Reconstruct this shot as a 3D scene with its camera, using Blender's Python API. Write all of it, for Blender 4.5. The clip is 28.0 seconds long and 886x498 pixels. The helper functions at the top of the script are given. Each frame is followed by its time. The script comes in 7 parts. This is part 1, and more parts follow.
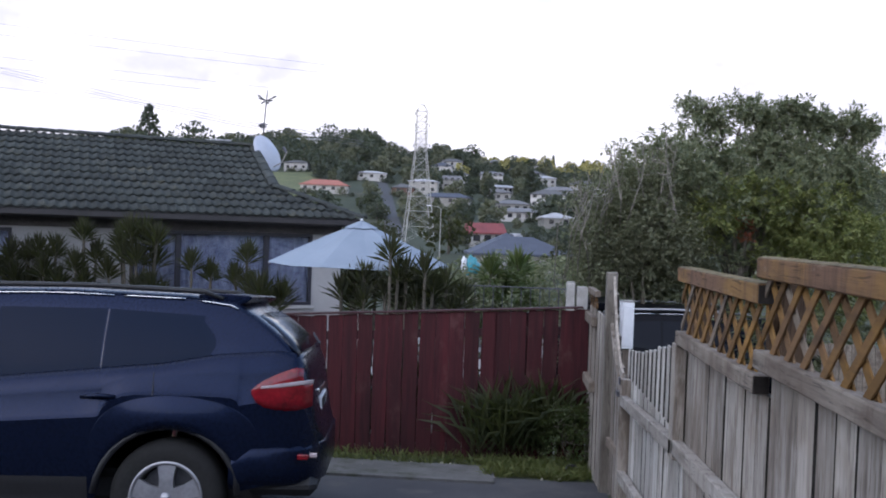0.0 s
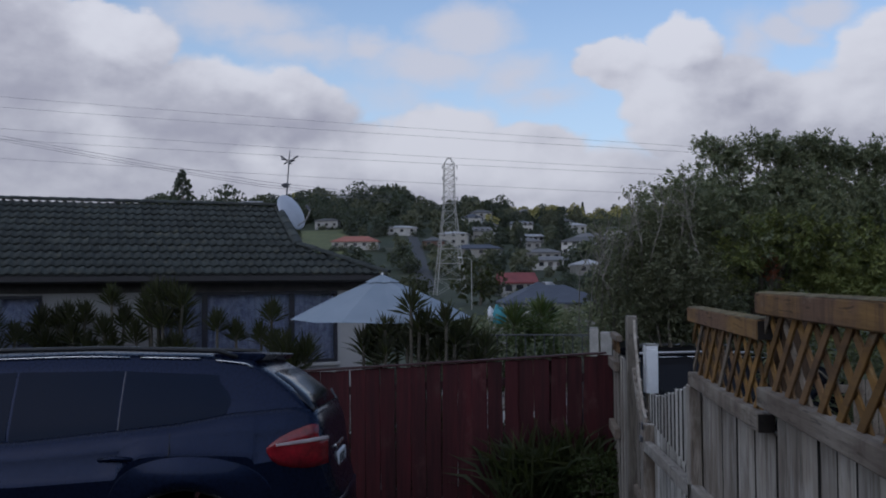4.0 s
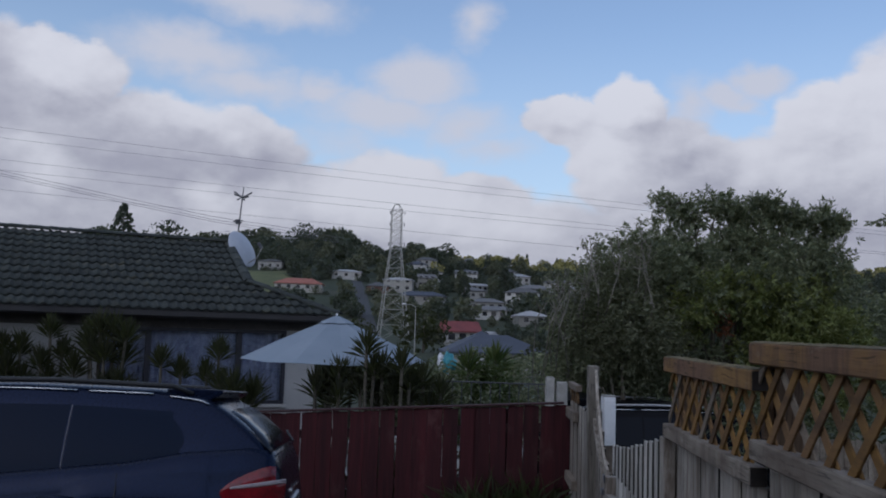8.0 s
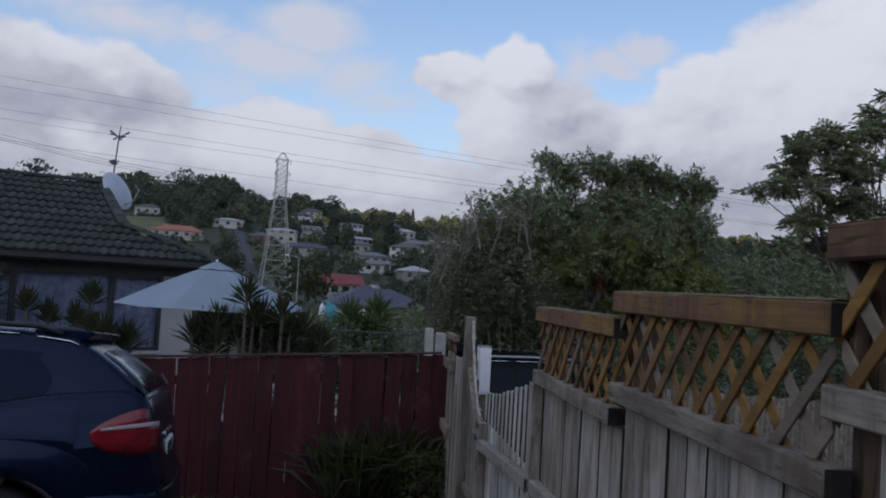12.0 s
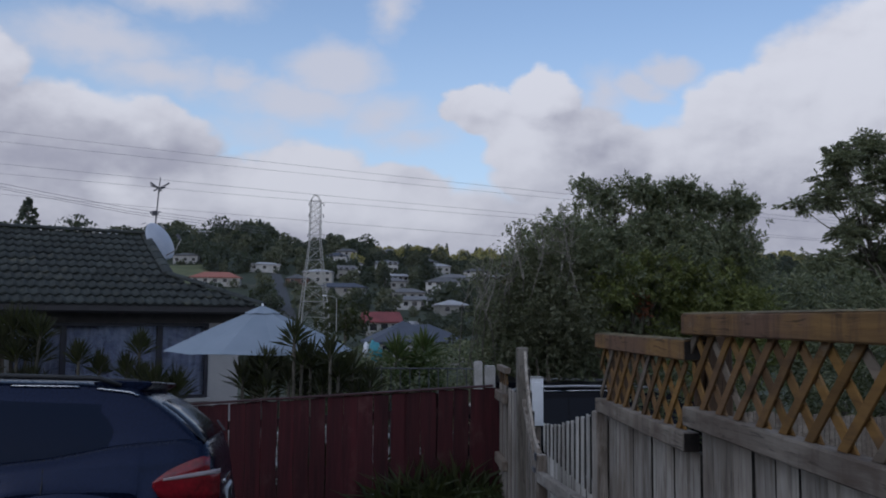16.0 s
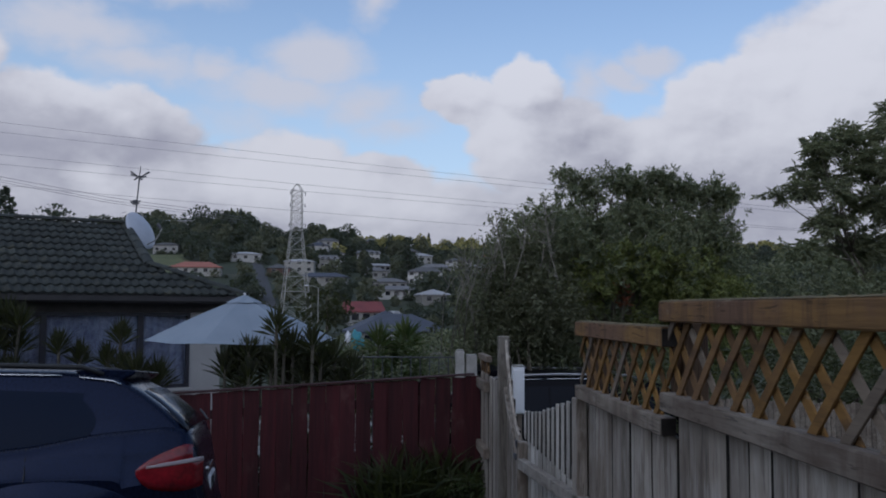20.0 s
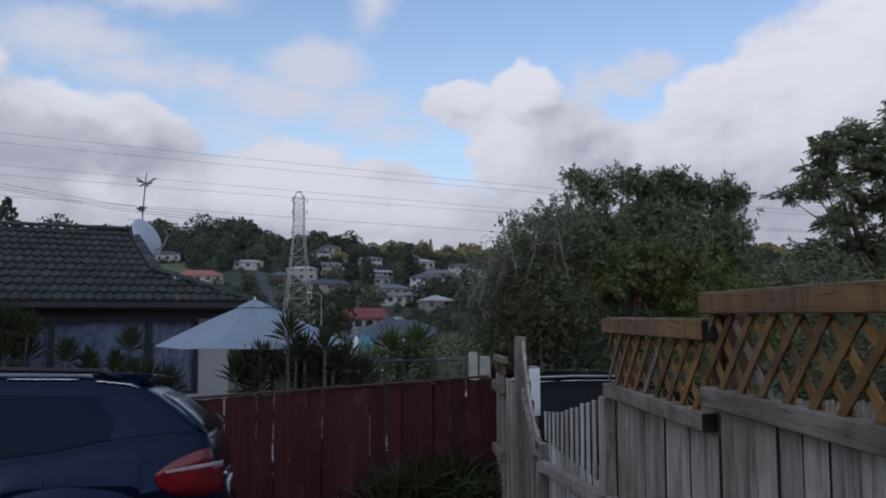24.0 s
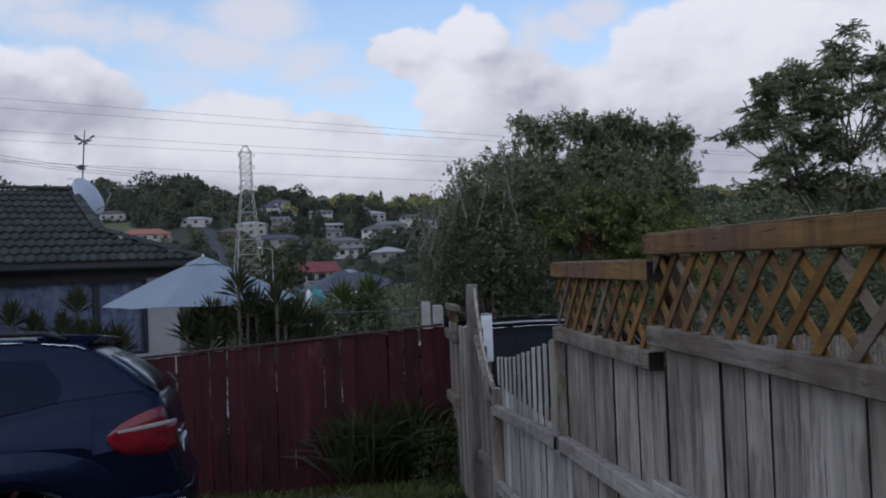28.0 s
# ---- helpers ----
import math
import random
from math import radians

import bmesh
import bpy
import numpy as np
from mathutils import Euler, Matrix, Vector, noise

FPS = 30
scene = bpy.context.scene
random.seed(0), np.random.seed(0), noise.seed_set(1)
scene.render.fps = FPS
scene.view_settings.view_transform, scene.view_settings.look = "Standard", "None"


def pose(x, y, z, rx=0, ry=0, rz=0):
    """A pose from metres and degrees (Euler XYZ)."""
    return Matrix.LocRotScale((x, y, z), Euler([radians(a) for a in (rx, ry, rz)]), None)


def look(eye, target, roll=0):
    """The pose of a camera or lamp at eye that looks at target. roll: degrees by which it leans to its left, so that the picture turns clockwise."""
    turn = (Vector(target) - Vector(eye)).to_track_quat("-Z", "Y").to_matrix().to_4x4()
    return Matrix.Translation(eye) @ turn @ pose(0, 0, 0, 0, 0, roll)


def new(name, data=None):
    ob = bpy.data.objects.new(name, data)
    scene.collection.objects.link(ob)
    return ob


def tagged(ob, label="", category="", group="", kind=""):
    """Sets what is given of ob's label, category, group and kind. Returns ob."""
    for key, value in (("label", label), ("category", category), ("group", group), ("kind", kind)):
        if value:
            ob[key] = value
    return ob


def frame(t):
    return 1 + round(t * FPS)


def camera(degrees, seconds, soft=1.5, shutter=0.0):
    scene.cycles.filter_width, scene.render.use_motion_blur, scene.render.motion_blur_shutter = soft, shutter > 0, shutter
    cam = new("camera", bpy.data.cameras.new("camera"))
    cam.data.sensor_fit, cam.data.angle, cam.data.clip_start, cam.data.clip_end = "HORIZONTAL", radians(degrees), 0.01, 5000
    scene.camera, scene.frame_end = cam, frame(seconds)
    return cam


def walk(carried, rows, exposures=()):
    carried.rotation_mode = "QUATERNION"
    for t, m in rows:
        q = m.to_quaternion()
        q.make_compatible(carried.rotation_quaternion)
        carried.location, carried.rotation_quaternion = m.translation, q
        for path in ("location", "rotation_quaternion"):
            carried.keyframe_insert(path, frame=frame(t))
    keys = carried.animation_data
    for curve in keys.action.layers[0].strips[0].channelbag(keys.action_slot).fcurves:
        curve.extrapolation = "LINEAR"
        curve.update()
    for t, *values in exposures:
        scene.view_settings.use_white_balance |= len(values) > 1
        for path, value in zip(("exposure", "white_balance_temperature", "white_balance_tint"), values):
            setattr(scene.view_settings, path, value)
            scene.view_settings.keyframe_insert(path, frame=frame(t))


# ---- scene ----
cam = camera(55, 28.0, soft=1.9)
# seconds, place in metres, yaw to the left, pitch up, lean to the left in degrees
ROWS = [
    (0, 0, -0, 1.75, 4.003, -1.428, 2.031),
    (0.5, 0.0284, -0.035, 1.7462, 2.497, 2.408, 2.158),
    (1, 0.0604, -0.0337, 1.7539, -0.034, 2.629, 2.426),
    (1.5, 0.1302, -0.0569, 1.7567, 0.022, 4.324, 3.782),
    (2, 0.2079, -0.0453, 1.7491, 2.378, 5.184, 3.112),
    (2.5, 0.2291, -0.0641, 1.7478, 1.729, 6.204, 3.121),
    (3, 0.2374, -0.0599, 1.7433, 4.112, 4.812, 2.456),
    (3.5, 0.2162, -0.0149, 1.7357, 4.975, 3.72, 2.261),
    (4, 0.1567, 0.0022, 1.7376, 6.217, 2.046, -0.359),
    (4.5, 0.0927, 0.0163, 1.7246, 3.594, 0.952, -0.277),
    (6.5, -0.0648, 0.1599, 1.7054, 4.842, 4.604, 3.265),
    (7, -0.0528, 0.1544, 1.7069, 4.143, 3.946, 3.253),
    (7.5, -0.0464, 0.1511, 1.7041, 3.64, 4.896, 2.596),
    (8, -0.0339, 0.1113, 1.6976, 2.522, 5.252, 1.852),
    (8.5, -0.0073, 0.0965, 1.698, 1.267, 5.164, 1.397),
    (9, 0.0102, 0.068, 1.694, 0.116, 5.142, 0.882),
    (9.5, 0.024, 0.0959, 1.6888, -0.185, 4.322, 0.731),
    (10, 0.0249, 0.1009, 1.6743, 0.203, 1.355, 0.765),
    (10.5, 0.0258, 0.0871, 1.6744, 1.922, 4.76, 0),
    (11, -0.0009, 0.0343, 1.6768, 0.71, 6.762, 1.708),
    (11.5, -0.0138, 0.038, 1.666, -4.796, 4.617, 3.014),
    (13.5, -0.0273, 0.0553, 1.6445, -5.752, 1.039, 3.711),
    (14, 0.0004, 0.0344, 1.6362, -7.804, 1.04, 1.629),
    (14.5, -0.0266, 0.0063, 1.6294, -9.12, 2.131, 2.77),
    (15, -0.0667, 0.0794, 1.6573, -4.215, 3.052, 0.485),
    (15.5, -0.1106, 0.1144, 1.6559, -2.108, 6.177, 0.683),
    (16, -0.1177, 0.0855, 1.6502, -2.902, 4.708, 0.436),
    (16.5, -0.1209, 0.0679, 1.6528, -1.919, 4.506, -0.163),
    (17, -0.1193, 0.0694, 1.6529, -1.255, 4.149, -0.127),
    (17.5, -0.1216, 0.0556, 1.6491, -0.909, 4.845, 0.356),
    (18, -0.1178, 0.06, 1.6514, -3.237, 5.134, 0.906),
    (18.5, -0.1253, 0.0431, 1.651, -6.826, 4.242, 1.494),
    (19, -0.1178, 0.0443, 1.6459, -5.016, 4.132, 0.628),
    (19.5, -0.1217, 0.0385, 1.6441, -4.768, 4.291, 0.799),
    (20, -0.1206, 0.0425, 1.6425, -4.127, 4.024, 0.365),
    (20.5, -0.1223, 0.0394, 1.641, -4.275, 4.144, 0.871),
    (21, -0.1164, 0.0317, 1.6488, -3.107, 5.621, 1.672),
    (21.5, -0.0907, 0.0249, 1.6454, -0.381, 4.134, 4.248),
    (23.5, -0.2194, 0.1652, 1.599, -4.406, 2.213, -0.959),
    (24, -0.2365, 0.1398, 1.5991, -4.006, 4.418, -0.257),
    (24.5, -0.2318, 0.1256, 1.5963, -4.066, 3.909, -0.251),
    (25, -0.2206, 0.1425, 1.5943, -4.628, 2.954, -0.133),
    (25.5, -0.2103, 0.1333, 1.5872, -7.443, 4.02, 1.661),
    (26, -0.1938, 0.1079, 1.5908, -10.329, 2.364, 0.724),
    (26.5, -0.2013, 0.1215, 1.5842, -10.189, 1.782, 1.705),
    (27, -0.2076, 0.1244, 1.5827, -9.527, 1.378, 1.117),
    (27.5, -0.2074, 0.1262, 1.5817, -7.051, 2.085, -1.642),
    (28, -0.2185, 0.1504, 1.5923, -7.204, 1.016, -2.165),
]


def view(x, y, z, yaw, pitch, lean):
    return pose(x, y, z, 0, 0, yaw) @ pose(0, 0, 0, 90 + pitch) @ pose(0, 0, 0, 0, 0, lean)


EXPOSURES = [(0.0, 1.52, 6200, 13), (0.3, 1.08, 6150, 12), (0.7, 0.5, 6100, 10), (1.2, 0.30, 6000, 10), (2.0, 0.07, 5950, 10), (3.5, 0.06, 5950, 10), (4.2, 0.2, 5950, 10), (4.8, 0.3, 6000, 10),
             (6.5, 0.14, 5950, 10), (9.0, 0.14, 5950, 10), (10.0, 0.26, 6000, 10), (10.6, 0.2, 5950, 10), (11.5, 0.16, 5950, 10), (13.5, 0.40, 6050, 10), (14.5, 0.40, 6050, 10), (15.5, 0.13, 5950, 10),
             (21.5, 0.14, 5950, 10), (23.5, 0.28, 6000, 10), (25.0, 0.24, 6000, 10), (26.0, 0.32, 6050, 10), (28.0, 0.40, 6050, 10)]
walk(cam, [(t, view(*p)) for t, *p in ROWS], EXPOSURES)


# ---- world, sun ----
SUN_AZ, SUN_EL = 209.0, 34.0   # degrees clockwise from +y, and above the horizon
world = bpy.data.worlds.new("world")
scene.world = world
world.use_nodes = True


class Nodes:
    """A short way to write node trees."""

    def __init__(self, tree):
        self.tree = tree
        tree.nodes.clear()

    def add(self, kind, *links, **settings):
        n = self.tree.nodes.new(kind)
        for key, value in settings.items():
            if key == "operation":
                n.operation = value
            elif key == "blend":
                n.blend_type = value
            elif key == "data":
                n.data_type = value
            elif key == "clamp":
                n.use_clamp = value
            elif key == "sky":
                n.sky_type = value
            elif key == "dims":
                n.noise_dimensions = value
            elif key == "feature":
                n.feature = value
        for i, value in links:
            if isinstance(value, bpy.types.NodeSocket):
                self.tree.links.new(value, n.inputs[i])
            else:
                n.inputs[i].default_value = value
        return n

    def math(self, op, a, b=0.0, c=None, clamp=False):
        links = [(0, a), (1, b)] + ([(2, c)] if c is not None else [])
        return self.add("ShaderNodeMath", *links, operation=op, clamp=clamp).outputs[0]

    def mix(self, f, a, b, blend="MIX"):
        n = self.add("ShaderNodeMix", data="RGBA", blend=blend)
        for i, v in ((0, f), (6, a), (7, b)):
            if isinstance(v, bpy.types.NodeSocket):
                self.tree.links.new(v, n.inputs[i])
            else:
                n.inputs[i].default_value = v
        return n.outputs[2]

    def noise(self, vec, scale, detail=4, rough=0.55):
        return self.add("ShaderNodeTexNoise", (0, vec), (2, scale), (3, detail), (4, rough)).outputs[0]

    def ramp(self, f, a, b):
        """0 below a, 1 above b, smooth between."""
        n = self.add("ShaderNodeMapRange", (0, f), (1, a), (2, b), (3, 0.0), (4, 1.0))
        n.interpolation_type = "SMOOTHSTEP"
        return n.outputs[0]


def heading(yaw, up):
    """A way by degrees to the left of +y and above the horizon."""
    a, e = radians(yaw), radians(up)
    return (-math.sin(a) * math.cos(e), math.cos(a) * math.cos(e), math.sin(e))


def build_sky():
    n = Nodes(world.node_tree)
    way = n.add("ShaderNodeTexCoord").outputs["Generated"]
    sky = n.add("ShaderNodeTexSky", sky="NISHITA")
    sky.sun_disc = False
    sky.sun_elevation, sky.sun_rotation = radians(SUN_EL), radians(SUN_AZ)
    sky.air_density, sky.dust_density, sky.ozone_density = 1.0, 0.6, 1.6
    x, y, z = n.add("ShaderNodeSeparateXYZ", (0, way)).outputs
    blue = n.mix(1.0, sky.outputs[0], (0.120, 0.120, 0.124, 1), "MULTIPLY")
    # degrees to the right of +y and above the horizon
    right = n.math("MULTIPLY", n.math("ARCTAN2", x, y), 180 / math.pi)
    up = n.math("MULTIPLY", n.math("ARCSINE", z), 180 / math.pi)
    haze = n.math("MULTIPLY_ADD", n.ramp(up, 22.0, 9.0), 0.36, 0.18)
    blue = n.mix(haze, blue, (0.47, 0.55, 0.62, 1))
    spot = n.add("ShaderNodeCombineXYZ", (0, right), (1, up)).outputs[0]
    flat = n.add("ShaderNodeMapping", (0, way), (3, (1.0, 1.0, 1.5))).outputs[0]

    def bend(scale, far, detail):
        w = n.add("ShaderNodeTexNoise", (0, flat), (2, scale), (3, detail), (4, 0.55)).outputs[1]
        w = n.add("ShaderNodeVectorMath", (0, w), (1, (0.5, 0.5, 0.5)), operation="SUBTRACT").outputs[0]
        return n.add("ShaderNodeVectorMath", (0, w), (1, (far, far * 0.8, 0.0)), operation="MULTIPLY").outputs[0]

    bent = n.add("ShaderNodeVectorMath", (0, spot), (1, bend(8.0, 3.6, 3.0)), operation="ADD").outputs[0]
    bent = n.add("ShaderNodeVectorMath", (0, bent), (1, bend(30.0, 1.7, 4.0)), operation="ADD").outputs[0]

    def heap(cx, cy, rx, ry, where=bent):
        """1 at the middle of a bank, 0 at its rim."""
        d = n.add("ShaderNodeVectorMath", (0, where), (1, (cx, cy, 0)), operation="SUBTRACT").outputs[0]
        d = n.add("ShaderNodeVectorMath", (0, d), (1, (1 / rx, 1 / ry, 0)), operation="MULTIPLY").outputs[0]
        return n.math("SUBTRACT", 1.0, n.add("ShaderNodeVectorMath", (0, d), operation="LENGTH").outputs["Value"])

    def shadow_side(scale, step, detail, rough):
        """Relief of the billows: lighter where they face up."""
        a = n.noise(flat, scale, detail, rough)
        higher = n.add("ShaderNodeVectorMath", (0, flat), (1, (-step * 0.5, 0, step)), operation="ADD").outputs[0]
        return a, n.math("SUBTRACT", a, n.noise(higher, scale, detail, rough))

    billow, lit_big = shadow_side(6.5, 0.035, 3, 0.5)
    fine, lit_small = shadow_side(21.0, 0.012, 4, 0.55)
    # heaped clouds: degrees to the right, up, half width, half height
    heaps = [(-22.4, 10.6, 10, 3.9), (-15.5, 11.6, 4.4, 2.3), (-28, 8, 9, 5), (-27.5, 14.6, 4.8, 2.4), (-33, 13.5, 6, 4), (-41, 12, 10, 7),
             (-6.3, 8.6, 5.6, 4.0), (-0.3, 8.0, 4.0, 3.0), (-12, 7.5, 6, 3.4), (9.3, 11.3, 4.2, 4.4), (9.9, 14.2, 2.9, 2.6), (5.9, 13.9, 3.1, 1.9), (13.0, 11.6, 3.0, 2.6),
             (25, 10, 9, 6.6), (22, 13.3, 4.0, 3.0), (26.5, 14.3, 5.0, 3.6), (34, 12, 10, 7), (45, 12, 10, 7), (33, 16.2, 7, 3.5), (18, 9.6, 5, 3.6), (14.5, 10.4, 5, 2.8), (30, 13, 9, 7)]
    body = n.math("MULTIPLY_ADD", n.noise(flat, 2.3, 5, 0.6), 1.7, -1.05)
    body = n.math("MAXIMUM", body, n.math("MULTIPLY_ADD", up, -0.155, 1.42))
    above = n.add("ShaderNodeVectorMath", (0, bent), (1, (-0.5, 1.1, 0.0)), operation="ADD").outputs[0]
    here, over = -0.4, -0.4
    for h in heaps:
        here = n.math("MAXIMUM", here, heap(*h))
        over = n.math("MAXIMUM", over, heap(*h, above))
    body = n.math("MAXIMUM", body, here)
    facing = n.math("MULTIPLY", n.math("SUBTRACT", here, over), n.ramp(here, -0.1, 0.2))
    body = n.math("MULTIPLY_ADD", n.math("SUBTRACT", billow, 0.5), 0.36, body)
    body = n.math("MULTIPLY_ADD", n.math("SUBTRACT", fine, 0.5), 0.2, body)
    mask = n.ramp(body, -0.03, 0.2)
    # thin veils
    veil = n.math("MULTIPLY_ADD", billow, 1.0, -0.95)
    for cx, cy, rx, ry, weight in ((-4.7, 16.7, 4.2, 2.4, 0.95), (-10.6, 15.4, 3.2, 1.5, 0.8), (-6.5, 14.6, 6, 1.9, 0.75), (-1.1, 20.1, 1.8, 2.0, 0.6), (-14.9, 20.7, 6.5, 2.0, 0.75), (-20, 17, 7, 2.2, 0.75),
                                   (-15.5, 15.4, 6, 1.8, 0.7), (-1.0, 13.6, 5, 1.8, 0.55), (-10, 12.6, 4, 1.6, 0.35), (1.0, 12.2, 3.5, 1.4, 0.5), (14.0, 14.6, 2.0, 2.4, 0.55), (16.2, 15.0, 2.4, 1.3, 0.75), (17.9, 15.9, 2.0, 1.3, 0.85), (17.2, 14.7, 1.3, 0.9, 0.6)):
        veil = n.math("MAXIMUM", veil, n.math("MULTIPLY", heap(cx, cy, rx, ry), weight))
    veil = n.math("MULTIPLY_ADD", n.math("SUBTRACT", fine, 0.5), 0.5, veil)
    thin = n.math("MULTIPLY", n.ramp(veil, -0.05, 0.6), 0.92)
    # light on the heaps: relief, sunlit crowns and dull hollows
    light = n.math("MULTIPLY_ADD", lit_big, 0.95, 0.62)
    light = n.math("MULTIPLY_ADD", lit_small, 0.55, light)
    light = n.math("MULTIPLY_ADD", n.ramp(body, 0.05, 0.7), -0.12, light)
    light = n.math("MULTIPLY_ADD", facing, 0.5, light)
    for cx, cy, rx, ry, weight in ((9.9, 15.4, 3.0, 2.2, 0.75), (8.8, 10.5, 4.4, 4.4, 0.5), (26, 14, 11, 6, 0.5), (38, 14, 12, 9, 0.55), (-6.0, 9.4, 6.5, 3.8, 0.8), (-18.2, 8.3, 2.2, 1.6, 0.6), (-28.3, 8.9, 2.6, 2.2, 0.5),
                                   (1, 6.8, 7, 3.2, 0.45), (-19.2, 13.6, 6, 1.8, 0.45), (-27.0, 14.8, 5, 2.0, 0.3), (17, 15.4, 4.0, 3.0, 0.2), (-22.4, 10.6, 9, 3.2, -0.26), (-33, 14.5, 5, 3.5, -0.45), (-34, 9, 6, 4, -0.3), (-14.5, 10.3, 5, 2.8, -0.12), (6.3, 12.8, 4.2, 3.0, 0.35),
                                   (14.2, 9.8, 4.5, 3.0, -0.2), (24, 7.6, 9, 3.0, -0.15), (0.6, 8.8, 3.2, 1.6, -0.1)):
        light = n.math("MULTIPLY_ADD", n.math("MAXIMUM", heap(cx, cy, rx, ry), 0.0), weight, light)
    light = n.ramp(light, -0.05, 1.12)
    cloud = n.mix(light, (0.305, 0.300, 0.352, 1), (0.595, 0.580, 0.605, 1))
    # brighter overhead than near the horizon, as cloudy skies are
    high = n.math("MAXIMUM", z, 0.0)
    dome = n.math("MULTIPLY_ADD", high, 0.25, n.math("MULTIPLY_ADD", n.math("MULTIPLY", high, high), 0.85, 0.91))
    cloud = n.mix(1.0, cloud, n.add("ShaderNodeCombineColor", (0, dome), (1, dome), (2, dome)).outputs[0], "MULTIPLY")
    colour = n.mix(thin, blue, (0.525, 0.518, 0.562, 1))
    colour = n.mix(mask, colour, cloud)
    out = n.add("ShaderNodeBackground", (0, colour), (1, 1.0))
    n.add("ShaderNodeOutputWorld", (0, out.outputs[0]))


build_sky()
sun = new("sun", bpy.data.lights.new("sun", "SUN"))
sun.data.energy, sun.data.angle, sun.data.color = 0.92, radians(140), (1.0, 0.94, 0.86)
sun.matrix_world = look(heading(-SUN_AZ, SUN_EL), (0, 0, 0))

# ---- materials ----


def mat(name, col, col2=None, rough=0.75, metal=0.0, scale=5.0, stretch=(1, 1, 1), bump=0.15, fine=40.0, tint=0.12, coat=0.0, island=0.0, spec=0.4, dirt=None, dirt_at=(0.55, 0.75), dirt_scale=1.7, depth=0.01):
    m = bpy.data.materials.new(name)
    m.use_nodes = True
    n = Nodes(m.node_tree)
    info = n.add("ShaderNodeObjectInfo")
    pos = n.add("ShaderNodeTexCoord").outputs["Object"]
    shift = n.add("ShaderNodeVectorMath", (0, info.outputs["Random"]), (1, (31.0, 17.0, 23.0)), operation="MULTIPLY").outputs[0]
    pos = n.add("ShaderNodeVectorMath", (0, pos), (1, shift), operation="ADD").outputs[0]
    vec = n.add("ShaderNodeMapping", (0, pos), (3, stretch)).outputs[0]
    big = n.noise(vec, scale, 5, 0.6)
    small = n.noise(vec, fine, 4, 0.6)
    col = (*col, 1)
    col2 = (*col2, 1) if col2 else tuple(c * 0.62 for c in col[:3]) + (1,)
    f = n.math("MULTIPLY_ADD", small, 0.45, n.math("MULTIPLY", big, 0.75))
    base = n.mix(n.ramp(f, 0.38, 0.82), col, col2)
    if dirt:
        d = n.noise(pos, dirt_scale, 6, 0.68)
        base = n.mix(n.ramp(d, *dirt_at), base, (*dirt, 1))
    lot = info.outputs["Random"]
    if island:
        lot = n.add("ShaderNodeNewGeometry").outputs["Random Per Island"]
    amount = island or tint
    k = n.math("MULTIPLY_ADD", lot, 2 * amount, 1 - amount)
    base = n.mix(1.0, base, n.add("ShaderNodeCombineColor", (0, k), (1, k), (2, k)).outputs[0], "MULTIPLY")
    shader = n.add("ShaderNodeBsdfPrincipled")
    link = m.node_tree.links.new
    link(base, shader.inputs["Base Color"])
    link(n.math("MULTIPLY_ADD", small, 0.2, rough - 0.1, clamp=True), shader.inputs["Roughness"])
    shader.inputs["Metallic"].default_value = metal
    shader.inputs["Specular IOR Level"].default_value = spec
    shader.inputs["Coat Weight"].default_value = coat
    shader.inputs["Coat Roughness"].default_value = 0.05
    if bump:
        h = n.add("ShaderNodeBump", (0, bump), (1, depth), (2, f))
        h.inputs["Height"].default_value = 0
        link(f, h.inputs["Height"])
        link(h.outputs[0], shader.inputs["Normal"])
    n.add("ShaderNodeOutputMaterial", (0, shader.outputs[0]))
    return m


def glass_mat(name, col, rough=0.03, clear=0.0, ior=1.5):
    m = bpy.data.materials.new(name)
    m.use_nodes = True
    s = m.node_tree.nodes["Principled BSDF"]
    s.inputs["Base Color"].default_value = (*col, 1)
    s.inputs["Roughness"].default_value = rough
    s.inputs["Transmission Weight"].default_value = clear
    s.inputs["IOR"].default_value = ior
    return m


def leaf_mat(name, col, col2, rough=0.5, var=0.4, patch=0.9):
    m = bpy.data.materials.new(name)
    m.use_nodes = True
    n = Nodes(m.node_tree)
    lot = n.add("ShaderNodeNewGeometry").outputs["Random Per Island"]
    pos = n.add("ShaderNodeTexCoord").outputs["Object"]
    big = n.noise(pos, patch, 4)
    base = n.mix(n.ramp(n.math("MULTIPLY_ADD", lot, 0.5, n.math("MULTIPLY", big, 0.6)), 0.25, 0.85), (*col, 1), (*col2, 1))
    k = n.math("MULTIPLY_ADD", n.noise(pos, 14.0, 3), 2 * var, 1 - var)
    base = n.mix(1.0, base, n.add("ShaderNodeCombineColor", (0, k), (1, k), (2, k)).outputs[0], "MULTIPLY")
    shader = n.add("ShaderNodeBsdfPrincipled", (0, base))
    shader.inputs["Roughness"].default_value = rough
    shader.inputs["Specular IOR Level"].default_value = 0.35
    through_leaf = n.add("ShaderNodeBsdfTranslucent", (0, n.mix(0.4, base, (0.16, 0.2, 0.02, 1))))
    both = n.add("ShaderNodeMixShader", (0, 0.3), (1, shader.outputs[0]), (2, through_leaf.outputs[0]))
    n.add("ShaderNodeOutputMaterial", (0, both.outputs[0]))
    return m


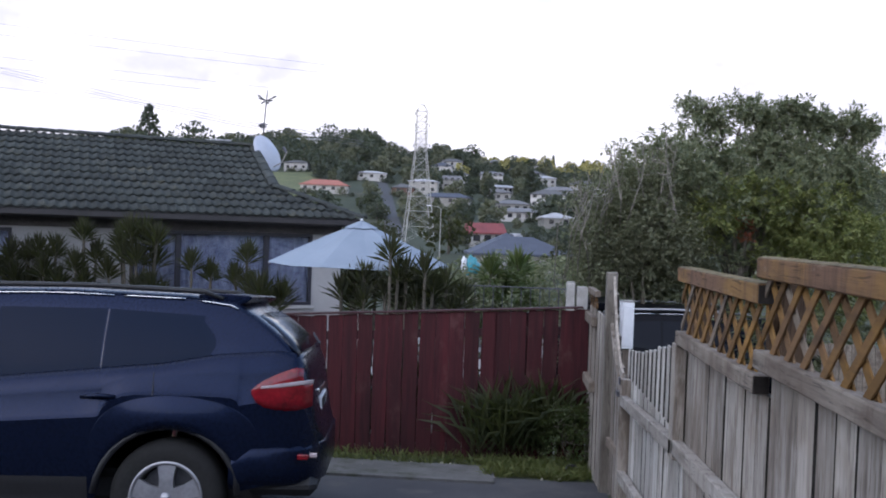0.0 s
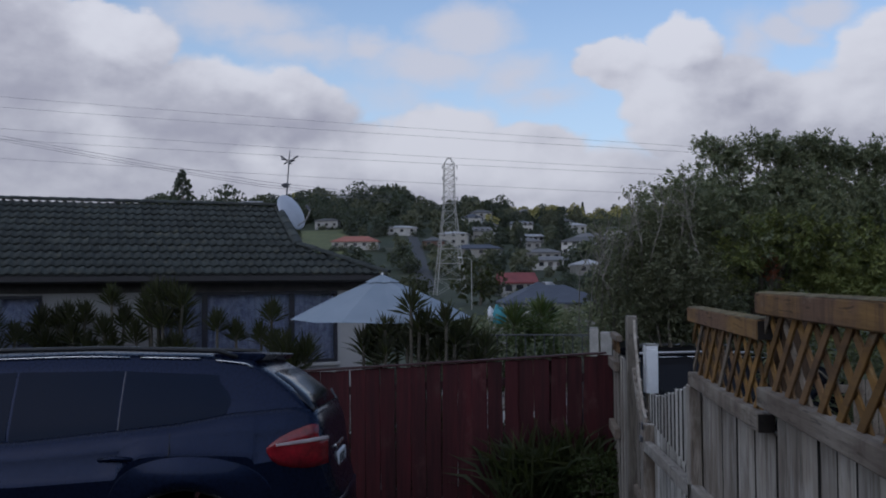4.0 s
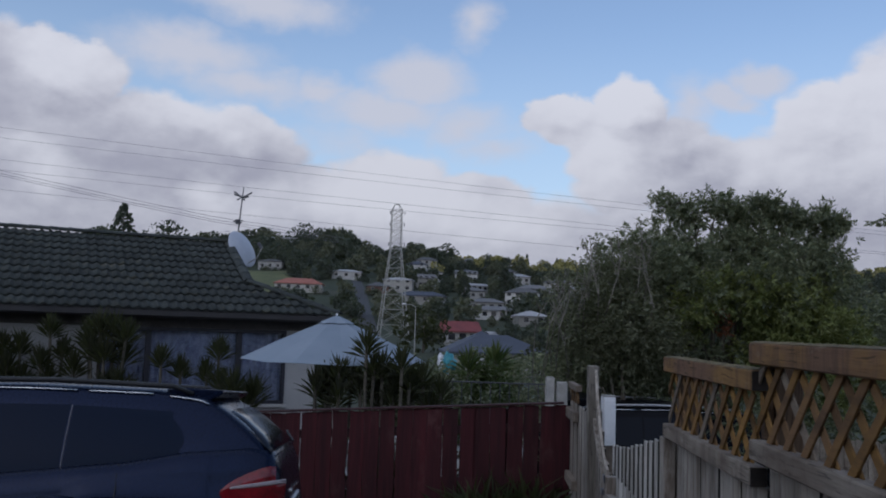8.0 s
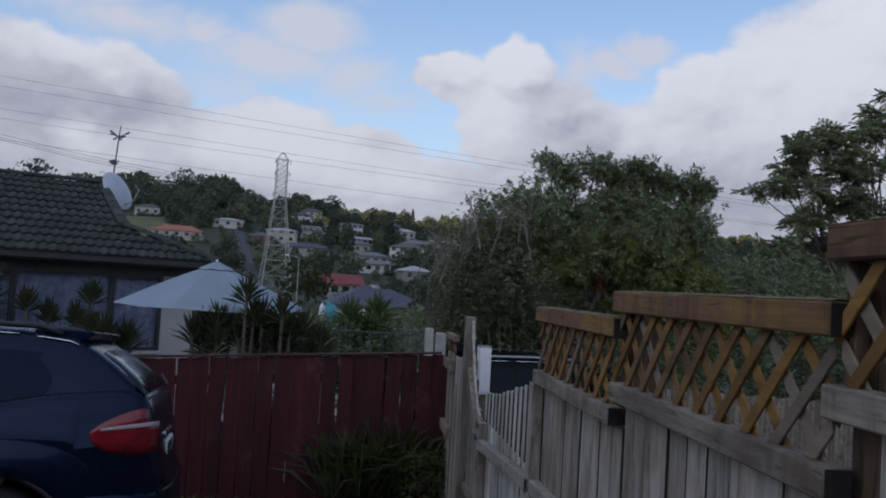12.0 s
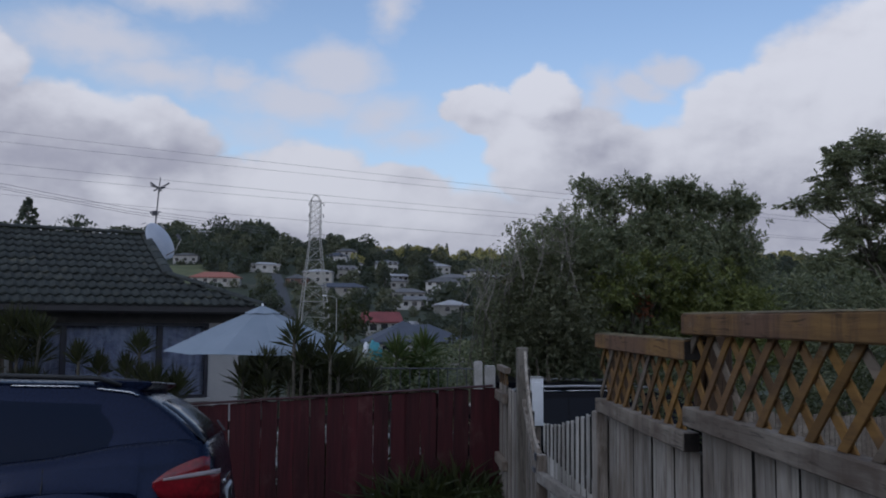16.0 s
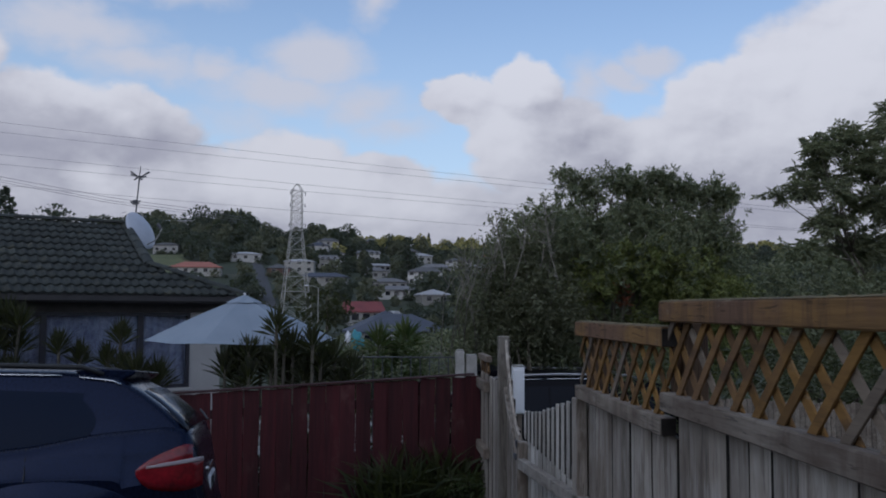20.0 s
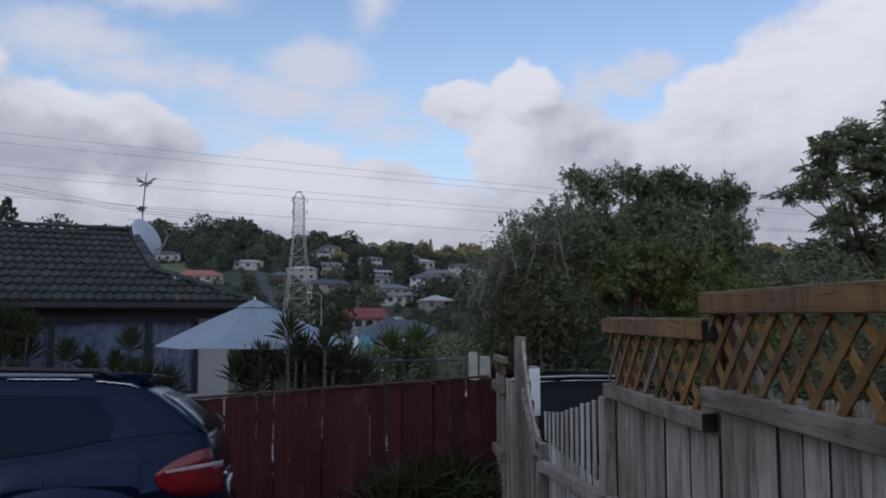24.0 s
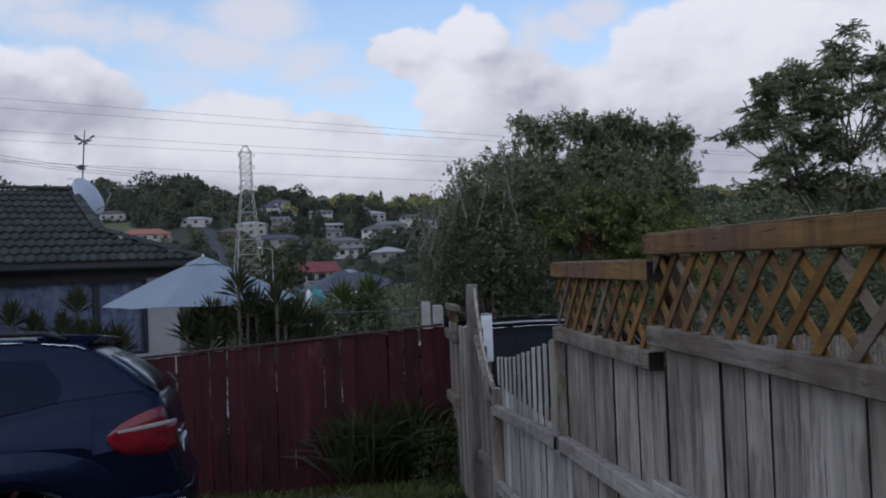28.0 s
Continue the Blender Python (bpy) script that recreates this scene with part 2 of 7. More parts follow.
def pane_mat(name):
    """Thin clear glass: see-through, with a gloss that grows at a glance."""
    m = bpy.data.materials.new(name)
    m.use_nodes = True
    n = Nodes(m.node_tree)
    clear = n.add("ShaderNodeBsdfTransparent", (0, (0.9, 0.93, 0.95, 1)))
    gloss = n.add("ShaderNodeBsdfGlossy", (1, 0.03))
    both = n.add("ShaderNodeMixShader", (0, n.add("ShaderNodeFresnel", (0, 1.5)).outputs[0]), (1, clear.outputs[0]), (2, gloss.outputs[0]))
    n.add("ShaderNodeOutputMaterial", (0, both.outputs[0]))
    return m


def timber(name, pale, deep, stain, lichen, axis="z", grain=1.0, stain_at=(0.50, 0.68), lichen_at=(0.60, 0.74), tint=0.2, knots=1.0, rough=0.9, aged=None, drip=0.0, cracks=0.7):
    """Weathered wood: wavy grain along an axis, knots, dark stains and pale or rusty patches."""
    m = bpy.data.materials.new(name)
    m.use_nodes = True
    n = Nodes(m.node_tree)
    place = n.add("ShaderNodeNewGeometry").outputs["Position"]
    info = n.add("ShaderNodeObjectInfo")
    pos = n.add("ShaderNodeTexCoord").outputs["Object"]
    shift = n.add("ShaderNodeVectorMath", (0, info.outputs["Random"]), (1, (37.0, 19.0, 29.0)), operation="MULTIPLY").outputs[0]
    pos = n.add("ShaderNodeVectorMath", (0, pos), (1, shift), operation="ADD").outputs[0]
    wave = n.add("ShaderNodeTexNoise", (0, pos), (2, 2.2), (3, 3.0)).outputs[1]
    wave = n.add("ShaderNodeVectorMath", (0, wave), (1, (0.07, 0.07, 0.07)), operation="MULTIPLY").outputs[0]
    bent = n.add("ShaderNodeVectorMath", (0, pos), (1, wave), operation="ADD").outputs[0]
    long = {"z": (1, 1, 0.045), "y": (1, 0.045, 1), "x": (0.045, 1, 1)}[axis]
    some = {"z": (1, 1, 0.28), "y": (1, 0.28, 1), "x": (0.28, 1, 1)}[axis]
    fibre = n.noise(n.add("ShaderNodeMapping", (0, bent), (3, long)).outputs[0], 62.0 * grain, 4, 0.6)
    broad = n.noise(n.add("ShaderNodeMapping", (0, bent), (3, long)).outputs[0], 17.0 * grain, 3, 0.5)
    patch = n.noise(n.add("ShaderNodeMapping", (0, pos), (3, some)).outputs[0], 5.5, 5, 0.62)
    other = n.noise(n.add("ShaderNodeMapping", (0, pos), (3, some)).outputs[0], 9.0, 6, 0.68)
    f = n.math("MULTIPLY_ADD", fibre, 0.55, n.math("MULTIPLY", broad, 0.55))
    base = n.mix(n.ramp(f, 0.36, 0.86), (*pale, 1), (*deep, 1))
    if aged:
        zone = n.noise(place, 1.7, 4, 0.6)
        base = n.mix(n.math("MULTIPLY", n.ramp(zone, 0.44, 0.60), 0.85), base, (*aged, 1))
    if drip:
        runs = n.noise(n.add("ShaderNodeMapping", (0, place), (3, (1, 1, 0.16))).outputs[0], 13.0, 5, 0.65)
        base = n.mix(n.math("MULTIPLY", n.ramp(runs, 0.48, 0.64), drip), base, (*stain, 1))
    split = n.noise(n.add("ShaderNodeMapping", (0, bent), (3, long)).outputs[0], 95.0, 2, 0.5)
    base = n.mix(n.math("MULTIPLY", n.ramp(split, 0.60, 0.70), cracks), base, tuple(c * 0.3 for c in deep) + (1,))
    base = n.mix(n.math("MULTIPLY", n.ramp(patch, *stain_at), 0.8), base, (*stain, 1))
    base = n.mix(n.math("MULTIPLY", n.ramp(other, *lichen_at), 0.75), base, (*lichen, 1))
    cells = n.add("ShaderNodeTexVoronoi", (0, n.add("ShaderNodeMapping", (0, bent), (3, some)).outputs[0]), (2, 4.2), feature="F1")
    knot = n.ramp(cells.outputs["Distance"], 0.085, 0.03)
    base = n.mix(n.math("MULTIPLY", knot, 0.75 * knots), base, tuple(c * 0.35 for c in deep) + (1,))
    k = n.math("MULTIPLY_ADD", info.outputs["Random"], 2 * tint, 1 - tint)
    base = n.mix(1.0, base, n.add("ShaderNodeCombineColor", (0, k), (1, k), (2, k)).outputs[0], "MULTIPLY")
    shader = n.add("ShaderNodeBsdfPrincipled", (0, base))
    shader.inputs["Roughness"].default_value = rough
    shader.inputs["Specular IOR Level"].default_value = 0.25
    h = n.add("ShaderNodeBump", (0, 0.8), (1, 0.006))
    m.node_tree.links.new(n.math("MULTIPLY_ADD", patch, 0.4, n.math("SUBTRACT", 1.0, f)), h.inputs["Height"])
    m.node_tree.links.new(h.outputs[0], shader.inputs["Normal"])
    n.add("ShaderNodeOutputMaterial", (0, shader.outputs[0]))
    return m


GRAIN = (9, 9, 0.7)
ALONG_X = (0.7, 9, 9)
M = {
    "asphalt": mat("asphalt", (0.06, 0.06, 0.064), (0.035, 0.035, 0.04), rough=0.85, scale=1.2, fine=140, bump=0.5, dirt=(0.085, 0.08, 0.075), dirt_at=(0.5, 0.72)),
    "concrete": mat("concrete", (0.40, 0.39, 0.37), (0.28, 0.27, 0.26), rough=0.85, scale=2.5, fine=90, bump=0.3, dirt=(0.15, 0.15, 0.12)),
    "kerb": mat("old_mossy_concrete", (0.15, 0.147, 0.142), (0.085, 0.083, 0.08), rough=0.9, scale=3.5, fine=70, bump=0.5, dirt=(0.05, 0.055, 0.035), dirt_at=(0.48, 0.66), dirt_scale=2.6),
    "earth": mat("grassy_ground", (0.036, 0.044, 0.021), (0.020, 0.026, 0.013), rough=0.95, scale=0.12, fine=2.2, bump=0.3, dirt=(0.075, 0.065, 0.042), dirt_scale=0.05),
    "red_paling": mat("red_stained_paling", (0.052, 0.0066, 0.0090), (0.018, 0.0034, 0.0048), rough=0.92, scale=1.4, stretch=GRAIN, fine=6, bump=0.4, tint=0.3, dirt=(0.058, 0.022, 0.021), dirt_at=(0.56, 0.72), dirt_scale=3.0),
    "red_dark": mat("red_stained_rail", (0.045, 0.013, 0.013), (0.024, 0.008, 0.009), stretch=ALONG_X, bump=0.3),
    "moss": mat("mossy_weathered_cap", (0.19, 0.15, 0.075), (0.075, 0.058, 0.033), rough=0.95, scale=6, fine=60, bump=0.6),
    "grey_paling": timber("weathered_grey_paling", (0.345, 0.308, 0.268), (0.160, 0.136, 0.113), (0.095, 0.072, 0.055), (0.30, 0.275, 0.24), tint=0.26, aged=(0.205, 0.172, 0.14), drip=0.65, cracks=0.6, stain_at=(0.51, 0.69)),
    "post_grey": timber("grey_weathered_post", (0.175, 0.157, 0.135), (0.086, 0.074, 0.062), (0.057, 0.047, 0.038), (0.175, 0.162, 0.136), tint=0.15, aged=(0.114, 0.098, 0.082), drip=0.4),
    "rail_grey": timber("pale_grey_fence_rail", (0.36, 0.330, 0.295), (0.185, 0.163, 0.14), (0.12, 0.10, 0.082), (0.33, 0.31, 0.27), axis="y", tint=0.14, aged=(0.25, 0.22, 0.19), drip=0.4),
    "post_brown": timber("dark_brown_fence_post", (0.115, 0.072, 0.045), (0.055, 0.036, 0.024), (0.035, 0.024, 0.018), (0.15, 0.12, 0.09), tint=0.15, drip=0.4),
    # paler than grey_paling: the brighter light farther along is put into the colour
    "lit_paling": timber("lit_grey_paling", (0.46, 0.43, 0.39), (0.25, 0.226, 0.20), (0.145, 0.123, 0.104), (0.39, 0.37, 0.335), tint=0.22, aged=(0.33, 0.30, 0.262), drip=0.4, cracks=0.55, stain_at=(0.53, 0.71)),
    "joint": mat("gap_shaded_board_edge", (0.035, 0.031, 0.027), (0.02, 0.018, 0.016), rough=0.95, bump=0.2, tint=0.1),
    "end_grain": mat("dark_end_grain", (0.022, 0.017, 0.014), (0.010, 0.008, 0.007), rough=0.95, scale=9, fine=40, bump=0.4, tint=0.2),
    "grey_rail": timber("weathered_grey_rail", (0.246, 0.208, 0.170), (0.112, 0.091, 0.072), (0.086, 0.062, 0.047), (0.26, 0.232, 0.195), axis="y", tint=0.14, aged=(0.152, 0.120, 0.094), drip=0.5),
    "cap_board": timber("brown_weathered_cap_board", (0.215, 0.120, 0.042), (0.108, 0.062, 0.026), (0.060, 0.034, 0.023), (0.27, 0.225, 0.17), axis="y", stain_at=(0.52, 0.70), lichen_at=(0.59, 0.75), tint=0.14, aged=(0.125, 0.072, 0.048), drip=0.5, knots=0.6),
    "trellis": timber("brown_weathered_trellis", (0.212, 0.114, 0.032), (0.106, 0.056, 0.018), (0.052, 0.031, 0.018), (0.20, 0.16, 0.115), axis="y", grain=0.5, stain_at=(0.52, 0.70), lichen_at=(0.60, 0.76), tint=0.3, knots=0.2, aged=(0.115, 0.066, 0.034), cracks=0.2),
    "trellis_grey": timber("grey_weathered_trellis", (0.20, 0.158, 0.118), (0.105, 0.08, 0.06), (0.06, 0.044, 0.032), (0.22, 0.195, 0.165), axis="y", grain=0.5, tint=0.2, knots=0.2, cracks=0.2),
    "paint": mat("dark_blue_car_paint", (0.0072, 0.0118, 0.0310), (0.0060, 0.0100, 0.0265), rough=0.28, metal=0.6, scale=1.0, bump=0, coat=0.11, tint=0.0, spec=0.1),
    "black_plastic": mat("black_car_plastic", (0.012, 0.012, 0.014), (0.008, 0.008, 0.009), rough=0.55, bump=0.1, tint=0.0),
    "rubber": mat("tyre_rubber", (0.009, 0.009, 0.009), rough=0.85, bump=0.2, tint=0.0),
    "alloy": mat("silver_alloy", (0.34, 0.34, 0.36), (0.26, 0.26, 0.28), rough=0.4, metal=0.7, bump=0, tint=0.0),
    "chrome": mat("bright_metal", (0.62, 0.62, 0.64), (0.5, 0.5, 0.52), rough=0.2, metal=1.0, bump=0, tint=0.0),
    "car_glass": glass_mat("dark_tinted_car_glass", (0.0058, 0.0108, 0.0250), 0.08, ior=1.14),
    "black_glass": glass_mat("black_car_glass", (0.004, 0.005, 0.0085), 0.05, ior=1.2),
    "rear_glass": glass_mat("rear_car_glass", (0.004, 0.006, 0.014), 0.15, ior=1.4),
    "black_paint": mat("black_car_paint", (0.004, 0.0042, 0.006), (0.003, 0.0032, 0.005), rough=0.4, bump=0, coat=0.12, tint=0.0, spec=0.02),
    "lamp_red": mat("red_lamp_lens", (0.23, 0.005, 0.012), (0.085, 0.002, 0.005), rough=0.22, scale=7, bump=0, coat=0.35, tint=0.0),
    "lamp_white": mat("clear_lamp_lens", (0.36, 0.31, 0.32), (0.28, 0.22, 0.23), rough=0.12, bump=0, coat=1.0, tint=0.0),
    "plaster": mat("cream_painted_wall", (0.37, 0.355, 0.35), (0.31, 0.30, 0.295), rough=0.85, scale=1.3, fine=50, bump=0.15, tint=0.0),
    "tile": mat("grey_green_concrete_tile", (0.040, 0.045, 0.042), (0.020, 0.023, 0.022), rough=0.88, scale=3.0, fine=28, bump=0.45, tint=0.24, dirt=(0.072, 0.068, 0.048), dirt_at=(0.54, 0.74), dirt_scale=2.5),
    "fascia": mat("dark_painted_fascia", (0.045, 0.04, 0.042), (0.028, 0.026, 0.028), rough=0.55, bump=0.1),
    "frieze": mat("grey_brown_painted_board", (0.105, 0.096, 0.095), (0.07, 0.064, 0.064), rough=0.7, bump=0.1),
    "frame": mat("dark_window_frame", (0.03, 0.028, 0.04), (0.02, 0.02, 0.028), rough=0.45, bump=0.05),
    "curtain": mat("patterned_net_curtain", (0.46, 0.46, 0.58), (0.20, 0.20, 0.31), rough=0.9, scale=9.0, fine=30, bump=0.2),
    "pane": pane_mat("window_pane"),
    "canopy": mat("pale_blue_canvas", (0.215, 0.25, 0.30), (0.175, 0.21, 0.255), rough=0.85, scale=1.5, fine=160, bump=0.12, tint=0.03),
    "white": mat("white_painted", (0.75, 0.75, 0.77), (0.64, 0.64, 0.66), rough=0.6, scale=2, bump=0.05),
    "dull_white": mat("dull_white_masonry", (0.33, 0.31, 0.29), (0.22, 0.21, 0.195), rough=0.85, scale=9, fine=60, bump=0.25),
    "dish": mat("pale_grey_dish_paint", (0.42, 0.44, 0.5), (0.34, 0.36, 0.42), rough=0.5, scale=2, bump=0.05),
    "steel": mat("galvanised_steel", (0.36, 0.35, 0.325), (0.27, 0.26, 0.24), rough=0.65, metal=0.0, scale=3, bump=0.1),
    "dark_steel": mat("dull_dark_steel", (0.09, 0.09, 0.1), (0.06, 0.06, 0.07), rough=0.5, metal=0.5, bump=0),
    "cable": mat("cable_metal", (0.15, 0.15, 0.16), rough=0.6, bump=0),
    "bark": mat("grey_brown_bark", (0.14, 0.12, 0.095), (0.07, 0.06, 0.048), rough=0.95, scale=3, stretch=(4, 4, 1), fine=25, bump=0.7),
    "stem": mat("brown_ringed_stem", (0.085, 0.074, 0.057), (0.045, 0.039, 0.030), rough=0.95, scale=3, stretch=(1, 1, 8), fine=12, bump=0.5),
    "leaf_a": leaf_mat("dark_broad_leaves", (0.086, 0.103, 0.064), (0.200, 0.212, 0.122), 0.5),
    "leaf_b": leaf_mat("olive_grey_leaves", (0.076, 0.082, 0.050), (0.170, 0.172, 0.105), 0.65),
    # deeper greens: shade on the bushes behind the trellis put into the colour
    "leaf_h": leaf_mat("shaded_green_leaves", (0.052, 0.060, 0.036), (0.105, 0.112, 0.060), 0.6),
    "leaf_g": leaf_mat("yellow_green_broad_leaves", (0.090, 0.112, 0.034), (0.205, 0.218, 0.070), 0.5),
    "leaf_rust": leaf_mat("rust_red_leaves", (0.16, 0.045, 0.025), (0.30, 0.09, 0.05), 0.6),
    "twig": mat("pale_grey_twigs", (0.22, 0.20, 0.168), (0.13, 0.115, 0.097), rough=0.9, scale=6, bump=0.3),
    "leaf_c": leaf_mat("deep_green_feathery_leaves", (0.106, 0.120, 0.078), (0.200, 0.210, 0.120), 0.6),
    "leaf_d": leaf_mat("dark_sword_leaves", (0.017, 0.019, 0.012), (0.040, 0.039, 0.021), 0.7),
    "leaf_e": leaf_mat("bright_strap_leaves", (0.024, 0.033, 0.014), (0.048, 0.054, 0.021), 0.6),
    "leaf_y": leaf_mat("yellow_green_sword_leaves", (0.035, 0.06, 0.02), (0.075, 0.095, 0.032), 0.45),
    "grass": leaf_mat("green_grass_blades", (0.06, 0.085, 0.022), (0.14, 0.15, 0.05), 0.6),
    "dry_leaf": leaf_mat("pale_dry_leaves", (0.3, 0.27, 0.22), (0.55, 0.5, 0.44), 0.7),
    # far leaves tinted blue-grey: distance haze put into the colour, wood_mid likewise
    "wood_far": leaf_mat("far_hazed_dark_woods", (0.039, 0.048, 0.042), (0.072, 0.080, 0.063), 0.8, 0.2, 0.05),
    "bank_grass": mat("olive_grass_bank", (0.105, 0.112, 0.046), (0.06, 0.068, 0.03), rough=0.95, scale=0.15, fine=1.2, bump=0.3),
    "wood_mid": leaf_mat("far_hazed_olive_woods", (0.072, 0.078, 0.058), (0.128, 0.128, 0.086), 0.8, 0.2, 0.05),
    # bright yellow-green: sunlight on the ridge put into the leaf colour
    "wood_lit": leaf_mat("far_sunlit_woods", (0.17, 0.16, 0.06), (0.38, 0.33, 0.13), 0.8, 0.2, 0.05),
    "far_white": mat("far_white_weatherboard", (0.40, 0.385, 0.37), (0.28, 0.27, 0.258), scale=0.6, fine=4, bump=0.05, tint=0.3),
    "far_cream": mat("far_cream_wall", (0.30, 0.285, 0.26), (0.24, 0.225, 0.205), scale=0.6, fine=4, bump=0.05, tint=0.3),
    "far_brick": mat("far_brown_brick", (0.16, 0.09, 0.07), (0.12, 0.07, 0.055), scale=0.6, fine=8, bump=0.05, tint=0.2),
    "far_grey_roof": mat("far_grey_roof", (0.125, 0.122, 0.124), (0.085, 0.084, 0.088), scale=0.5, fine=6, bump=0.1, tint=0.35),
    "unseen_wall": mat("unseen_wall_brown", (0.075, 0.062, 0.055), (0.05, 0.042, 0.038), scale=2.0, fine=12, bump=0.2),
    "far_blue_roof": mat("far_slate_blue_roof", (0.062, 0.069, 0.092), (0.044, 0.050, 0.068), scale=0.5, fine=6, bump=0.1, tint=0.1),
    "far_red_roof": mat("far_red_roof", (0.20, 0.050, 0.050), (0.13, 0.036, 0.038), scale=0.5, fine=6, bump=0.1, tint=0.1),
    "far_terracotta": mat("far_orange_roof", (0.33, 0.13, 0.095), (0.24, 0.09, 0.07), scale=0.5, fine=6, bump=0.1, tint=0.1),
    "far_pale_roof": mat("far_pale_metal_roof", (0.32, 0.32, 0.33), (0.24, 0.24, 0.25), scale=0.5, fine=6, bump=0.05, tint=0.2),
    "far_glass": glass_mat("far_window_glass", (0.015, 0.017, 0.022), 0.08),
    "teal": mat("turquoise_tarpaulin", (0.05, 0.27, 0.31), (0.035, 0.17, 0.2), rough=0.5, scale=4, bump=0.3),
}

# ---- building helpers ----


def part(name, bm, material, parent=None, label="", smooth=False):
    me = bpy.data.meshes.new(name)
    bm.to_mesh(me)
    bm.free()
    me.materials.append(M[material])
    if smooth:
        me.polygons.foreach_set("use_smooth", [True] * len(me.polygons))
    ob = new(name, me)
    ob.parent = parent
    return tagged(ob, label)


def raw(name, verts, faces, material, parent=None, label="", smooth=False):
    me = bpy.data.meshes.new(name)
    me.from_pydata(verts, [], faces)
    me.materials.append(M[material])
    if smooth:
        me.polygons.foreach_set("use_smooth", [True] * len(me.polygons))
    ob = new(name, me)
    ob.parent = parent
    return tagged(ob, label)


def thing(name, m, label, category, group="", kind=""):
    ob = new(name)
    ob.matrix_basis = m
    return tagged(ob, label, category, group, kind)


def block(lo, hi, bevel=0.0, bm=None):
    """A box between two corners, with its edges taken off."""
    bm2 = bmesh.new()
    bmesh.ops.create_cube(bm2, size=1)
    size, mid = Vector(hi) - Vector(lo), (Vector(hi) + Vector(lo)) / 2
    for v in bm2.verts:
        v.co = Vector((v.co.x * size.x, v.co.y * size.y, v.co.z * size.z)) + mid
    if bevel:
        bmesh.ops.bevel(bm2, geom=bm2.edges[:], offset=bevel, segments=1, affect="EDGES")
    if bm is None:
        return bm2
    return join(bm, bm2)


def join(bm, other):
    me = bpy.data.meshes.new("tmp")
    other.to_mesh(me)
    other.free()
    bm.from_mesh(me)
    bpy.data.meshes.remove(me)
    return bm


def tube(points, radii, sides=8, bm=None):
    """A round bar through the points."""
    bm = bm or bmesh.new()
    pts = [Vector(p) for p in points]
    radii = radii if isinstance(radii, (list, tuple)) else [radii] * len(pts)
    rings = []
    for i, p in enumerate(pts):
        d = (pts[min(i + 1, len(pts) - 1)] - pts[max(i - 1, 0)]).normalized()
        side = d.cross(Vector((0.31, 0.17, 0.93))).normalized()
        up = side.cross(d)
        rings.append([bm.verts.new(p + radii[i] * (math.cos(a) * side + math.sin(a) * up)) for a in (2 * math.pi * k / sides for k in range(sides))])
    for a, b in zip(rings, rings[1:]):
        for k in range(sides):
            bm.faces.new((a[k], a[(k + 1) % sides], b[(k + 1) % sides], b[k]))
    bm.faces.new(rings[0][::-1])
    bm.faces.new(rings[-1])
    return bm


def lathe(profile, sides=24, bm=None, axis="z"):
    """A turned form from (radius, height) pairs."""
    bm = bm or bmesh.new()
    rings = []
    for r, h in profile:
        ring = []
        for k in range(sides):
            a = 2 * math.pi * k / sides
            c = (r * math.cos(a), r * math.sin(a), h) if axis == "z" else (r * math.cos(a), h, r * math.sin(a))
            ring.append(bm.verts.new(c))
        rings.append(ring)
    for a, b in zip(rings, rings[1:]):
        for k in range(sides):
            bm.faces.new((a[k], a[(k + 1) % sides], b[(k + 1) % sides], b[k]))
    return bm


def prism(outline, lo, hi, axis="y", bevel=0.0):
    """A flat outline given thickness along an axis. outline: pairs in the other two axes."""
    bm = bmesh.new()

    def at(p, h):
        return {"y": (p[0], h, p[1]), "x": (h, p[0], p[1]), "z": (p[0], p[1], h)}[axis]

    a, b = [bm.verts.new(at(p, lo)) for p in outline], [bm.verts.new(at(p, hi)) for p in outline]
    bm.faces.new(a[::-1])
    bm.faces.new(b)
    for k in range(len(outline)):
        bm.faces.new((a[k], a[(k + 1) % len(outline)], b[(k + 1) % len(outline)], b[k]))
    bmesh.ops.recalc_face_normals(bm, faces=bm.faces[:])
    if bevel:
        bmesh.ops.bevel(bm, geom=bm.edges[:], offset=bevel, segments=1, affect="EDGES")
    return bm


rng = np.random.default_rng(7)


def leaves(name, centres, ways, length, width, material, parent, fold=0.25, droop=0.25, jitter=0.25):
    """Many leaves in one mesh: each a bent blade of four faces."""
    c, d = np.asarray(centres, float), np.asarray(ways, float)
    n = len(c)
    d = d / np.linalg.norm(d, axis=1, keepdims=True)
    ref = rng.normal(size=(n, 3))
    s = np.cross(d, ref)
    s /= np.linalg.norm(s, axis=1, keepdims=True)
    up = np.cross(s, d)
    flip = np.where(up[:, 2:3] < 0, -1.0, 1.0)
    up, s = up * flip, s * flip
    L = length * (1 + jitter * rng.uniform(-1, 1, (n, 1)))
    W = width * (1 + jitter * rng.uniform(-1, 1, (n, 1)))
    down = np.array([0, 0, -1.0])
    mid = c + d * L * 0.5 + down * L * droop * 0.2
    tip = c + d * L + down * L * droop
    v = np.stack([c, mid - s * W / 2 + up * W * fold, mid, mid + s * W / 2 + up * W * fold, tip], 1).reshape(-1, 3)
    k = np.arange(n)[:, None] * 5
    f = np.concatenate([k + [0, 2, 1], k + [0, 3, 2], k + [1, 2, 4], k + [2, 3, 4]])
    return fast(name, v, f, material, parent)


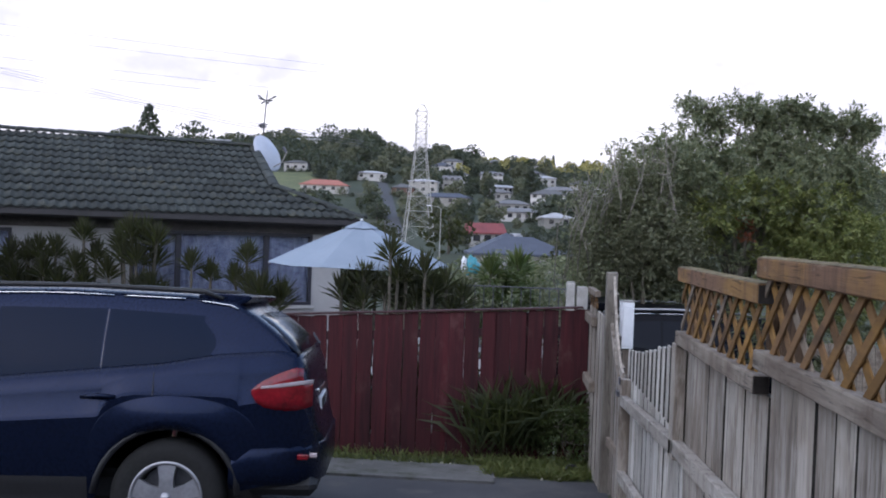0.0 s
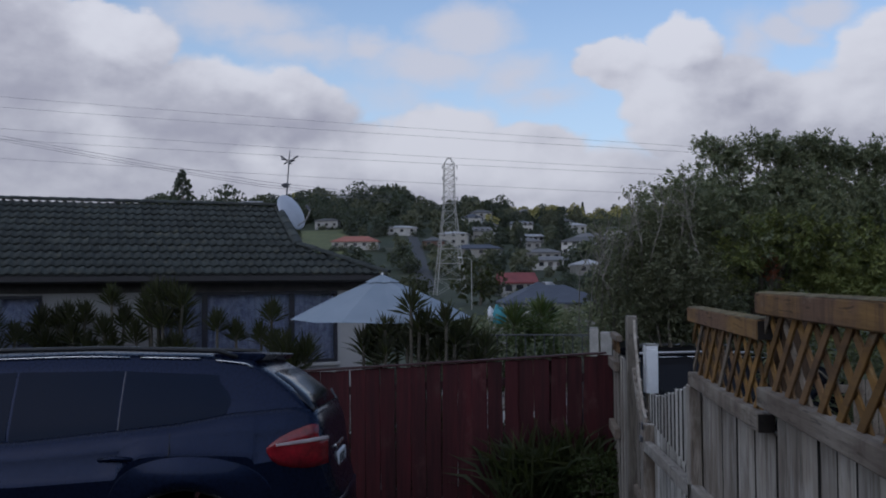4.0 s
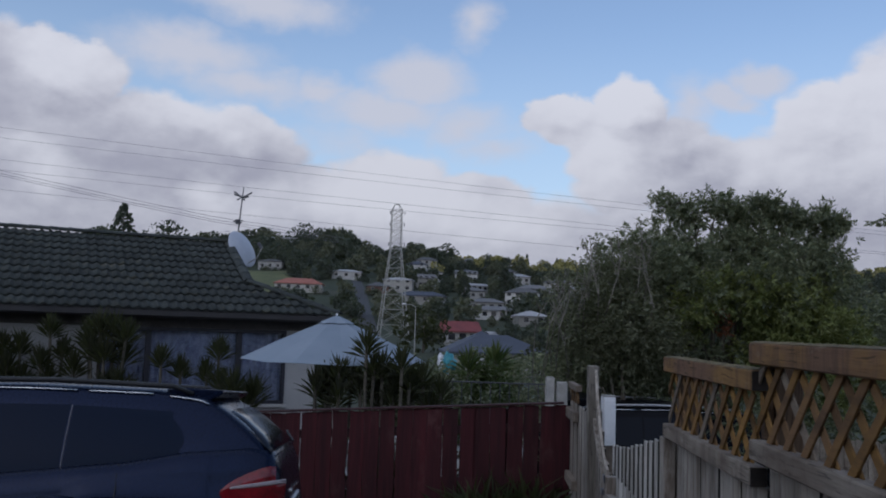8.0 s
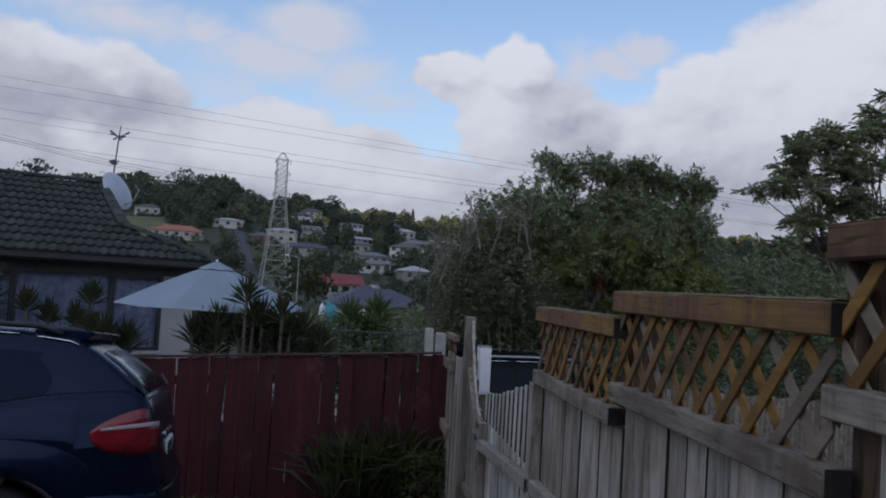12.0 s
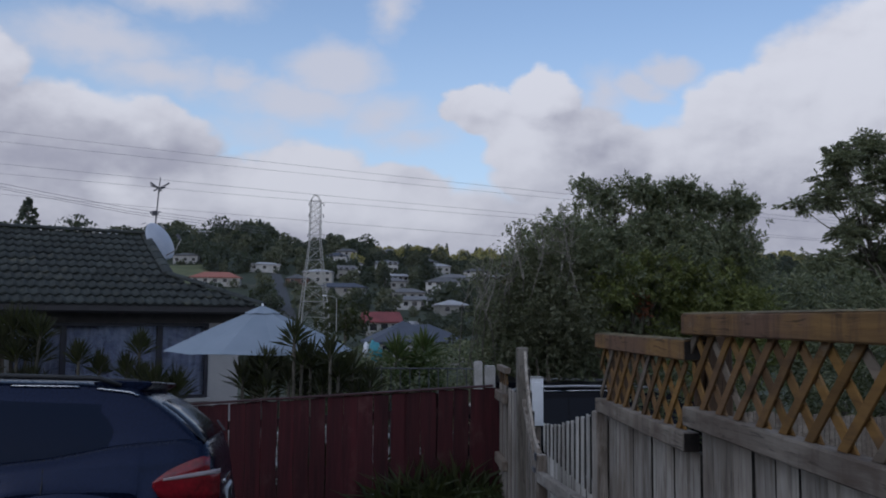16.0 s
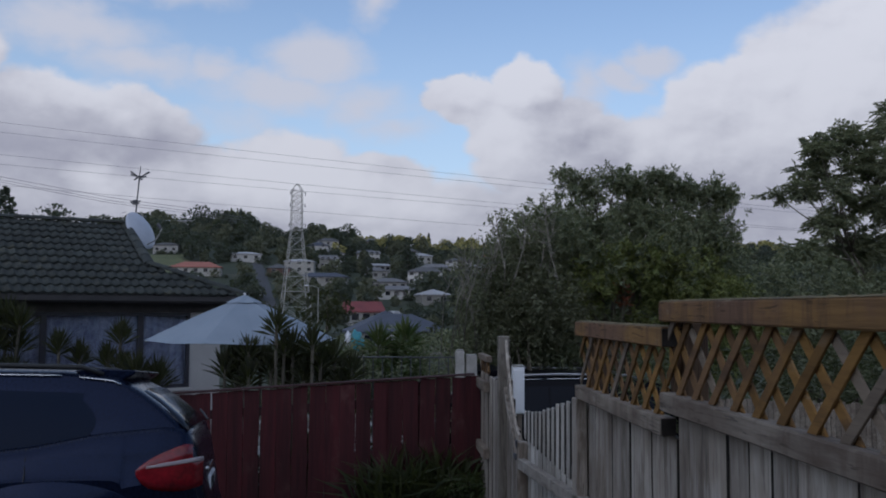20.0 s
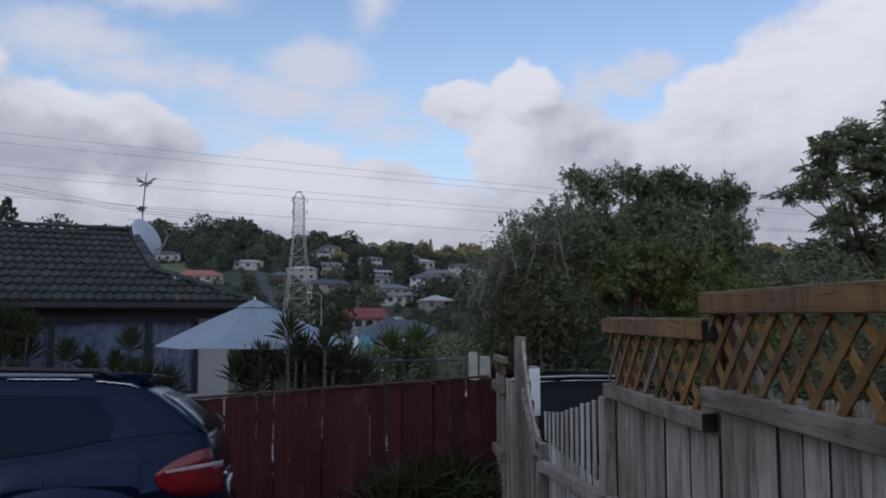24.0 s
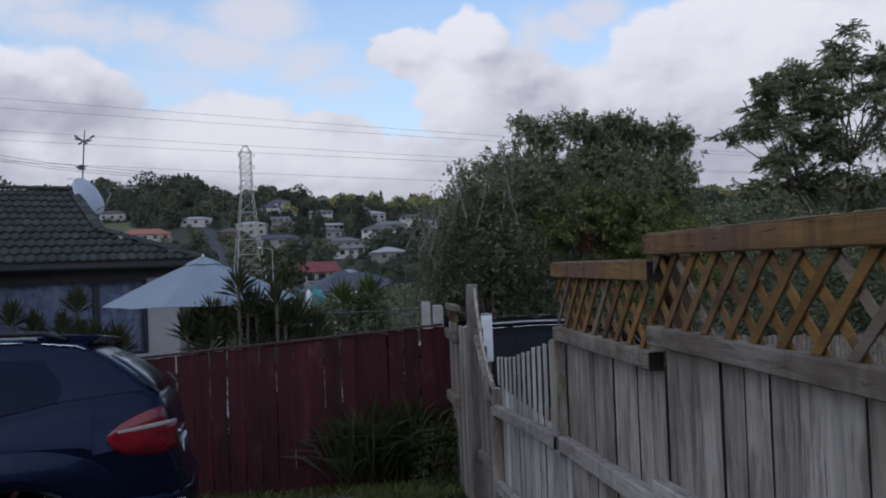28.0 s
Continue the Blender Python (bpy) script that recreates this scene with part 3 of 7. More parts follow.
def fast(name, v, f, material, parent=None):
    me = bpy.data.meshes.new(name)
    v, f = np.asarray(v, np.float32), np.asarray(f, np.int32)
    k = f.shape[1]
    me.vertices.add(len(v))
    me.vertices.foreach_set("co", v.ravel())
    me.loops.add(f.size)
    me.loops.foreach_set("vertex_index", f.ravel())
    me.polygons.add(len(f))
    me.polygons.foreach_set("loop_start", np.arange(len(f), dtype=np.int32) * k)
    me.update(calc_edges=True)
    me.materials.append(M[material])
    ob = new(name, me)
    ob.parent = parent
    return ob


# ---- the ground ----
FAR = [(-30, 1.9), (-3, 0.255), (0, 0.0), (9.3, -0.79), (12, -0.86), (18, -0.95), (30, -2.0), (60, -3.4), (100, -3.8), (150, -2.1), (200, -0.4), (260, 4.9),
       (300, 9.3), (340, 14.4), (400, 22.6), (480, 32.5), (560, 42.0), (640, 49.0), (800, 54.0), (1500, 50.0), (4000, 20.0)]


def ground_z(x, y):
    z = float(np.interp(y, [a for a, _ in FAR], [b for _, b in FAR]))
    if y > 180:
        b = x / y
        lift = np.interp(b, [-0.6, -0.44, -0.33, -0.2, -0.05, 0.12, 0.5, 0.9], [1.05, 1.15, 1.16, 1.24, 1.06, 0.93, 0.95, 0.95])
        f = min((y - 180) / 120, 1)
        z = z * (1 + (lift - 1) * f) + 1.2 * f * noise.noise(Vector((x * 0.012, y * 0.012, 0)))
    return z


def build_ground():
    ys = np.r_[-30, -20, np.arange(-12, 20, 0.8), np.arange(20, 60, 4), np.arange(60, 200, 8), np.arange(200, 700, 12), np.geomspace(700, 4000, 14)]
    bs = np.r_[-1.6, -1.2, -0.95, np.arange(-0.8, 0.61, 0.05), 0.75, 0.95, 1.2, 1.6]
    v, f = [], []
    for y in ys:
        for b in bs:
            x = b * (abs(y) + 18)
            v.append((x, y, ground_z(x, y)))
    w = len(bs)
    for i in range(len(ys) - 1):
        for j in range(w - 1):
            k = i * w + j
            f.append((k, k + 1, k + w + 1, k + w))
    ob = raw("ground", v, f, "earth", smooth=True)
    tagged(ob, "rough grass and bare earth running to the hills", "ground", kind="structure")


build_ground()


def slope(y):
    return ground_z(0, y)


def sheet(name, xs, ys, lift, thick, material, label, category, edge=None):
    """A paved slab that lies on the slope."""
    bm = bmesh.new()
    top = [[bm.verts.new((x + (edge(x, y) if edge else 0), y, slope(y) + lift)) for x in xs] for y in ys]
    low = [[bm.verts.new((v.co.x, v.co.y, v.co.z - thick)) for v in row] for row in top]
    for i in range(len(ys) - 1):
        for j in range(len(xs) - 1):
            bm.faces.new((top[i][j], top[i][j + 1], top[i + 1][j + 1], top[i + 1][j]))
    rim = [top[0][j] for j in range(len(xs))] + [top[i][-1] for i in range(1, len(ys))] + [top[-1][j] for j in range(len(xs) - 2, -1, -1)] + [top[i][0] for i in range(len(ys) - 2, 0, -1)]
    under = [low[0][j] for j in range(len(xs))] + [low[i][-1] for i in range(1, len(ys))] + [low[-1][j] for j in range(len(xs) - 2, -1, -1)] + [low[i][0] for i in range(len(ys) - 2, 0, -1)]
    for k in range(len(rim)):
        bm.faces.new((rim[k], under[k], under[(k + 1) % len(rim)], rim[(k + 1) % len(rim)]))
    bmesh.ops.recalc_face_normals(bm, faces=bm.faces[:])
    return tagged(part(name, bm, material), label, category, kind="structure")


sheet("driveway", np.linspace(-12, 1.04, 14), [*np.arange(-12, 8.1, 0.5), 8.34], 0.02, 0.2, "asphalt", "dark grey worn asphalt driveway sloping down to the fence", "driveway")
sheet("concrete_edge", np.arange(-12, 0.05, 0.6), [8.02, 8.3, 8.55, 8.78], 0.045, 0.2, "kerb", "old grey cracked concrete edging along the driveway", "kerb")

# ---- red paling fence ----


def paling_mesh(seed, width, thick, material, name, ragged=0.003):
    """A rough-sawn board of height 1, with a worn top."""
    r = random.Random(seed)
    w = width / 2
    top = [(-w, 1.0 - 0.012 * r.random()), (-w * 0.3, 1.0 - 0.006 * r.random()), (w * 0.4, 1.0 - 0.008 * r.random()), (w, 1.0 - 0.014 * r.random())]
    steps = [0.0, 0.12, 0.27, 0.4, 0.52, 0.63, 0.75, 0.87]
    edge = [[(w + r.uniform(-1, 1) * ragged, h) for h in steps] for _ in range(2)]
    outline = edge[0] + top[::-1] + [(-a, h) for a, h in edge[1][::-1]]
    me = bpy.data.meshes.new(name)
    bm = prism(outline, 0, thick, "y")
    bm.to_mesh(me)
    bm.free()
    me.materials.append(M[material])
    # side faces coloured dark for the shade in the gaps between boards
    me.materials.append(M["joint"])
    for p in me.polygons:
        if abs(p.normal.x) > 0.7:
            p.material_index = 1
    return me


def red_top(x):
    return 0.951 + (x - 0.94) * 0.064


def build_red_fence():
    y = 9.3
    fence = thing("paling_fence", pose(-3, y, slope(y)), "dark red stained timber paling fence, gappy and weathered", "fence")
    z0 = slope(y)
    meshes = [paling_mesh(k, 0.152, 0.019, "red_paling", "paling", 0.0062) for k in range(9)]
    r = random.Random(3)
    for k in range(58):
        x = 0.975 - 0.083 - k * 0.169
        ob = new("paling", meshes[r.randrange(9)])
        ob.parent = fence
        ob.location = (x + 3 + r.uniform(-0.003, 0.003), 0, -0.02)
        ob.rotation_euler = (0, radians(r.uniform(-0.5, 0.5)), 0)
        ob.scale = (r.choice((1.08, 1.07, 1.06, 1.05, 1.035)), 1, red_top(x) - 0.022 - z0 + r.uniform(-0.008, 0.004) + 0.02)
    for h in (0.2, 0.82, 1.36):
        bm = bmesh.new()
        for a, b in ((-9.2, 0.92),):
            za, zb = red_top(a) - 1.62 + h, red_top(b) - 1.62 + h
            bm = prism([(a + 3, za - z0 - 0.045), (b + 3, zb - z0 - 0.045), (b + 3, zb - z0 + 0.045), (a + 3, za - z0 + 0.045)], 0.02, 0.068, "y")
        part("rail", bm, "red_dark", fence)
    bm = prism([(-9.2 + 3, red_top(-9.2) - z0 - 0.02), (0.9 + 3, red_top(0.9) - z0 - 0.02), (0.9 + 3, red_top(0.9) - z0), (-9.2 + 3, red_top(-9.2) - z0)], -0.03, 0.075, "y", 0.004)
    part("capping", bm, "red_dark", fence, "thin dark red capping board")
    for x in (-8.4, -6.2, -4.0, -1.8, 0.3):
        part("post", block((x + 3 - 0.05, 0.07, -0.3), (x + 3 + 0.05, 0.17, red_top(x) - z0 - 0.06), 0.006), "red_dark", fence)


build_red_fence()

# ---- grey paling fence with trellis ----
FX = 1.0


def trellis(fence, y0, y1, lo, hi, lead=0.0, shift=0.0):
    """Crossed slats between two boards. The fence's frame lies at FX."""
    step, half, h = 0.1705, 0.0265, hi - lo
    r = random.Random(int((y0 - lead) * 100))
    for lean, x0, x1, first in ((-1, 0.028, 0.037, 0.155), (1, 0.040, 0.049, 0.235)):
        k = -3
        while True:
            a = y0 - lead + first + k * step + r.uniform(-0.004, 0.004)
            k += 1
            if a > y1 + h:
                break
            lean_run = h * r.uniform(0.97, 1.06)
            pts = []
            for e in (-1, 1):
                ya, yb = (a - lean_run * 0.5, a + lean_run * 0.5) if lean > 0 else (a + lean_run * 0.5, a - lean_run * 0.5)
                ya, yb = ya + e * half, yb + e * half
                d = yb - ya
                lims = sorted(((y0 - ya) / d, (y1 - ya) / d))
                t0, t1 = max(0.0, lims[0]), min(1.0, lims[1])
                if t1 - t0 < 0.06:
                    pts = None
                    break
                pts.append([(ya + d * t0, lo + h * t0), (ya + d * t1, lo + h * t1)])
            if not pts:
                continue
            outline = [pts[0][0], pts[1][0], pts[1][1], pts[0][1]]
            worn = r.random() < (0.4 if 1.7 < a < 2.2 else 0.12)
            part("slat", prism(outline, x0 + shift, x1 + shift, "x", 0.002), "trellis_grey" if worn else "trellis", fence)


def build_grey_fence():
    fence = thing("trellis_fence", pose(FX, 0, 0), "weathered grey paling fence stepped with orange-brown trellis panels on top", "fence")
    # bays: near end, far end, foot of the lower board, top of the cap board
    bays = [(-3.3, -1.62, 1.80, 2.24), (-1.60, 0.08, 1.60, 2.03), (0.10, 1.842, 1.419, 1.845), (1.815, 3.43, 1.240, 1.677), (3.42, 4.93, 1.137, 1.574)]
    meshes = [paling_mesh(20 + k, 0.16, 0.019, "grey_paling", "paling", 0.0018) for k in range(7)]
    # boards of the low stretch, coloured paler for the stronger light there
    lit_boards = [paling_mesh(40 + k, 0.16, 0.019, "lit_paling", "paling", 0.0022) for k in range(7)]
    r = random.Random(5)

    def board(y, z0, z1, x=0.07, wide=1.0):
        ob = new("paling", (lit_boards if 4.88 < y < 7.05 else meshes)[r.randrange(7)])
        ob.parent = fence
        ob.rotation_euler = (0, radians(r.uniform(-0.3, 0.3)), radians(90 + r.uniform(-1.2, 1.2)))
        ob.location = (x + 0.019 + r.uniform(-0.004, 0.004), y, z0)
        ob.scale = (wide * r.uniform(0.965, 0.995), 1, z1 - z0)

    for n, (a, b, lo, hi) in enumerate(bays):
        part("lower_board", block((0, a, lo), (0.068, b, lo + 0.075), 0.005), "grey_rail", fence, "thick weathered grey board under the trellis")
        part("cap_board", block((0, a - 0.02 * (n == 4), hi - 0.08), (0.095, b, hi), 0.006), "cap_board", fence, "thick brown weathered cap board with lichen on top")
        # dark ends of both boards
        for name, deep, z0, z1 in (("lower_board_end", 0.065, lo + 0.003, lo + 0.072), ("cap_board_end", 0.092, hi - 0.077, hi - 0.004)):
            y0 = a - 0.02 * (n == 4) * (name == "cap_board_end")
            part(name, block((0.003, y0 - 0.003, z0), (deep, y0 + 0.002, z1), 0.001), "end_grain", fence, "dark end grain")
        # uneven mossy crust on top
        q = random.Random(90 + n)
        crust, rows = bmesh.new(), []
        for i in range(int((b - a) / 0.012) + 1):
            yy = min(a + 0.012 * i, b)
            rows.append([crust.verts.new((xx + q.uniform(-0.002, 0.002), yy, hi + (0.0005 if xx in (0.002, 0.093) else 0.003 + 0.0055 * q.random() ** 2))) for xx in (0.002, 0.02, 0.045, 0.07, 0.093)])
        for r0, r1 in zip(rows, rows[1:]):
            for i in range(4):
                crust.faces.new((r0[i], r0[i + 1], r1[i + 1], r1[i]))
        part("lichen_crust", crust, "moss", fence, "pale mossy crust on the cap board")
        trellis(fence, a + 0.02, b - 0.01, lo + 0.075, hi - 0.08, 0.03 * (n == 3))
        if n >= 1:
            y = a + 0.08 - 0.03 * (n == 3)
            while y < b - 0.05:
                board(y, slope(y) + 0.03, lo + 0.005)
                y += 0.1625
        top = bays[n - 1][3] - 0.081 if n else hi - 0.09
        part("post", block((0.0915, a - 0.05, slope(a) - 0.3), (0.185, a + 0.05, top), 0.006), "post_brown", fence)
        # upright that closes the nearer panel
        if n:
            part("upright", block((0.054, a - 0.012, lo + 0.08 if n == 0 else bays[n - 1][2] + 0.076), (0.0905, a + 0.03, top), 0.003), "post_brown", fence)
    part("post", block((0.092, 4.9, slope(4.9) - 0.3), (0.19, 5.0, 1.56), 0.006), "post_brown", fence)
    # low swooping stretch: solid boards below, spaced pickets above
    def swoop(y):
        return float(np.interp(y, [4.95, 5.3, 5.8, 6.4, 7.0], [1.14, 1.08, 0.985, 0.88, 0.815]))

    for y in (4.90, 4.955):
        board(y, slope(y) + 0.03, 1.10, 0.078)
    y = 4.99
    while y < 7.0:
        board(y, slope(y) + 0.03, 0.668 - (y - 5.0) * 0.025, 0.085)
        y += 0.1625
    y = 5.03
    while y < 6.98:
        ob = new("picket", lit_boards[r.randrange(7)])
        ob.parent = fence
        ob.rotation_euler = (0, radians(r.uniform(-0.6, 0.6)), radians(90))
        foot = 0.60
        ob.location = (0.062, y, foot)
        ob.scale = (0.6, 0.6, swoop(y) - foot + r.uniform(-0.008, 0.008))
        y += 0.158
    # long sloping rails on the driveway's side
    for ya, za, yb, zb in ((-1.60, 0.99, 0.09, 0.95), (0.11, 0.87, 1.77, 0.83), (1.79, 0.735, 3.44, 0.70), (3.40, 0.635, 4.94, 0.585), (4.95, 0.575, 7.05, 0.43)):
        for down in (0.0, 0.62):
            bm = prism([(ya, za - 0.085 - down), (yb, zb - 0.085 - down), (yb, zb - down), (ya, za - down)], 0.004, 0.066, "x", 0.004)
            part("rail", bm, "rail_grey", fence)
    # the board that ends the panel
    part("end_board", block((0.004, 4.905, 0.47), (0.066, 5.025, 1.13), 0.004), "grey_paling", fence, "pale upright board at the end of the pickets")
    part("post", block((0.0, 7.02, slope(7) - 0.3), (0.09, 7.11, 0.56), 0.006), "grey_paling", fence)
    # gate with a swooping top, from the low post up to the tall one
    y = 7.19
    while y < 7.9:
        t = (y - 7.1) / 0.85
        board(y, slope(y) + 0.05, 0.565 + 0.76 * t ** 1.8, 0.05, 0.84)
        y += 0.138
    part("brace", prism([(7.12, 0.40), (7.2, 0.40), (7.9, 0.86), (7.9, 0.93)], 0.015, 0.05, "x", 0.003), "grey_paling", fence)
    part("rail", prism([(7.12, -0.15), (7.9, -0.2), (7.9, -0.12), (7.12, -0.07)], 0.015, 0.05, "x", 0.003), "grey_rail", fence)
    part("hinge", block((-0.02, 7.02, 0.42), (0.0, 7.12, 0.46), 0.002), "dark_steel", fence)
    part("latch", block((-0.012, 7.0, 0.52), (0.0, 7.06, 0.58), 0.002), "dark_steel", fence)
    part("post", block((-0.028, 7.92, slope(8) - 0.3), (0.072, 8.02, 1.395), 0.01), "post_grey", fence, "tall weathered timber gate post with a rounded top")
    # curved edge board of the gate, and the gap beside the tall post
    edge = [(7.13 + 0.78 * t, 0.60 + 0.76 * t ** 1.8) for t in np.linspace(0, 1, 8)]
    part("edge_board", prism(edge + [(p, q - 0.07) for p, q in edge[::-1]], 0.028, 0.05, "x"), "grey_paling", fence)
    # the far end, beyond the tall post
    y = 8.12
    while y < 9.35:
        board(y, slope(y) + 0.03, 0.98, -0.025)
        y += 0.1625
    for z in (0.86, 0.2):
        part("rail", block((-0.085, 8.6, z - 0.05), (-0.027, 9.27, z + 0.05), 0.005), "grey_rail", fence)
    part("cap_board", block((-0.06, 8.6, 1.11), (0.0, 9.3, 1.17), 0.005), "grey_rail", fence)
    trellis(fence, 8.6, 9.28, 0.985, 1.11, shift=-0.07)


build_grey_fence()

# ---- the neighbour's house ----
HOUSE = pose(-2.91, 15.2, -0.9, 0, 0, 28)
EAVE, RISE, RUN = 2.77, 1.417, 3.34     # heights above the house's ground
OVER = 0.5


def build_house():
    house = thing("bungalow", HOUSE, "cream rendered bungalow with a mossy grey-green tiled hip roof", "house")
    L, D = 11.0, 5.68
    # front wall with its openings: x from, x to, z from, z to
    holes = [(-3.576, -0.536, 1.19, 2.45), (-6.805, -5.314, 0.1, 2.42)]
    xs = sorted({-L, 0.0, *[h[0] for h in holes], *[h[1] for h in holes]})
    bm = bmesh.new()
    for a, b in zip(xs, xs[1:]):
        cut = [h for h in holes if h[0] <= a and b <= h[1]]
        for lo, hi in ([(-0.2, 2.62)] if not cut else [(-0.2, cut[0][2]), (cut[0][3], 2.62)]):
            block((a, 0, lo), (b, 0.22, hi), 0, bm)
    bmesh.ops.remove_doubles(bm, verts=bm.verts[:], dist=0.0005)
    part("wall", bm, "plaster", house)
    part("wall", block((-0.22, 0.222, -0.2), (0, D, 2.62)), "plaster", house)
    part("wall", block((-L, 0.222, -0.2), (-L + 0.22, D, 2.62)), "plaster", house)
    part("wall", block((-L + 0.222, D - 0.22, -0.2), (-0.222, D, 2.62)), "plaster", house)
    part("floor_slab", block((-L + 0.222, 0.222, -0.15), (-0.222, D - 0.222, 0.02)), "concrete", house)
    part("ceiling_board", block((-L + 0.222, 0.222, 2.5), (-0.222, D - 0.222, 2.55)), "plaster", house)

    def window(x0, x1, z0, z1, cuts):
        t = 0.055
        outer = bmesh.new()
        for lo, hi in (((x0, -0.03, z0), (x1, 0.06, z0 + t)), ((x0, -0.03, z1 - t), (x1, 0.06, z1)), ((x0, -0.03, z0 + t), (x0 + t, 0.06, z1 - t)), ((x1 - t, -0.03, z0 + t), (x1, 0.06, z1 - t))):
            block(lo, hi, 0.003, outer)
        w = part("window", outer, "frame", house, "dark framed window with patterned net curtains")
        edges = [x0 + t, *cuts, x1 - t]
        for c in cuts:
            part("mullion", block((c - 0.045, -0.028, z0 + t), (c + 0.045, 0.058, z1 - t), 0.003), "frame", w)
        for a, b in zip(edges, edges[1:]):
            p = part("pane", block((a, 0.01, z0 + t), (b, 0.016, z1 - t)), "pane", w)
            p.visible_shadow = False
        # gathered net curtain
        v, f, k = [], [], 0
        n = int((x1 - x0) / 0.018)
        for i in range(n + 1):
            x = x0 + 0.04 + (x1 - x0 - 0.08) * i / n
            y = 0.11 + 0.018 * math.sin(i * 0.95) + 0.008 * math.sin(i * 0.37)
            v += [(x, y, z0 + 0.02), (x, y + 0.006, z1 - 0.02)]
        f = [(2 * i, 2 * i + 2, 2 * i + 3, 2 * i + 1) for i in range(n)]
        raw("curtain", v, f, "curtain", w, "blue-grey patterned net curtain", True)

    window(-3.576, -0.536, 1.19, 2.45, [-2.827, -1.35])
    window(-6.805, -5.314, 0.1, 2.42, [-6.066])
    part("window_sill", block((-3.63, -0.06, 1.13), (-0.49, 0.1, 1.188), 0.006), "plaster", house)
    # dark boarded strip over the windows
    part("frieze_board", block((-L + 0.05, -0.022, 2.452), (0.0, -0.004, 2.625), 0.003), "frieze", house, "grey-brown frieze board under the eave")
    # eaves
    part("soffit", block((-L - OVER, -OVER + 0.03, 2.63), (0.23, D + OVER - 0.03, 2.65)), "fascia", house)
    part("fascia", block((-L - OVER, -OVER, 2.60), (0.25, -OVER + 0.028, 2.745), 0.004), "fascia", house)
    part("fascia", block((0.232, -OVER + 0.03, 2.60), (0.26, D + OVER, 2.745), 0.004), "fascia", house)
    bm = bmesh.new()
    g = [(-OVER - 0.115, 2.70), (-OVER - 0.11, 2.64), (-OVER - 0.06, 2.61), (-OVER - 0.002, 2.62), (-OVER - 0.002, 2.64), (-OVER - 0.055, 2.63), (-OVER - 0.095, 2.655), (-OVER - 0.1, 2.70)]
    part("gutter", prism(g, -L - OVER, 0.26, "x"), "fascia", house, "dark gutter along the eave")
    # roof deck under the tiles
    e = EAVE - 0.055
    rx, ry, rz = -1.06, RUN - OVER, EAVE + RISE - 0.055
    # the hip end stops at a small gable below the ridge
    gx, gt = -1.07, 0.37
    gy, gz = RUN * gt, e + RISE * gt
    v = [(0.24, -OVER, e), (0.24, D + OVER, e), (-L - OVER, D + OVER, e), (-L - OVER, -OVER, e), (rx, ry, rz), (-L + 2.0, ry, rz), (gx, gy - OVER, gz), (gx, D + OVER - gy, gz)]
    raw("roof_deck", v, [(3, 0, 6), (3, 6, 4), (3, 4, 5), (0, 1, 7, 6), (6, 7, 4), (1, 2, 7), (2, 4, 7), (2, 5, 4), (2, 3, 5), (0, 3, 2, 1)], "tile", house)
    # tiles with two rolls, laid in courses
    cover, course = 0.30, RUN / math.cos(math.atan2(RISE, RUN)) / 11
    pitch = math.atan2(RISE, RUN)
    n = 20
    tv, tf = [], []
    for j, (along, up) in enumerate(((-0.03, 0.030), (course * 1.04, -0.008))):
        for i in range(n + 1):
            u = i / n
            wave = 0.5 + 0.5 * math.cos(4 * math.pi * u)
            tv.append((u * (cover + 0.004), along, up + 0.030 * wave ** 1.3))
    tf = [(i, i + 1, n + 2 + i, n + 1 + i) for i in range(n)]
    base = len(tv)
    tv += [(x, y + 0.002, z - 0.034) for x, y, z in tv[: n + 1]]
    tf += [(base + i, base + i + 1, i + 1, i) for i in range(n)]
    tile = bpy.data.meshes.new("roof_tile")
    tile.from_pydata(tv, [], tf)
    tile.materials.append(M["tile"])
    tile.polygons.foreach_set("use_smooth", [True] * n + [False] * n)
    rest_v, rest_f, count = [], [], 0
    r = random.Random(4)
    for c in range(11):
        t = c / 11
        right = float(np.interp(t + 0.045, [0, gt, 1], [0.24, gx, rx]))
        x = right - cover
        while x > -L - OVER:
            m = pose(x, -OVER + RUN * t, EAVE + RISE * t - 0.03, math.degrees(pitch)) @ pose(0, 0, r.uniform(-0.002, 0.003), r.uniform(-0.3, 0.3), 0, 0)
            if x > -7.9 and count < 300:
                ob = new("roof_tile", tile)
                ob.parent, ob.matrix_local = house, m
                count += 1
            else:
                b = len(rest_v)
                rest_v += [tuple(m @ Vector(p)) for p in tv]
                rest_f += [tuple(i + b for i in q) for q in tf]
            x -= cover
    tagged(raw("more_roof_tiles", rest_v, rest_f, "tile", house, smooth=True), kind="stuff")
    # capping along ridge and hip

    def caps(a, b):
        a, b = Vector(a), Vector(b)
        k = int((b - a).length / 0.33)
        d = (b - a) / k
        turn = d.to_track_quat("Y", "Z").to_matrix().to_4x4()
        arc = [(0.095 * math.cos(q), 0.062 * math.sin(q)) for q in (math.pi * i / 8 for i in range(9))]
        ll = d.length
        vv = [(x, y, z + up) for y, up in ((-0.02, 0.012), (ll * 1.03, 0.0)) for x, z in arc] + [(x, -0.02, z - 0.018) for x, z in arc]
        ff = [(i, i + 1, 10 + i, 9 + i) for i in range(8)] + [(18 + i, 19 + i, i + 1, i) for i in range(8)]
        me = bpy.data.meshes.new("ridge_tile")
        me.from_pydata(vv, [], ff)
        me.materials.append(M["tile"])
        for i in range(k):
            ob = new("ridge_tile", me)
            ob.parent = house
            ob.matrix_local = Matrix.Translation(a + d * i) @ turn

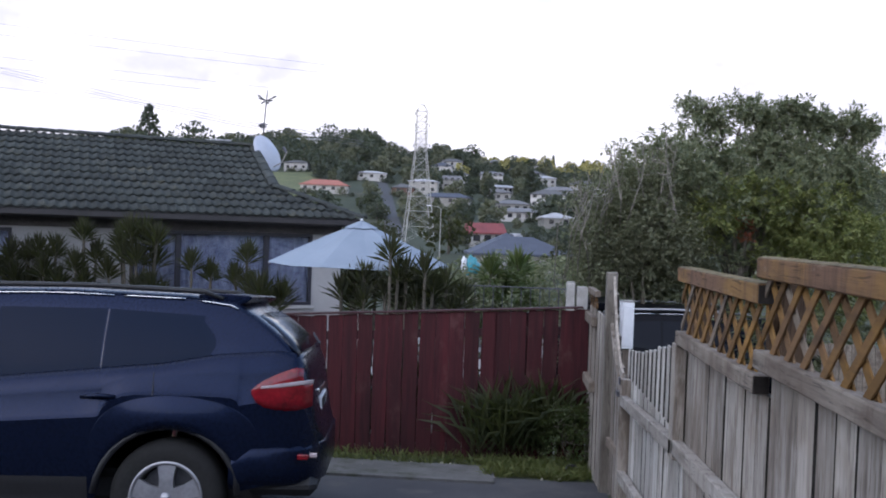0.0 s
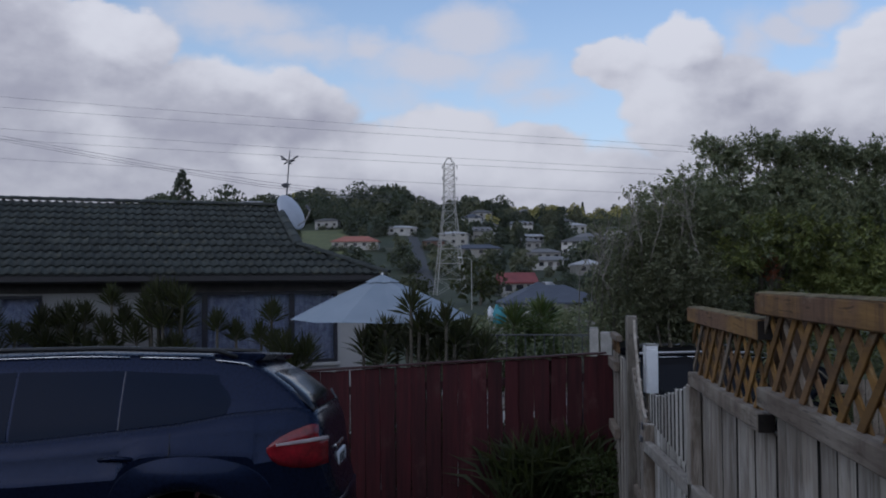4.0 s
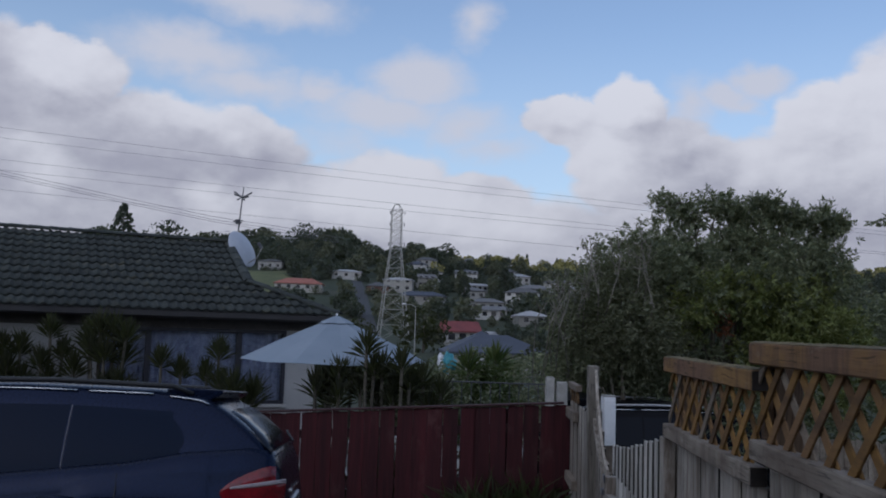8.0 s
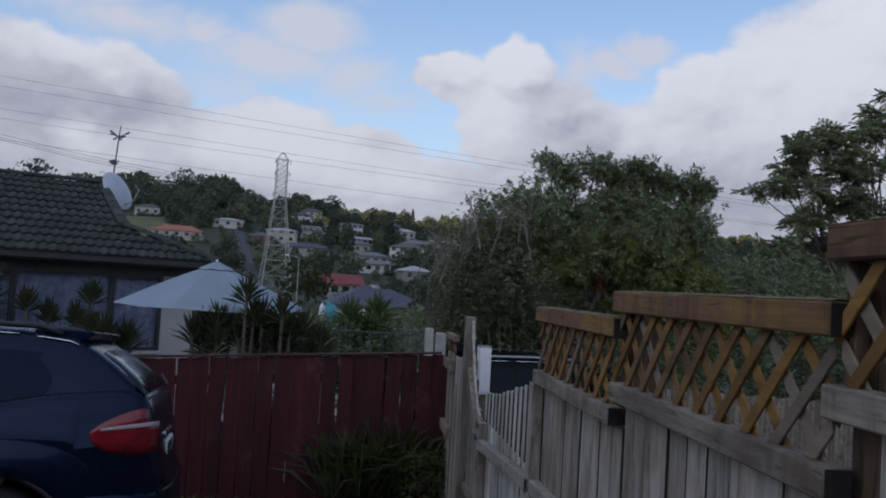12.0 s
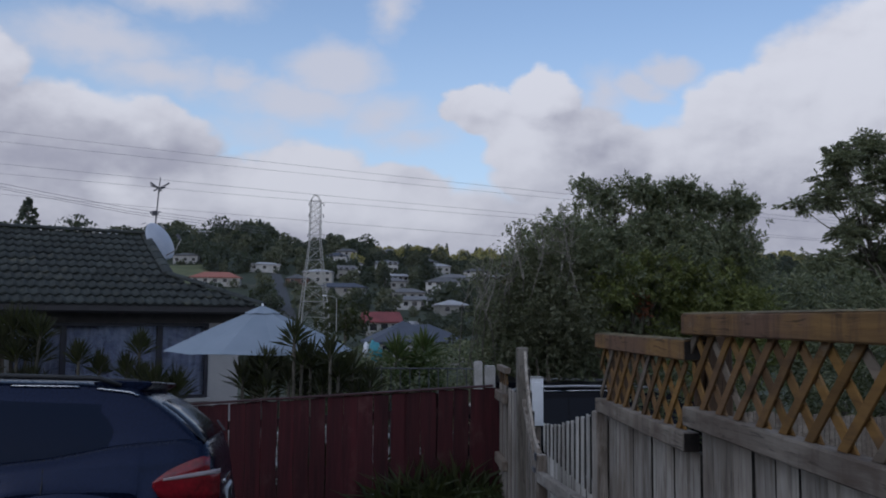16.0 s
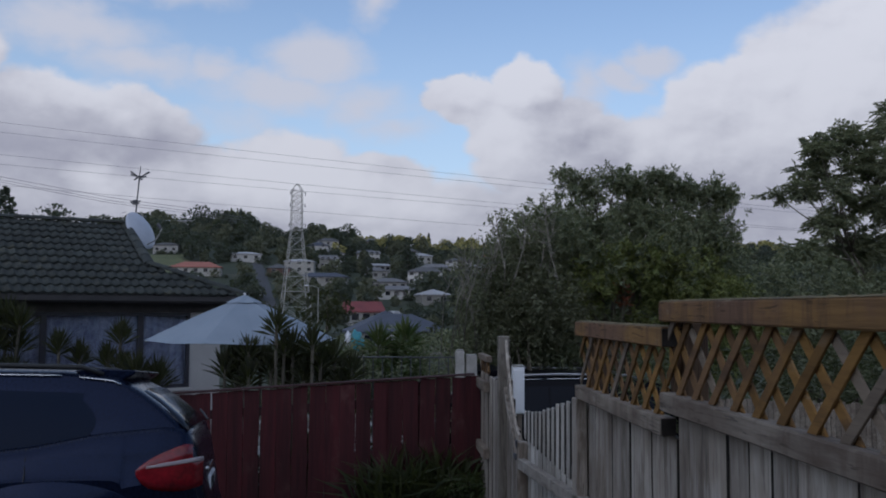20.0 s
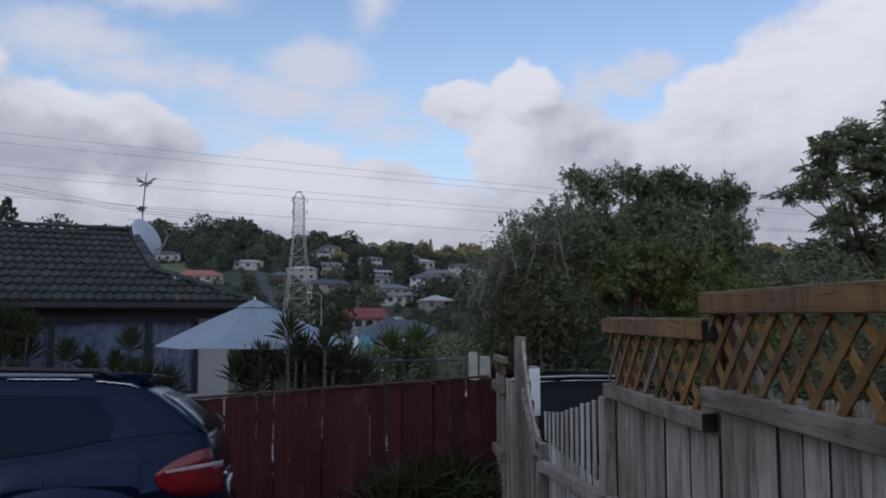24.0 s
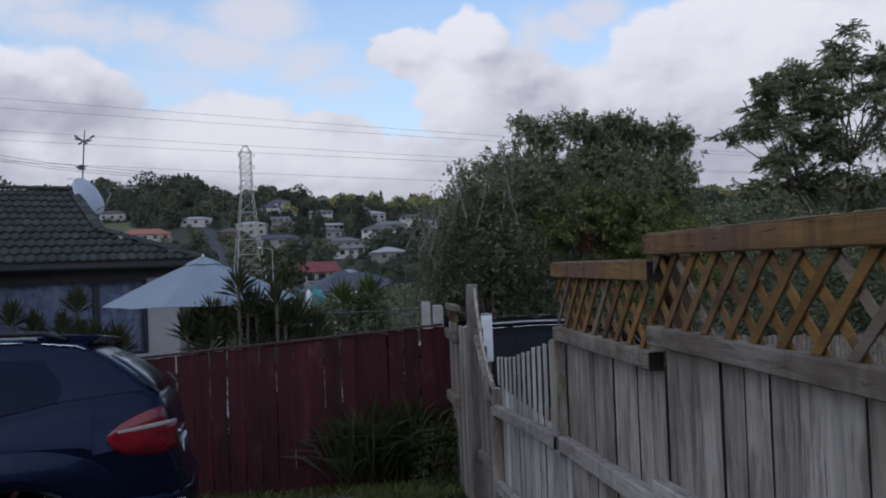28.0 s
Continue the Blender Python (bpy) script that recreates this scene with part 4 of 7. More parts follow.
    caps((-L + 2.0, ry, rz + 0.05), (rx, ry, rz + 0.05))
    for y0, y1 in ((-OVER - 0.02, gy - OVER), (D + OVER, D + OVER - gy)):
        caps((0.24, y0, EAVE - 0.02), (gx, y1, gz + 0.06))
        caps((gx, y1, gz + 0.06), (rx, ry, rz + 0.03))
    return house


build_house()


def build_dish():
    w = (-4.85, 17.15, 3.16)
    dish = thing("satellite_dish", look(w, (w[0] + 0.80, w[1] - 0.376, w[2] + 0.446)), "pale grey offset satellite dish on a roof bracket", "satellite dish")
    prof = [(0.0, 0.0)] + [(0.36 * t, 0.09 * t * t) for t in (0.2, 0.4, 0.6, 0.8, 0.95, 1.0)] + [(0.368, 0.093), (0.366, 0.082)] + [(0.36 * t, 0.09 * t * t - 0.012) for t in (0.9, 0.6, 0.3)] + [(0.0, -0.012)]
    bm = lathe([(max(a, 0.001), -b) for a, b in prof], 40)
    for v in bm.verts:
        v.co.y *= 1.12
        v.co.z = -v.co.z - 0.06
    bmesh.ops.recalc_face_normals(bm, faces=bm.faces[:])
    part("reflector", bm, "dish", dish, smooth=True)
    part("feed_arm", tube([(0.0, -0.33, -0.0), (0.03, -0.36, -0.25), (0.02, -0.22, -0.46)], 0.013), "steel", dish)
    part("feed_horn", tube([(0.02, -0.24, -0.43), (0.012, -0.14, -0.42), (0.01, -0.1, -0.40)], [0.02, 0.03, 0.036], 12), "dark_steel", dish, "small grey receiver head")
    part("bracket", tube([(0, 0, 0.06), (0, -0.05, 0.2), (0, -0.42, 0.3)], 0.022), "steel", dish)
    part("mark", block((-0.03, -0.01, -0.004), (0.01, 0.03, 0.006), 0.001), "dark_steel", dish)


build_dish()


def build_aerial():
    b = Vector((-5.12, 17.55, 3.0))
    a = thing("tv_aerial", Matrix.Translation(b), "thin rusty rooftop aerial mast with a star of rods", "aerial")
    top = Vector((0.085, 0, 1.27))
    part("mast", tube([(0, 0, -0.2), top * 0.5, top, top + Vector((0.02, 0, 0.22))], [0.017, 0.015, 0.013, 0.008]), "dark_steel", a)
    part("bracket", tube([(0, 0, -0.12), (-0.22, -0.115, -0.12)], 0.012, 6), "dark_steel", a)
    r = random.Random(2)
    for k in range(11):
        q = 2 * math.pi * k / 11
        d = Vector((math.cos(q), math.sin(q) * 0.6, 0.5 * math.sin(q * 2 + 1) + 0.1)) * r.uniform(0.13, 0.2)
        bm = tube([top, top + d * 0.55, top + d], [0.006, 0.012, 0.02], 6)
        part("rod", bm, "dark_steel", a)
    for k in range(7):
        q = 2 * math.pi * k / 7 + 0.4
        low = Vector((0.02, 0, 0.76))
        part("rod", tube([low, low + Vector((math.cos(q) * 0.1, math.sin(q) * 0.08, 0.03 * math.sin(3 * q)))], [0.006, 0.014], 6), "dark_steel", a)
    for z, e in ((0.80, 0.0), (0.74, 0.04), (0.69, -0.03)):
        c = part("service_cable", tube([(-8.0, 0.4 + e, z + 1.5), (-5.0, 0.3 + e, z + 0.9), (-2.4, 0.2 + e, z + 0.4), (-0.6, 0.1 + e, z + 0.07), (0.02, 0.03, z - 0.02), (0.95, -0.1, z - 0.14), (2.2, 0.4, z - 0.30)], 0.004, 6), "cable")
        c.matrix_world = Matrix.Translation(b)
        tagged(c, "thin dark service cable strung past the aerial mast", "cable", "service cables")
    for k in range(5):
        t = -0.2 + 0.1 * k
        part("element", tube([(t, -0.16, 0.47 - 0.2 * t), (t, 0.16, 0.53 - 0.2 * t)], 0.006, 6), "dark_steel", a)
    part("clamp", block((-0.03, -0.03, 0.70), (0.07, 0.03, 0.80), 0.005), "dark_steel", a)


build_aerial()


def build_umbrella():
    cx, cy, top, edge, R = -1.88, 11.2, 1.815, 1.225, 1.21
    z0 = ground_z(cx, cy)
    u = thing("garden_umbrella", pose(cx, cy, z0, 0, 0, 16.5), "pale blue canvas garden umbrella, open, with a vented top", "umbrella")
    hub = top - z0 - 0.03

    def cover(r0, r1, za, zb, sag, name, label=""):
        bm = bmesh.new()
        rows = []
        for i in range(9):
            t = i / 8
            row = []
            for k in range(48):
                q = 2 * math.pi * k / 48
                seg = (q % (math.pi / 3)) - math.pi / 6
                flat = math.cos(math.pi / 6) / math.cos(seg)
                rad = r0 + (r1 - r0) * t
                mid = 1 - abs(seg) / (math.pi / 6)
                z = za + (zb - za) * (t ** 1.12) - sag * mid * math.sin(math.pi * min(t, 1) * 0.75)
                row.append(bm.verts.new((rad * flat * math.cos(q), rad * flat * math.sin(q), z)))
            rows.append(row)
        for a, b in zip(rows, rows[1:]):
            for k in range(48):
                bm.faces.new((a[k], a[(k + 1) % 48], b[(k + 1) % 48], b[k]))
        ob = part(name, bm, "canopy", u, label)
        s = ob.modifiers.new("cloth", "SOLIDIFY")
        s.thickness = 0.004
        return ob

    cover(0.10, R, hub - 0.052, edge - z0, 0.03, "canopy")
    cover(0.01, 0.225, hub + 0.016, hub - 0.078, 0.016, "vent_cap", "small raised vent cap of the same canvas")
    for k in range(6):
        q = math.pi / 3 * k
        part("rib", tube([(0.05 * math.cos(q), 0.05 * math.sin(q), hub - 0.09), (R * math.cos(q) * 0.99, R * math.sin(q) * 0.99, edge - z0 - 0.012)], 0.009, 6), "steel", u)
    part("pole", tube([(0, 0, 0), (0, 0, hub - 0.02)], 0.019, 12), "steel", u)
    part("finial", lathe([(0.001, hub + 0.05), (0.012, hub + 0.046), (0.017, hub + 0.034), (0.011, hub + 0.02), (0.02, hub + 0.008), (0.026, hub - 0.005), (0.001, hub - 0.01)], 16), "white", u, "pale turned finial", True)
    part("base", lathe([(0.001, 0.07), (0.05, 0.065), (0.22, 0.045), (0.24, 0.02), (0.235, -0.01), (0.001, -0.01)], 28), "concrete", u)


build_umbrella()

# ---- the vehicles ----


def car_thing(m, label, paint="paint", tall=1.0, trim="black_plastic"):
    car = thing("estate_car", m, label, "car")
    plan = [(0, 0.50), (-0.02, 0.63), (-0.06, 0.735), (-0.11, 0.80), (-0.2, 0.86), (-0.35, 0.905), (-0.55, 0.93), (-1.0, 0.945), (-3.8, 0.945), (-4.3, 0.89), (-4.65, 0.76), (-4.8, 0.64), (-4.85, 0.5)]
    deck = [(0, 0.72), (-0.035, 0.78), (-0.07, 0.96), (-0.11, 1.18), (-0.17, 1.31), (-0.3, 1.33), (-0.7, 1.30), (-1.06, 1.235), (-2.08, 1.13), (-3.2, 1.10), (-3.7, 1.09), (-4.4, 0.98), (-4.7, 0.84), (-4.85, 0.66)]

    def of(table, x):
        return float(np.interp(-x, [-a for a, _ in table], [b for _, b in table]))

    glass = "car_glass" if paint == "paint" else "black_glass"
    W = lambda x: of(plan, x)
    T = lambda x: of(deck, x) * tall
    wheels = (-0.98, -3.91)
    R = 0.445

    def Z(x):
        z = float(np.interp(-x, [0, 0.1, 0.5, 0.62, 4.5, 4.7, 4.85], [0.60, 0.5, 0.42, 0.36, 0.36, 0.45, 0.55]))
        for w in wheels:
            if abs(x - w) < R:
                z = max(z, 0.37 + math.sqrt(R * R - (x - w) ** 2))
        return z

    xs = sorted({*[a for a, _ in plan], *[a for a, _ in deck], *[w + R * math.cos(math.pi * k / 12) * 0.999 for w in wheels for k in range(13)], *np.linspace(-4.7, -0.2, 30).tolist()}, reverse=True)
    # how the side bulges between sill and waist
    def form(x):
        """Heights and widths of the side: the lower panel ends in a sharp crease below the shoulder."""
        z0, z1 = Z(x), T(x)
        zc = min(1.045, z0 + (z1 - z0) * 0.66)
        lower = [(z0 + (zc - z0) * t, k) for t, k in ((0.0, 0.955), (0.2, 0.982), (0.55, 1.0), (0.95, 1.0))]
        return lower + [(zc + (z1 - zc) * t, k) for t, k in ((0.05, 0.974), (0.5, 0.966), (0.85, 0.938), (1.0, 0.90))]

    bm = bmesh.new()
    rings = []
    for x in xs:
        z0, z1, w = Z(x), T(x), W(x)
        swell = 0.018 * sum(math.exp(-(((x - c) / 0.42) ** 4)) for c in wheels)
        half = [(w * k + swell * max(0.0, 1 - abs((z - z0) / (z1 - z0) - 0.2) / 0.36), z) for z, k in form(x)] + [(w * 0.6, z1 + 0.012), (w * 0.25, z1 + 0.018)]
        ring = [bm.verts.new((x, -y, z)) for y, z in half] + [bm.verts.new((x, y, z)) for y, z in half[::-1]]
        rings.append(ring)
    for a, b in zip(rings, rings[1:]):
        for k in range(len(a) - 1):
            bm.faces.new((a[k], a[k + 1], b[k + 1], b[k]))
        for k in (3, len(a) - 4):
            bm.edges.get((a[k], b[k])).smooth = False
    bm.faces.new(rings[0])
    bm.faces.new(rings[-1][::-1])
    bmesh.ops.recalc_face_normals(bm, faces=bm.faces[:])
    body = part("body", bm, paint, car, smooth=True)
    # the glasshouse
    line = [(-0.16, 1.30), (-0.24, 1.375), (-0.36, 1.475), (-0.48, 1.56), (-0.57, 1.61), (-0.63, 1.65), (-0.95, 1.69), (-1.8, 1.71), (-2.5, 1.69), (-2.9, 1.625), (-3.2, 1.50), (-3.75, 1.10)]

    def side(x, z):
        """Half width of the glasshouse at a height."""
        w0 = W(x) * 0.90
        t = (z / tall - of(deck, x)) / max(1.69 - of(deck, x), 0.05)
        return w0 - (w0 - 0.66) * min(max(t, 0), 1) ** 1.15

    bm = bmesh.new()
    rings = []
    hx = sorted({*[a for a, _ in line], *np.linspace(-3.7, -0.15, 26).tolist()}, reverse=True)
    for x in hx:
        zt, zb = of(line, x) * tall, T(x) - 0.03
        zt = max(zt, zb + 0.01)
        half = []
        for k in range(7):
            z = zb + (zt - 0.05 - zb) * k / 6 if zt - 0.05 > zb else zb + 0.001 * k
            half.append((side(x, z), z))
        s = half[-1][0]
        half += [(s - 0.03, max(zt - 0.018, half[-1][1] + 0.001)), (s - 0.09, max(zt, half[-1][1] + 0.002)), (s * 0.5, zt + 0.014), (s * 0.15, zt + 0.019)]
        rings.append([bm.verts.new((x, -y, z)) for y, z in half] + [bm.verts.new((x, y, z)) for y, z in half[::-1]])
    for a, b in zip(rings, rings[1:]):
        for k in range(len(a) - 1):
            bm.faces.new((a[k], a[k + 1], b[k + 1], b[k]))
    bm.faces.new(rings[0])
    bm.faces.new(rings[-1][::-1])
    bmesh.ops.recalc_face_normals(bm, faces=bm.faces[:])
    part("cabin", bm, paint, car, smooth=True)

    def skin(name, poly, out, material, flip, parent=car, label="", fn=side, bow=0.0):
        """A panel that follows the side: a four-sided patch (x, z) filled with a grid, with a turned-in edge."""
        n = 8
        v, f = [], []
        (ax, az), (bx, bz), (cx, cz), (dx, dz) = poly
        for i in range(n + 1):
            for j in range(n + 1):
                s, t = i / n, j / n
                x = bow * math.sin(math.pi * min(t * 1.15, 1)) * (1 - s) ** 3 + (1 - t) * ((1 - s) * ax + s * bx) + t * ((1 - s) * dx + s * cx)
                z = (1 - t) * ((1 - s) * az + s * bz) + t * ((1 - s) * dz + s * cz)
                v.append((x, -flip * (fn(x, z * tall) + out), z * tall))
        for i in range(n):
            for j in range(n):
                k = i * (n + 1) + j
                q = (k, k + 1, k + n + 2, k + n + 1)
                f.append(q if flip < 0 else q[::-1])
        smooth = len(f)
        rim = [i * (n + 1) for i in range(n + 1)] + [n * (n + 1) + j for j in range(1, n + 1)] + [i * (n + 1) + n for i in range(n - 1, -1, -1)] + [j for j in range(n - 1, 0, -1)]
        edge, under = len(v), len(v) + len(rim)
        v += [v[i] for i in rim] + [(v[i][0], v[i][1] + flip * 0.012, v[i][2]) for i in rim]
        for i in range(len(rim)):
            q = (edge + i, edge + (i + 1) % len(rim), under + (i + 1) % len(rim), under + i)
            f.append(q if flip < 0 else q[::-1])
        ob = raw(name, v, f, material, parent, label)
        ob.data.polygons.foreach_set("use_smooth", [k < smooth for k in range(len(f))])
        return ob

    for s in (1, -1):
        # side glass
        skin("side_window", [(-0.825, 1.225), (-1.445, 1.178), (-1.452, 1.578), (-0.815, 1.548)], 0.002, glass, s, label="dark tinted side glass", bow=0.10)
        skin("side_window", [(-1.468, 1.176), (-2.17, 1.10), (-2.18, 1.575), (-1.475, 1.579)], 0.002, glass, s)
        skin("side_window", [(-2.19, 1.098), (-3.16, 1.09), (-2.75, 1.55), (-2.20, 1.575)], 0.002, glass, s)
        if paint == "paint":
            skin("pillar_trim", [(-1.4515, 1.18), (-1.4575, 1.178), (-1.4655, 1.578), (-1.4595, 1.578)], 0.004, "dark_steel", s, label="thin bright strip between the side windows")
        # crease above the wheel and along the door
        low = lambda x, z: W(x) * float(np.interp(z, [a for a, _ in form(x)], [b for _, b in form(x)]))
        rail = [(-0.72, -s * 0.635, 1.665 * tall), (-0.85, -s * 0.645, 1.712 * tall), (-1.6, -s * 0.64, 1.735 * tall), (-2.5, -s * 0.63, 1.722 * tall), (-2.72, -s * 0.625, 1.665 * tall)]
        part("roof_rail", tube(rail, [0.014, 0.018, 0.018, 0.018, 0.014], 8), trim, car, "satin roof rail", True)
        part("door_handle", tube([(-1.33, -s * (low(-1.33, 1.02) + 0.010), 1.015), (-1.44, -s * (low(-1.44, 1.02) + 0.028), 1.02), (-1.55, -s * (low(-1.55, 1.01) + 0.010), 1.01)], [0.012, 0.018, 0.012], 8), paint if trim == "black_plastic" else trim, car, smooth=True)
        # added bright strips that stand in for the highlight along the roof edge
        for xa, xb in ((-0.60, -0.86), (-0.965, -1.38), (-1.45, -2.6)):
            strip_pts = [(x, -s * (side(x, (of(line, x) - 0.03) * tall) + 0.004), (of(line, x) - 0.03) * tall) for x in np.linspace(xa, xb, 6)]
            part("roof_trim", tube(strip_pts, 0.006, 6), "chrome", car, "thin bright strip added for the highlight along the roof edge", True)
        for x in (-1.09, -2.2):
            z0, z1 = (0.84, 1.22) if x > -2 else (0.42, 1.12)
            pts = [(x - 0.02 * (t - 0.5), -s * (low(x, z0 + (z1 - z0) * t) + 0.0005), z0 + (z1 - z0) * t) for t in np.linspace(0, 1, 7)]
            part("door_gap", tube(pts, 0.004, 5), "black_plastic", car)
        skin("sill_cladding", [(-1.48, 0.34), (-3.42, 0.34), (-3.42, 0.50), (-1.48, 0.50)], 0.006, "black_plastic", s, fn=low)
        # wheel arch mouldings
        for w in wheels:
            arc = []
            for k in range(15):
                q = math.pi * (0.02 + 0.96 * k / 14)
                x, z = w + 0.46 * math.cos(q), 0.37 + 0.46 * math.sin(q)
                arc.append((x, -s * (W(x) * 0.99 + 0.004), z))
            part("arch_moulding", tube(arc, 0.022, 6), "black_plastic", car, smooth=True)
            # raised flare over the wheel, from a sharp upper edge in to the arch
            v, f, steps, cuts = [], [], 28, ((1.0, -0.006), (0.97, 0.008), (0.72, 0.026), (0.48, 0.043), (0.26, 0.058), (0.2, 0.060), (0.0, 0.056), (-0.03, 0.0))
            for k in range(steps + 1):
                q = math.pi * (0.04 + 0.92 * k / steps)
                for u, out in cuts:
                    x = w + (0.45 + (0.15 if math.cos(q) > 0 else 0.06) * u) * math.cos(q)
                    z = 0.37 + 0.45 * math.sin(q) * (1 - u) + 0.665 * math.sin(q) ** 0.38 * u
                    v.append((x, -s * (low(x, z) + out * (0.15 + 0.85 * math.sin(q) ** 1.7)), z))
            m = len(cuts)
            for k in range(steps):
                for j in range(m - 1):
                    g = (k * m + j, k * m + j + 1, (k + 1) * m + j + 1, (k + 1) * m + j)
                    f.append(g if s < 0 else g[::-1])
            flare = raw("wheel_flare", v, f, paint, car, "flared body panel over the wheel", True)
            for e in flare.data.edges:
                if all(i % m in (1, 4) for i in e.vertices) and len({i % m for i in e.vertices}) == 1:
                    e.use_edge_sharp = True
        # tail lamp wrapped round the corner
        lens = [(-0.46, 1.055, 1.078), (-0.425, 1.0, 1.108), (-0.38, 0.968, 1.142), (-0.31, 0.95, 1.176), (-0.24, 0.943, 1.204), (-0.18, 0.943, 1.222), (-0.142, 0.948, 1.218), (-0.138, 0.95, 1.13), (-0.10, 0.968, 1.14)]
        strip = [(-0.40, 1.086, 1.100), (-0.30, 1.094, 1.116), (-0.22, 1.102, 1.126), (-0.16, 1.108, 1.133), (-0.10, 1.116, 1.142)]

        def band(name, line_up, out, material, parent=car, label=""):
            v, f = [], []
            for x, low_z, top_z in line_up:
                for j in range(5):
                    t = j / 4
                    z = low_z + (top_z - low_z) * t
                    bulge = 0.012 * math.sin(math.pi * min(max((z - 0.94) / 0.26, 0), 1))
                    v.append((x + 0.025 * (x > -0.12), -s * (W(x) * 0.985 + out + bulge), z * tall))
            for i in range(len(line_up) - 1):
                for j in range(4):
                    q = (i * 5 + j, i * 5 + j + 1, i * 5 + j + 6, i * 5 + j + 5)
                    f.append(q if s > 0 else q[::-1])
            ob = raw(name, v, f, material, parent, label, True)
            mod = ob.modifiers.new("thick", "SOLIDIFY")
            mod.thickness, mod.offset = 0.02, -1.0
            return ob

        if s < 0:
            lens, strip = lens[:-3], strip[:-2]
        lamp = band("tail_lamp", lens, 0.0, "lamp_red", label="large red wrap-round tail lamp")
        band("indicator", strip, 0.004, "lamp_white", lamp, "clear strip across the red lens")
        part("reflector", block((-0.15, -s * 0.86 - 0.02, 0.62), (-0.075, -s * 0.86 + 0.02, 0.655), 0.006), "lamp_red", car)
        part("fog_lamp", block((-0.073, -s * 0.83 - 0.02, 0.63), (-0.02, -s * 0.83 + 0.02, 0.662), 0.006), "lamp_white", car)
        part("exhaust_tip", tube([(-0.30, -s * 0.55, 0.47), (-0.03, -s * 0.55, 0.46)], 0.045, 14), "chrome", car)
        part("mirror", block((-3.15, -s * 1.06 - 0.08, 1.12), (-3.0, -s * 1.06 + 0.08, 1.27), 0.03), paint, car)
        part("headlamp", block((-4.72, -s * 0.66 - 0.14, 0.72), (-4.45, -s * 0.66 + 0.14, 0.86), 0.05), "lamp_white", car)
    # rear: window, spoiler, bumper, plate
    rg = []
    for (x, z, w) in ((-0.175, 1.318, 0.775), (-0.27, 1.402, 0.745), (-0.38, 1.492, 0.705), (-0.48, 1.562, 0.675)):
        rg.append([(x + 0.034 - 0.025 * t * t, w * t, z * tall + 0.014 - 0.03 * t ** 6) for t in np.linspace(-1, 1, 9)])
    v = [p for row in rg for p in row]
    f = [(i * 9 + j, i * 9 + j + 1, i * 9 + j + 10, i * 9 + j + 9) for i in range(3) for j in range(8)]
    raw("rear_window", v, f, "rear_glass", car, "dark rear glass", True).modifiers.new("thick", "SOLIDIFY").thickness = 0.012
    sp = prism([(-0.90, 1.690), (-0.76, 1.702), (-0.54, 1.692), (-0.52, 1.682), (-0.545, 1.655), (-0.66, 1.60), (-0.80, 1.62)], -0.63, 0.63, "y", 0.008)
    part("spoiler", sp, paint, car, "roof spoiler over the rear glass")
    part("wiper", tube([(-0.10, 0.05, 1.34), (-0.17, 0.3, 1.40), (-0.18, 0.42, 1.40)], 0.008, 6), "black_plastic", car)
    bm = bmesh.new()
    rings = []
    for x in (0.015, -0.02, -0.07, -0.15, -0.28, -0.45, -0.58):
        w = W(x) + 0.012
        z0, z1 = (0.44, 0.70) if x > -0.5 else (0.42, 0.62)
        prof = [(w * 0.93, z0), (w, z0 + 0.05), (w + 0.004, (z0 + z1) / 2), (w, z1 - 0.03), (w * 0.985, z1)]
        rings.append([bm.verts.new((x, -y, z)) for y, z in prof] + [bm.verts.new((x, y, z)) for y, z in prof[::-1]])
    for a, b in zip(rings, rings[1:]):
        for k in range(len(a) - 1):
            bm.faces.new((a[k], a[k + 1], b[k + 1], b[k]))
    bm.faces.new(rings[0])
    bmesh.ops.recalc_face_normals(bm, faces=bm.faces[:])
    part("rear_bumper", bm, paint, car, "dark blue rear bumper", True)
    part("valance", block((-0.5, -0.80, 0.36), (-0.02, 0.80, 0.49), 0.05), "black_plastic", car, "black plastic valance below the bumper")
    plate = part("number_plate", block((-0.095, -0.26, 0.86), (-0.05, 0.26, 0.97), 0.004), "white", car)
    for k in range(6):
        part("bar", block((-0.05, -0.2 + k * 0.068, 0.88), (-0.048, -0.16 + k * 0.068, 0.95)), "black_plastic", plate)
    part("tailgate_trim", block((-0.11, -0.3, 1.0), (-0.06, 0.3, 1.03), 0.008), "chrome", car)
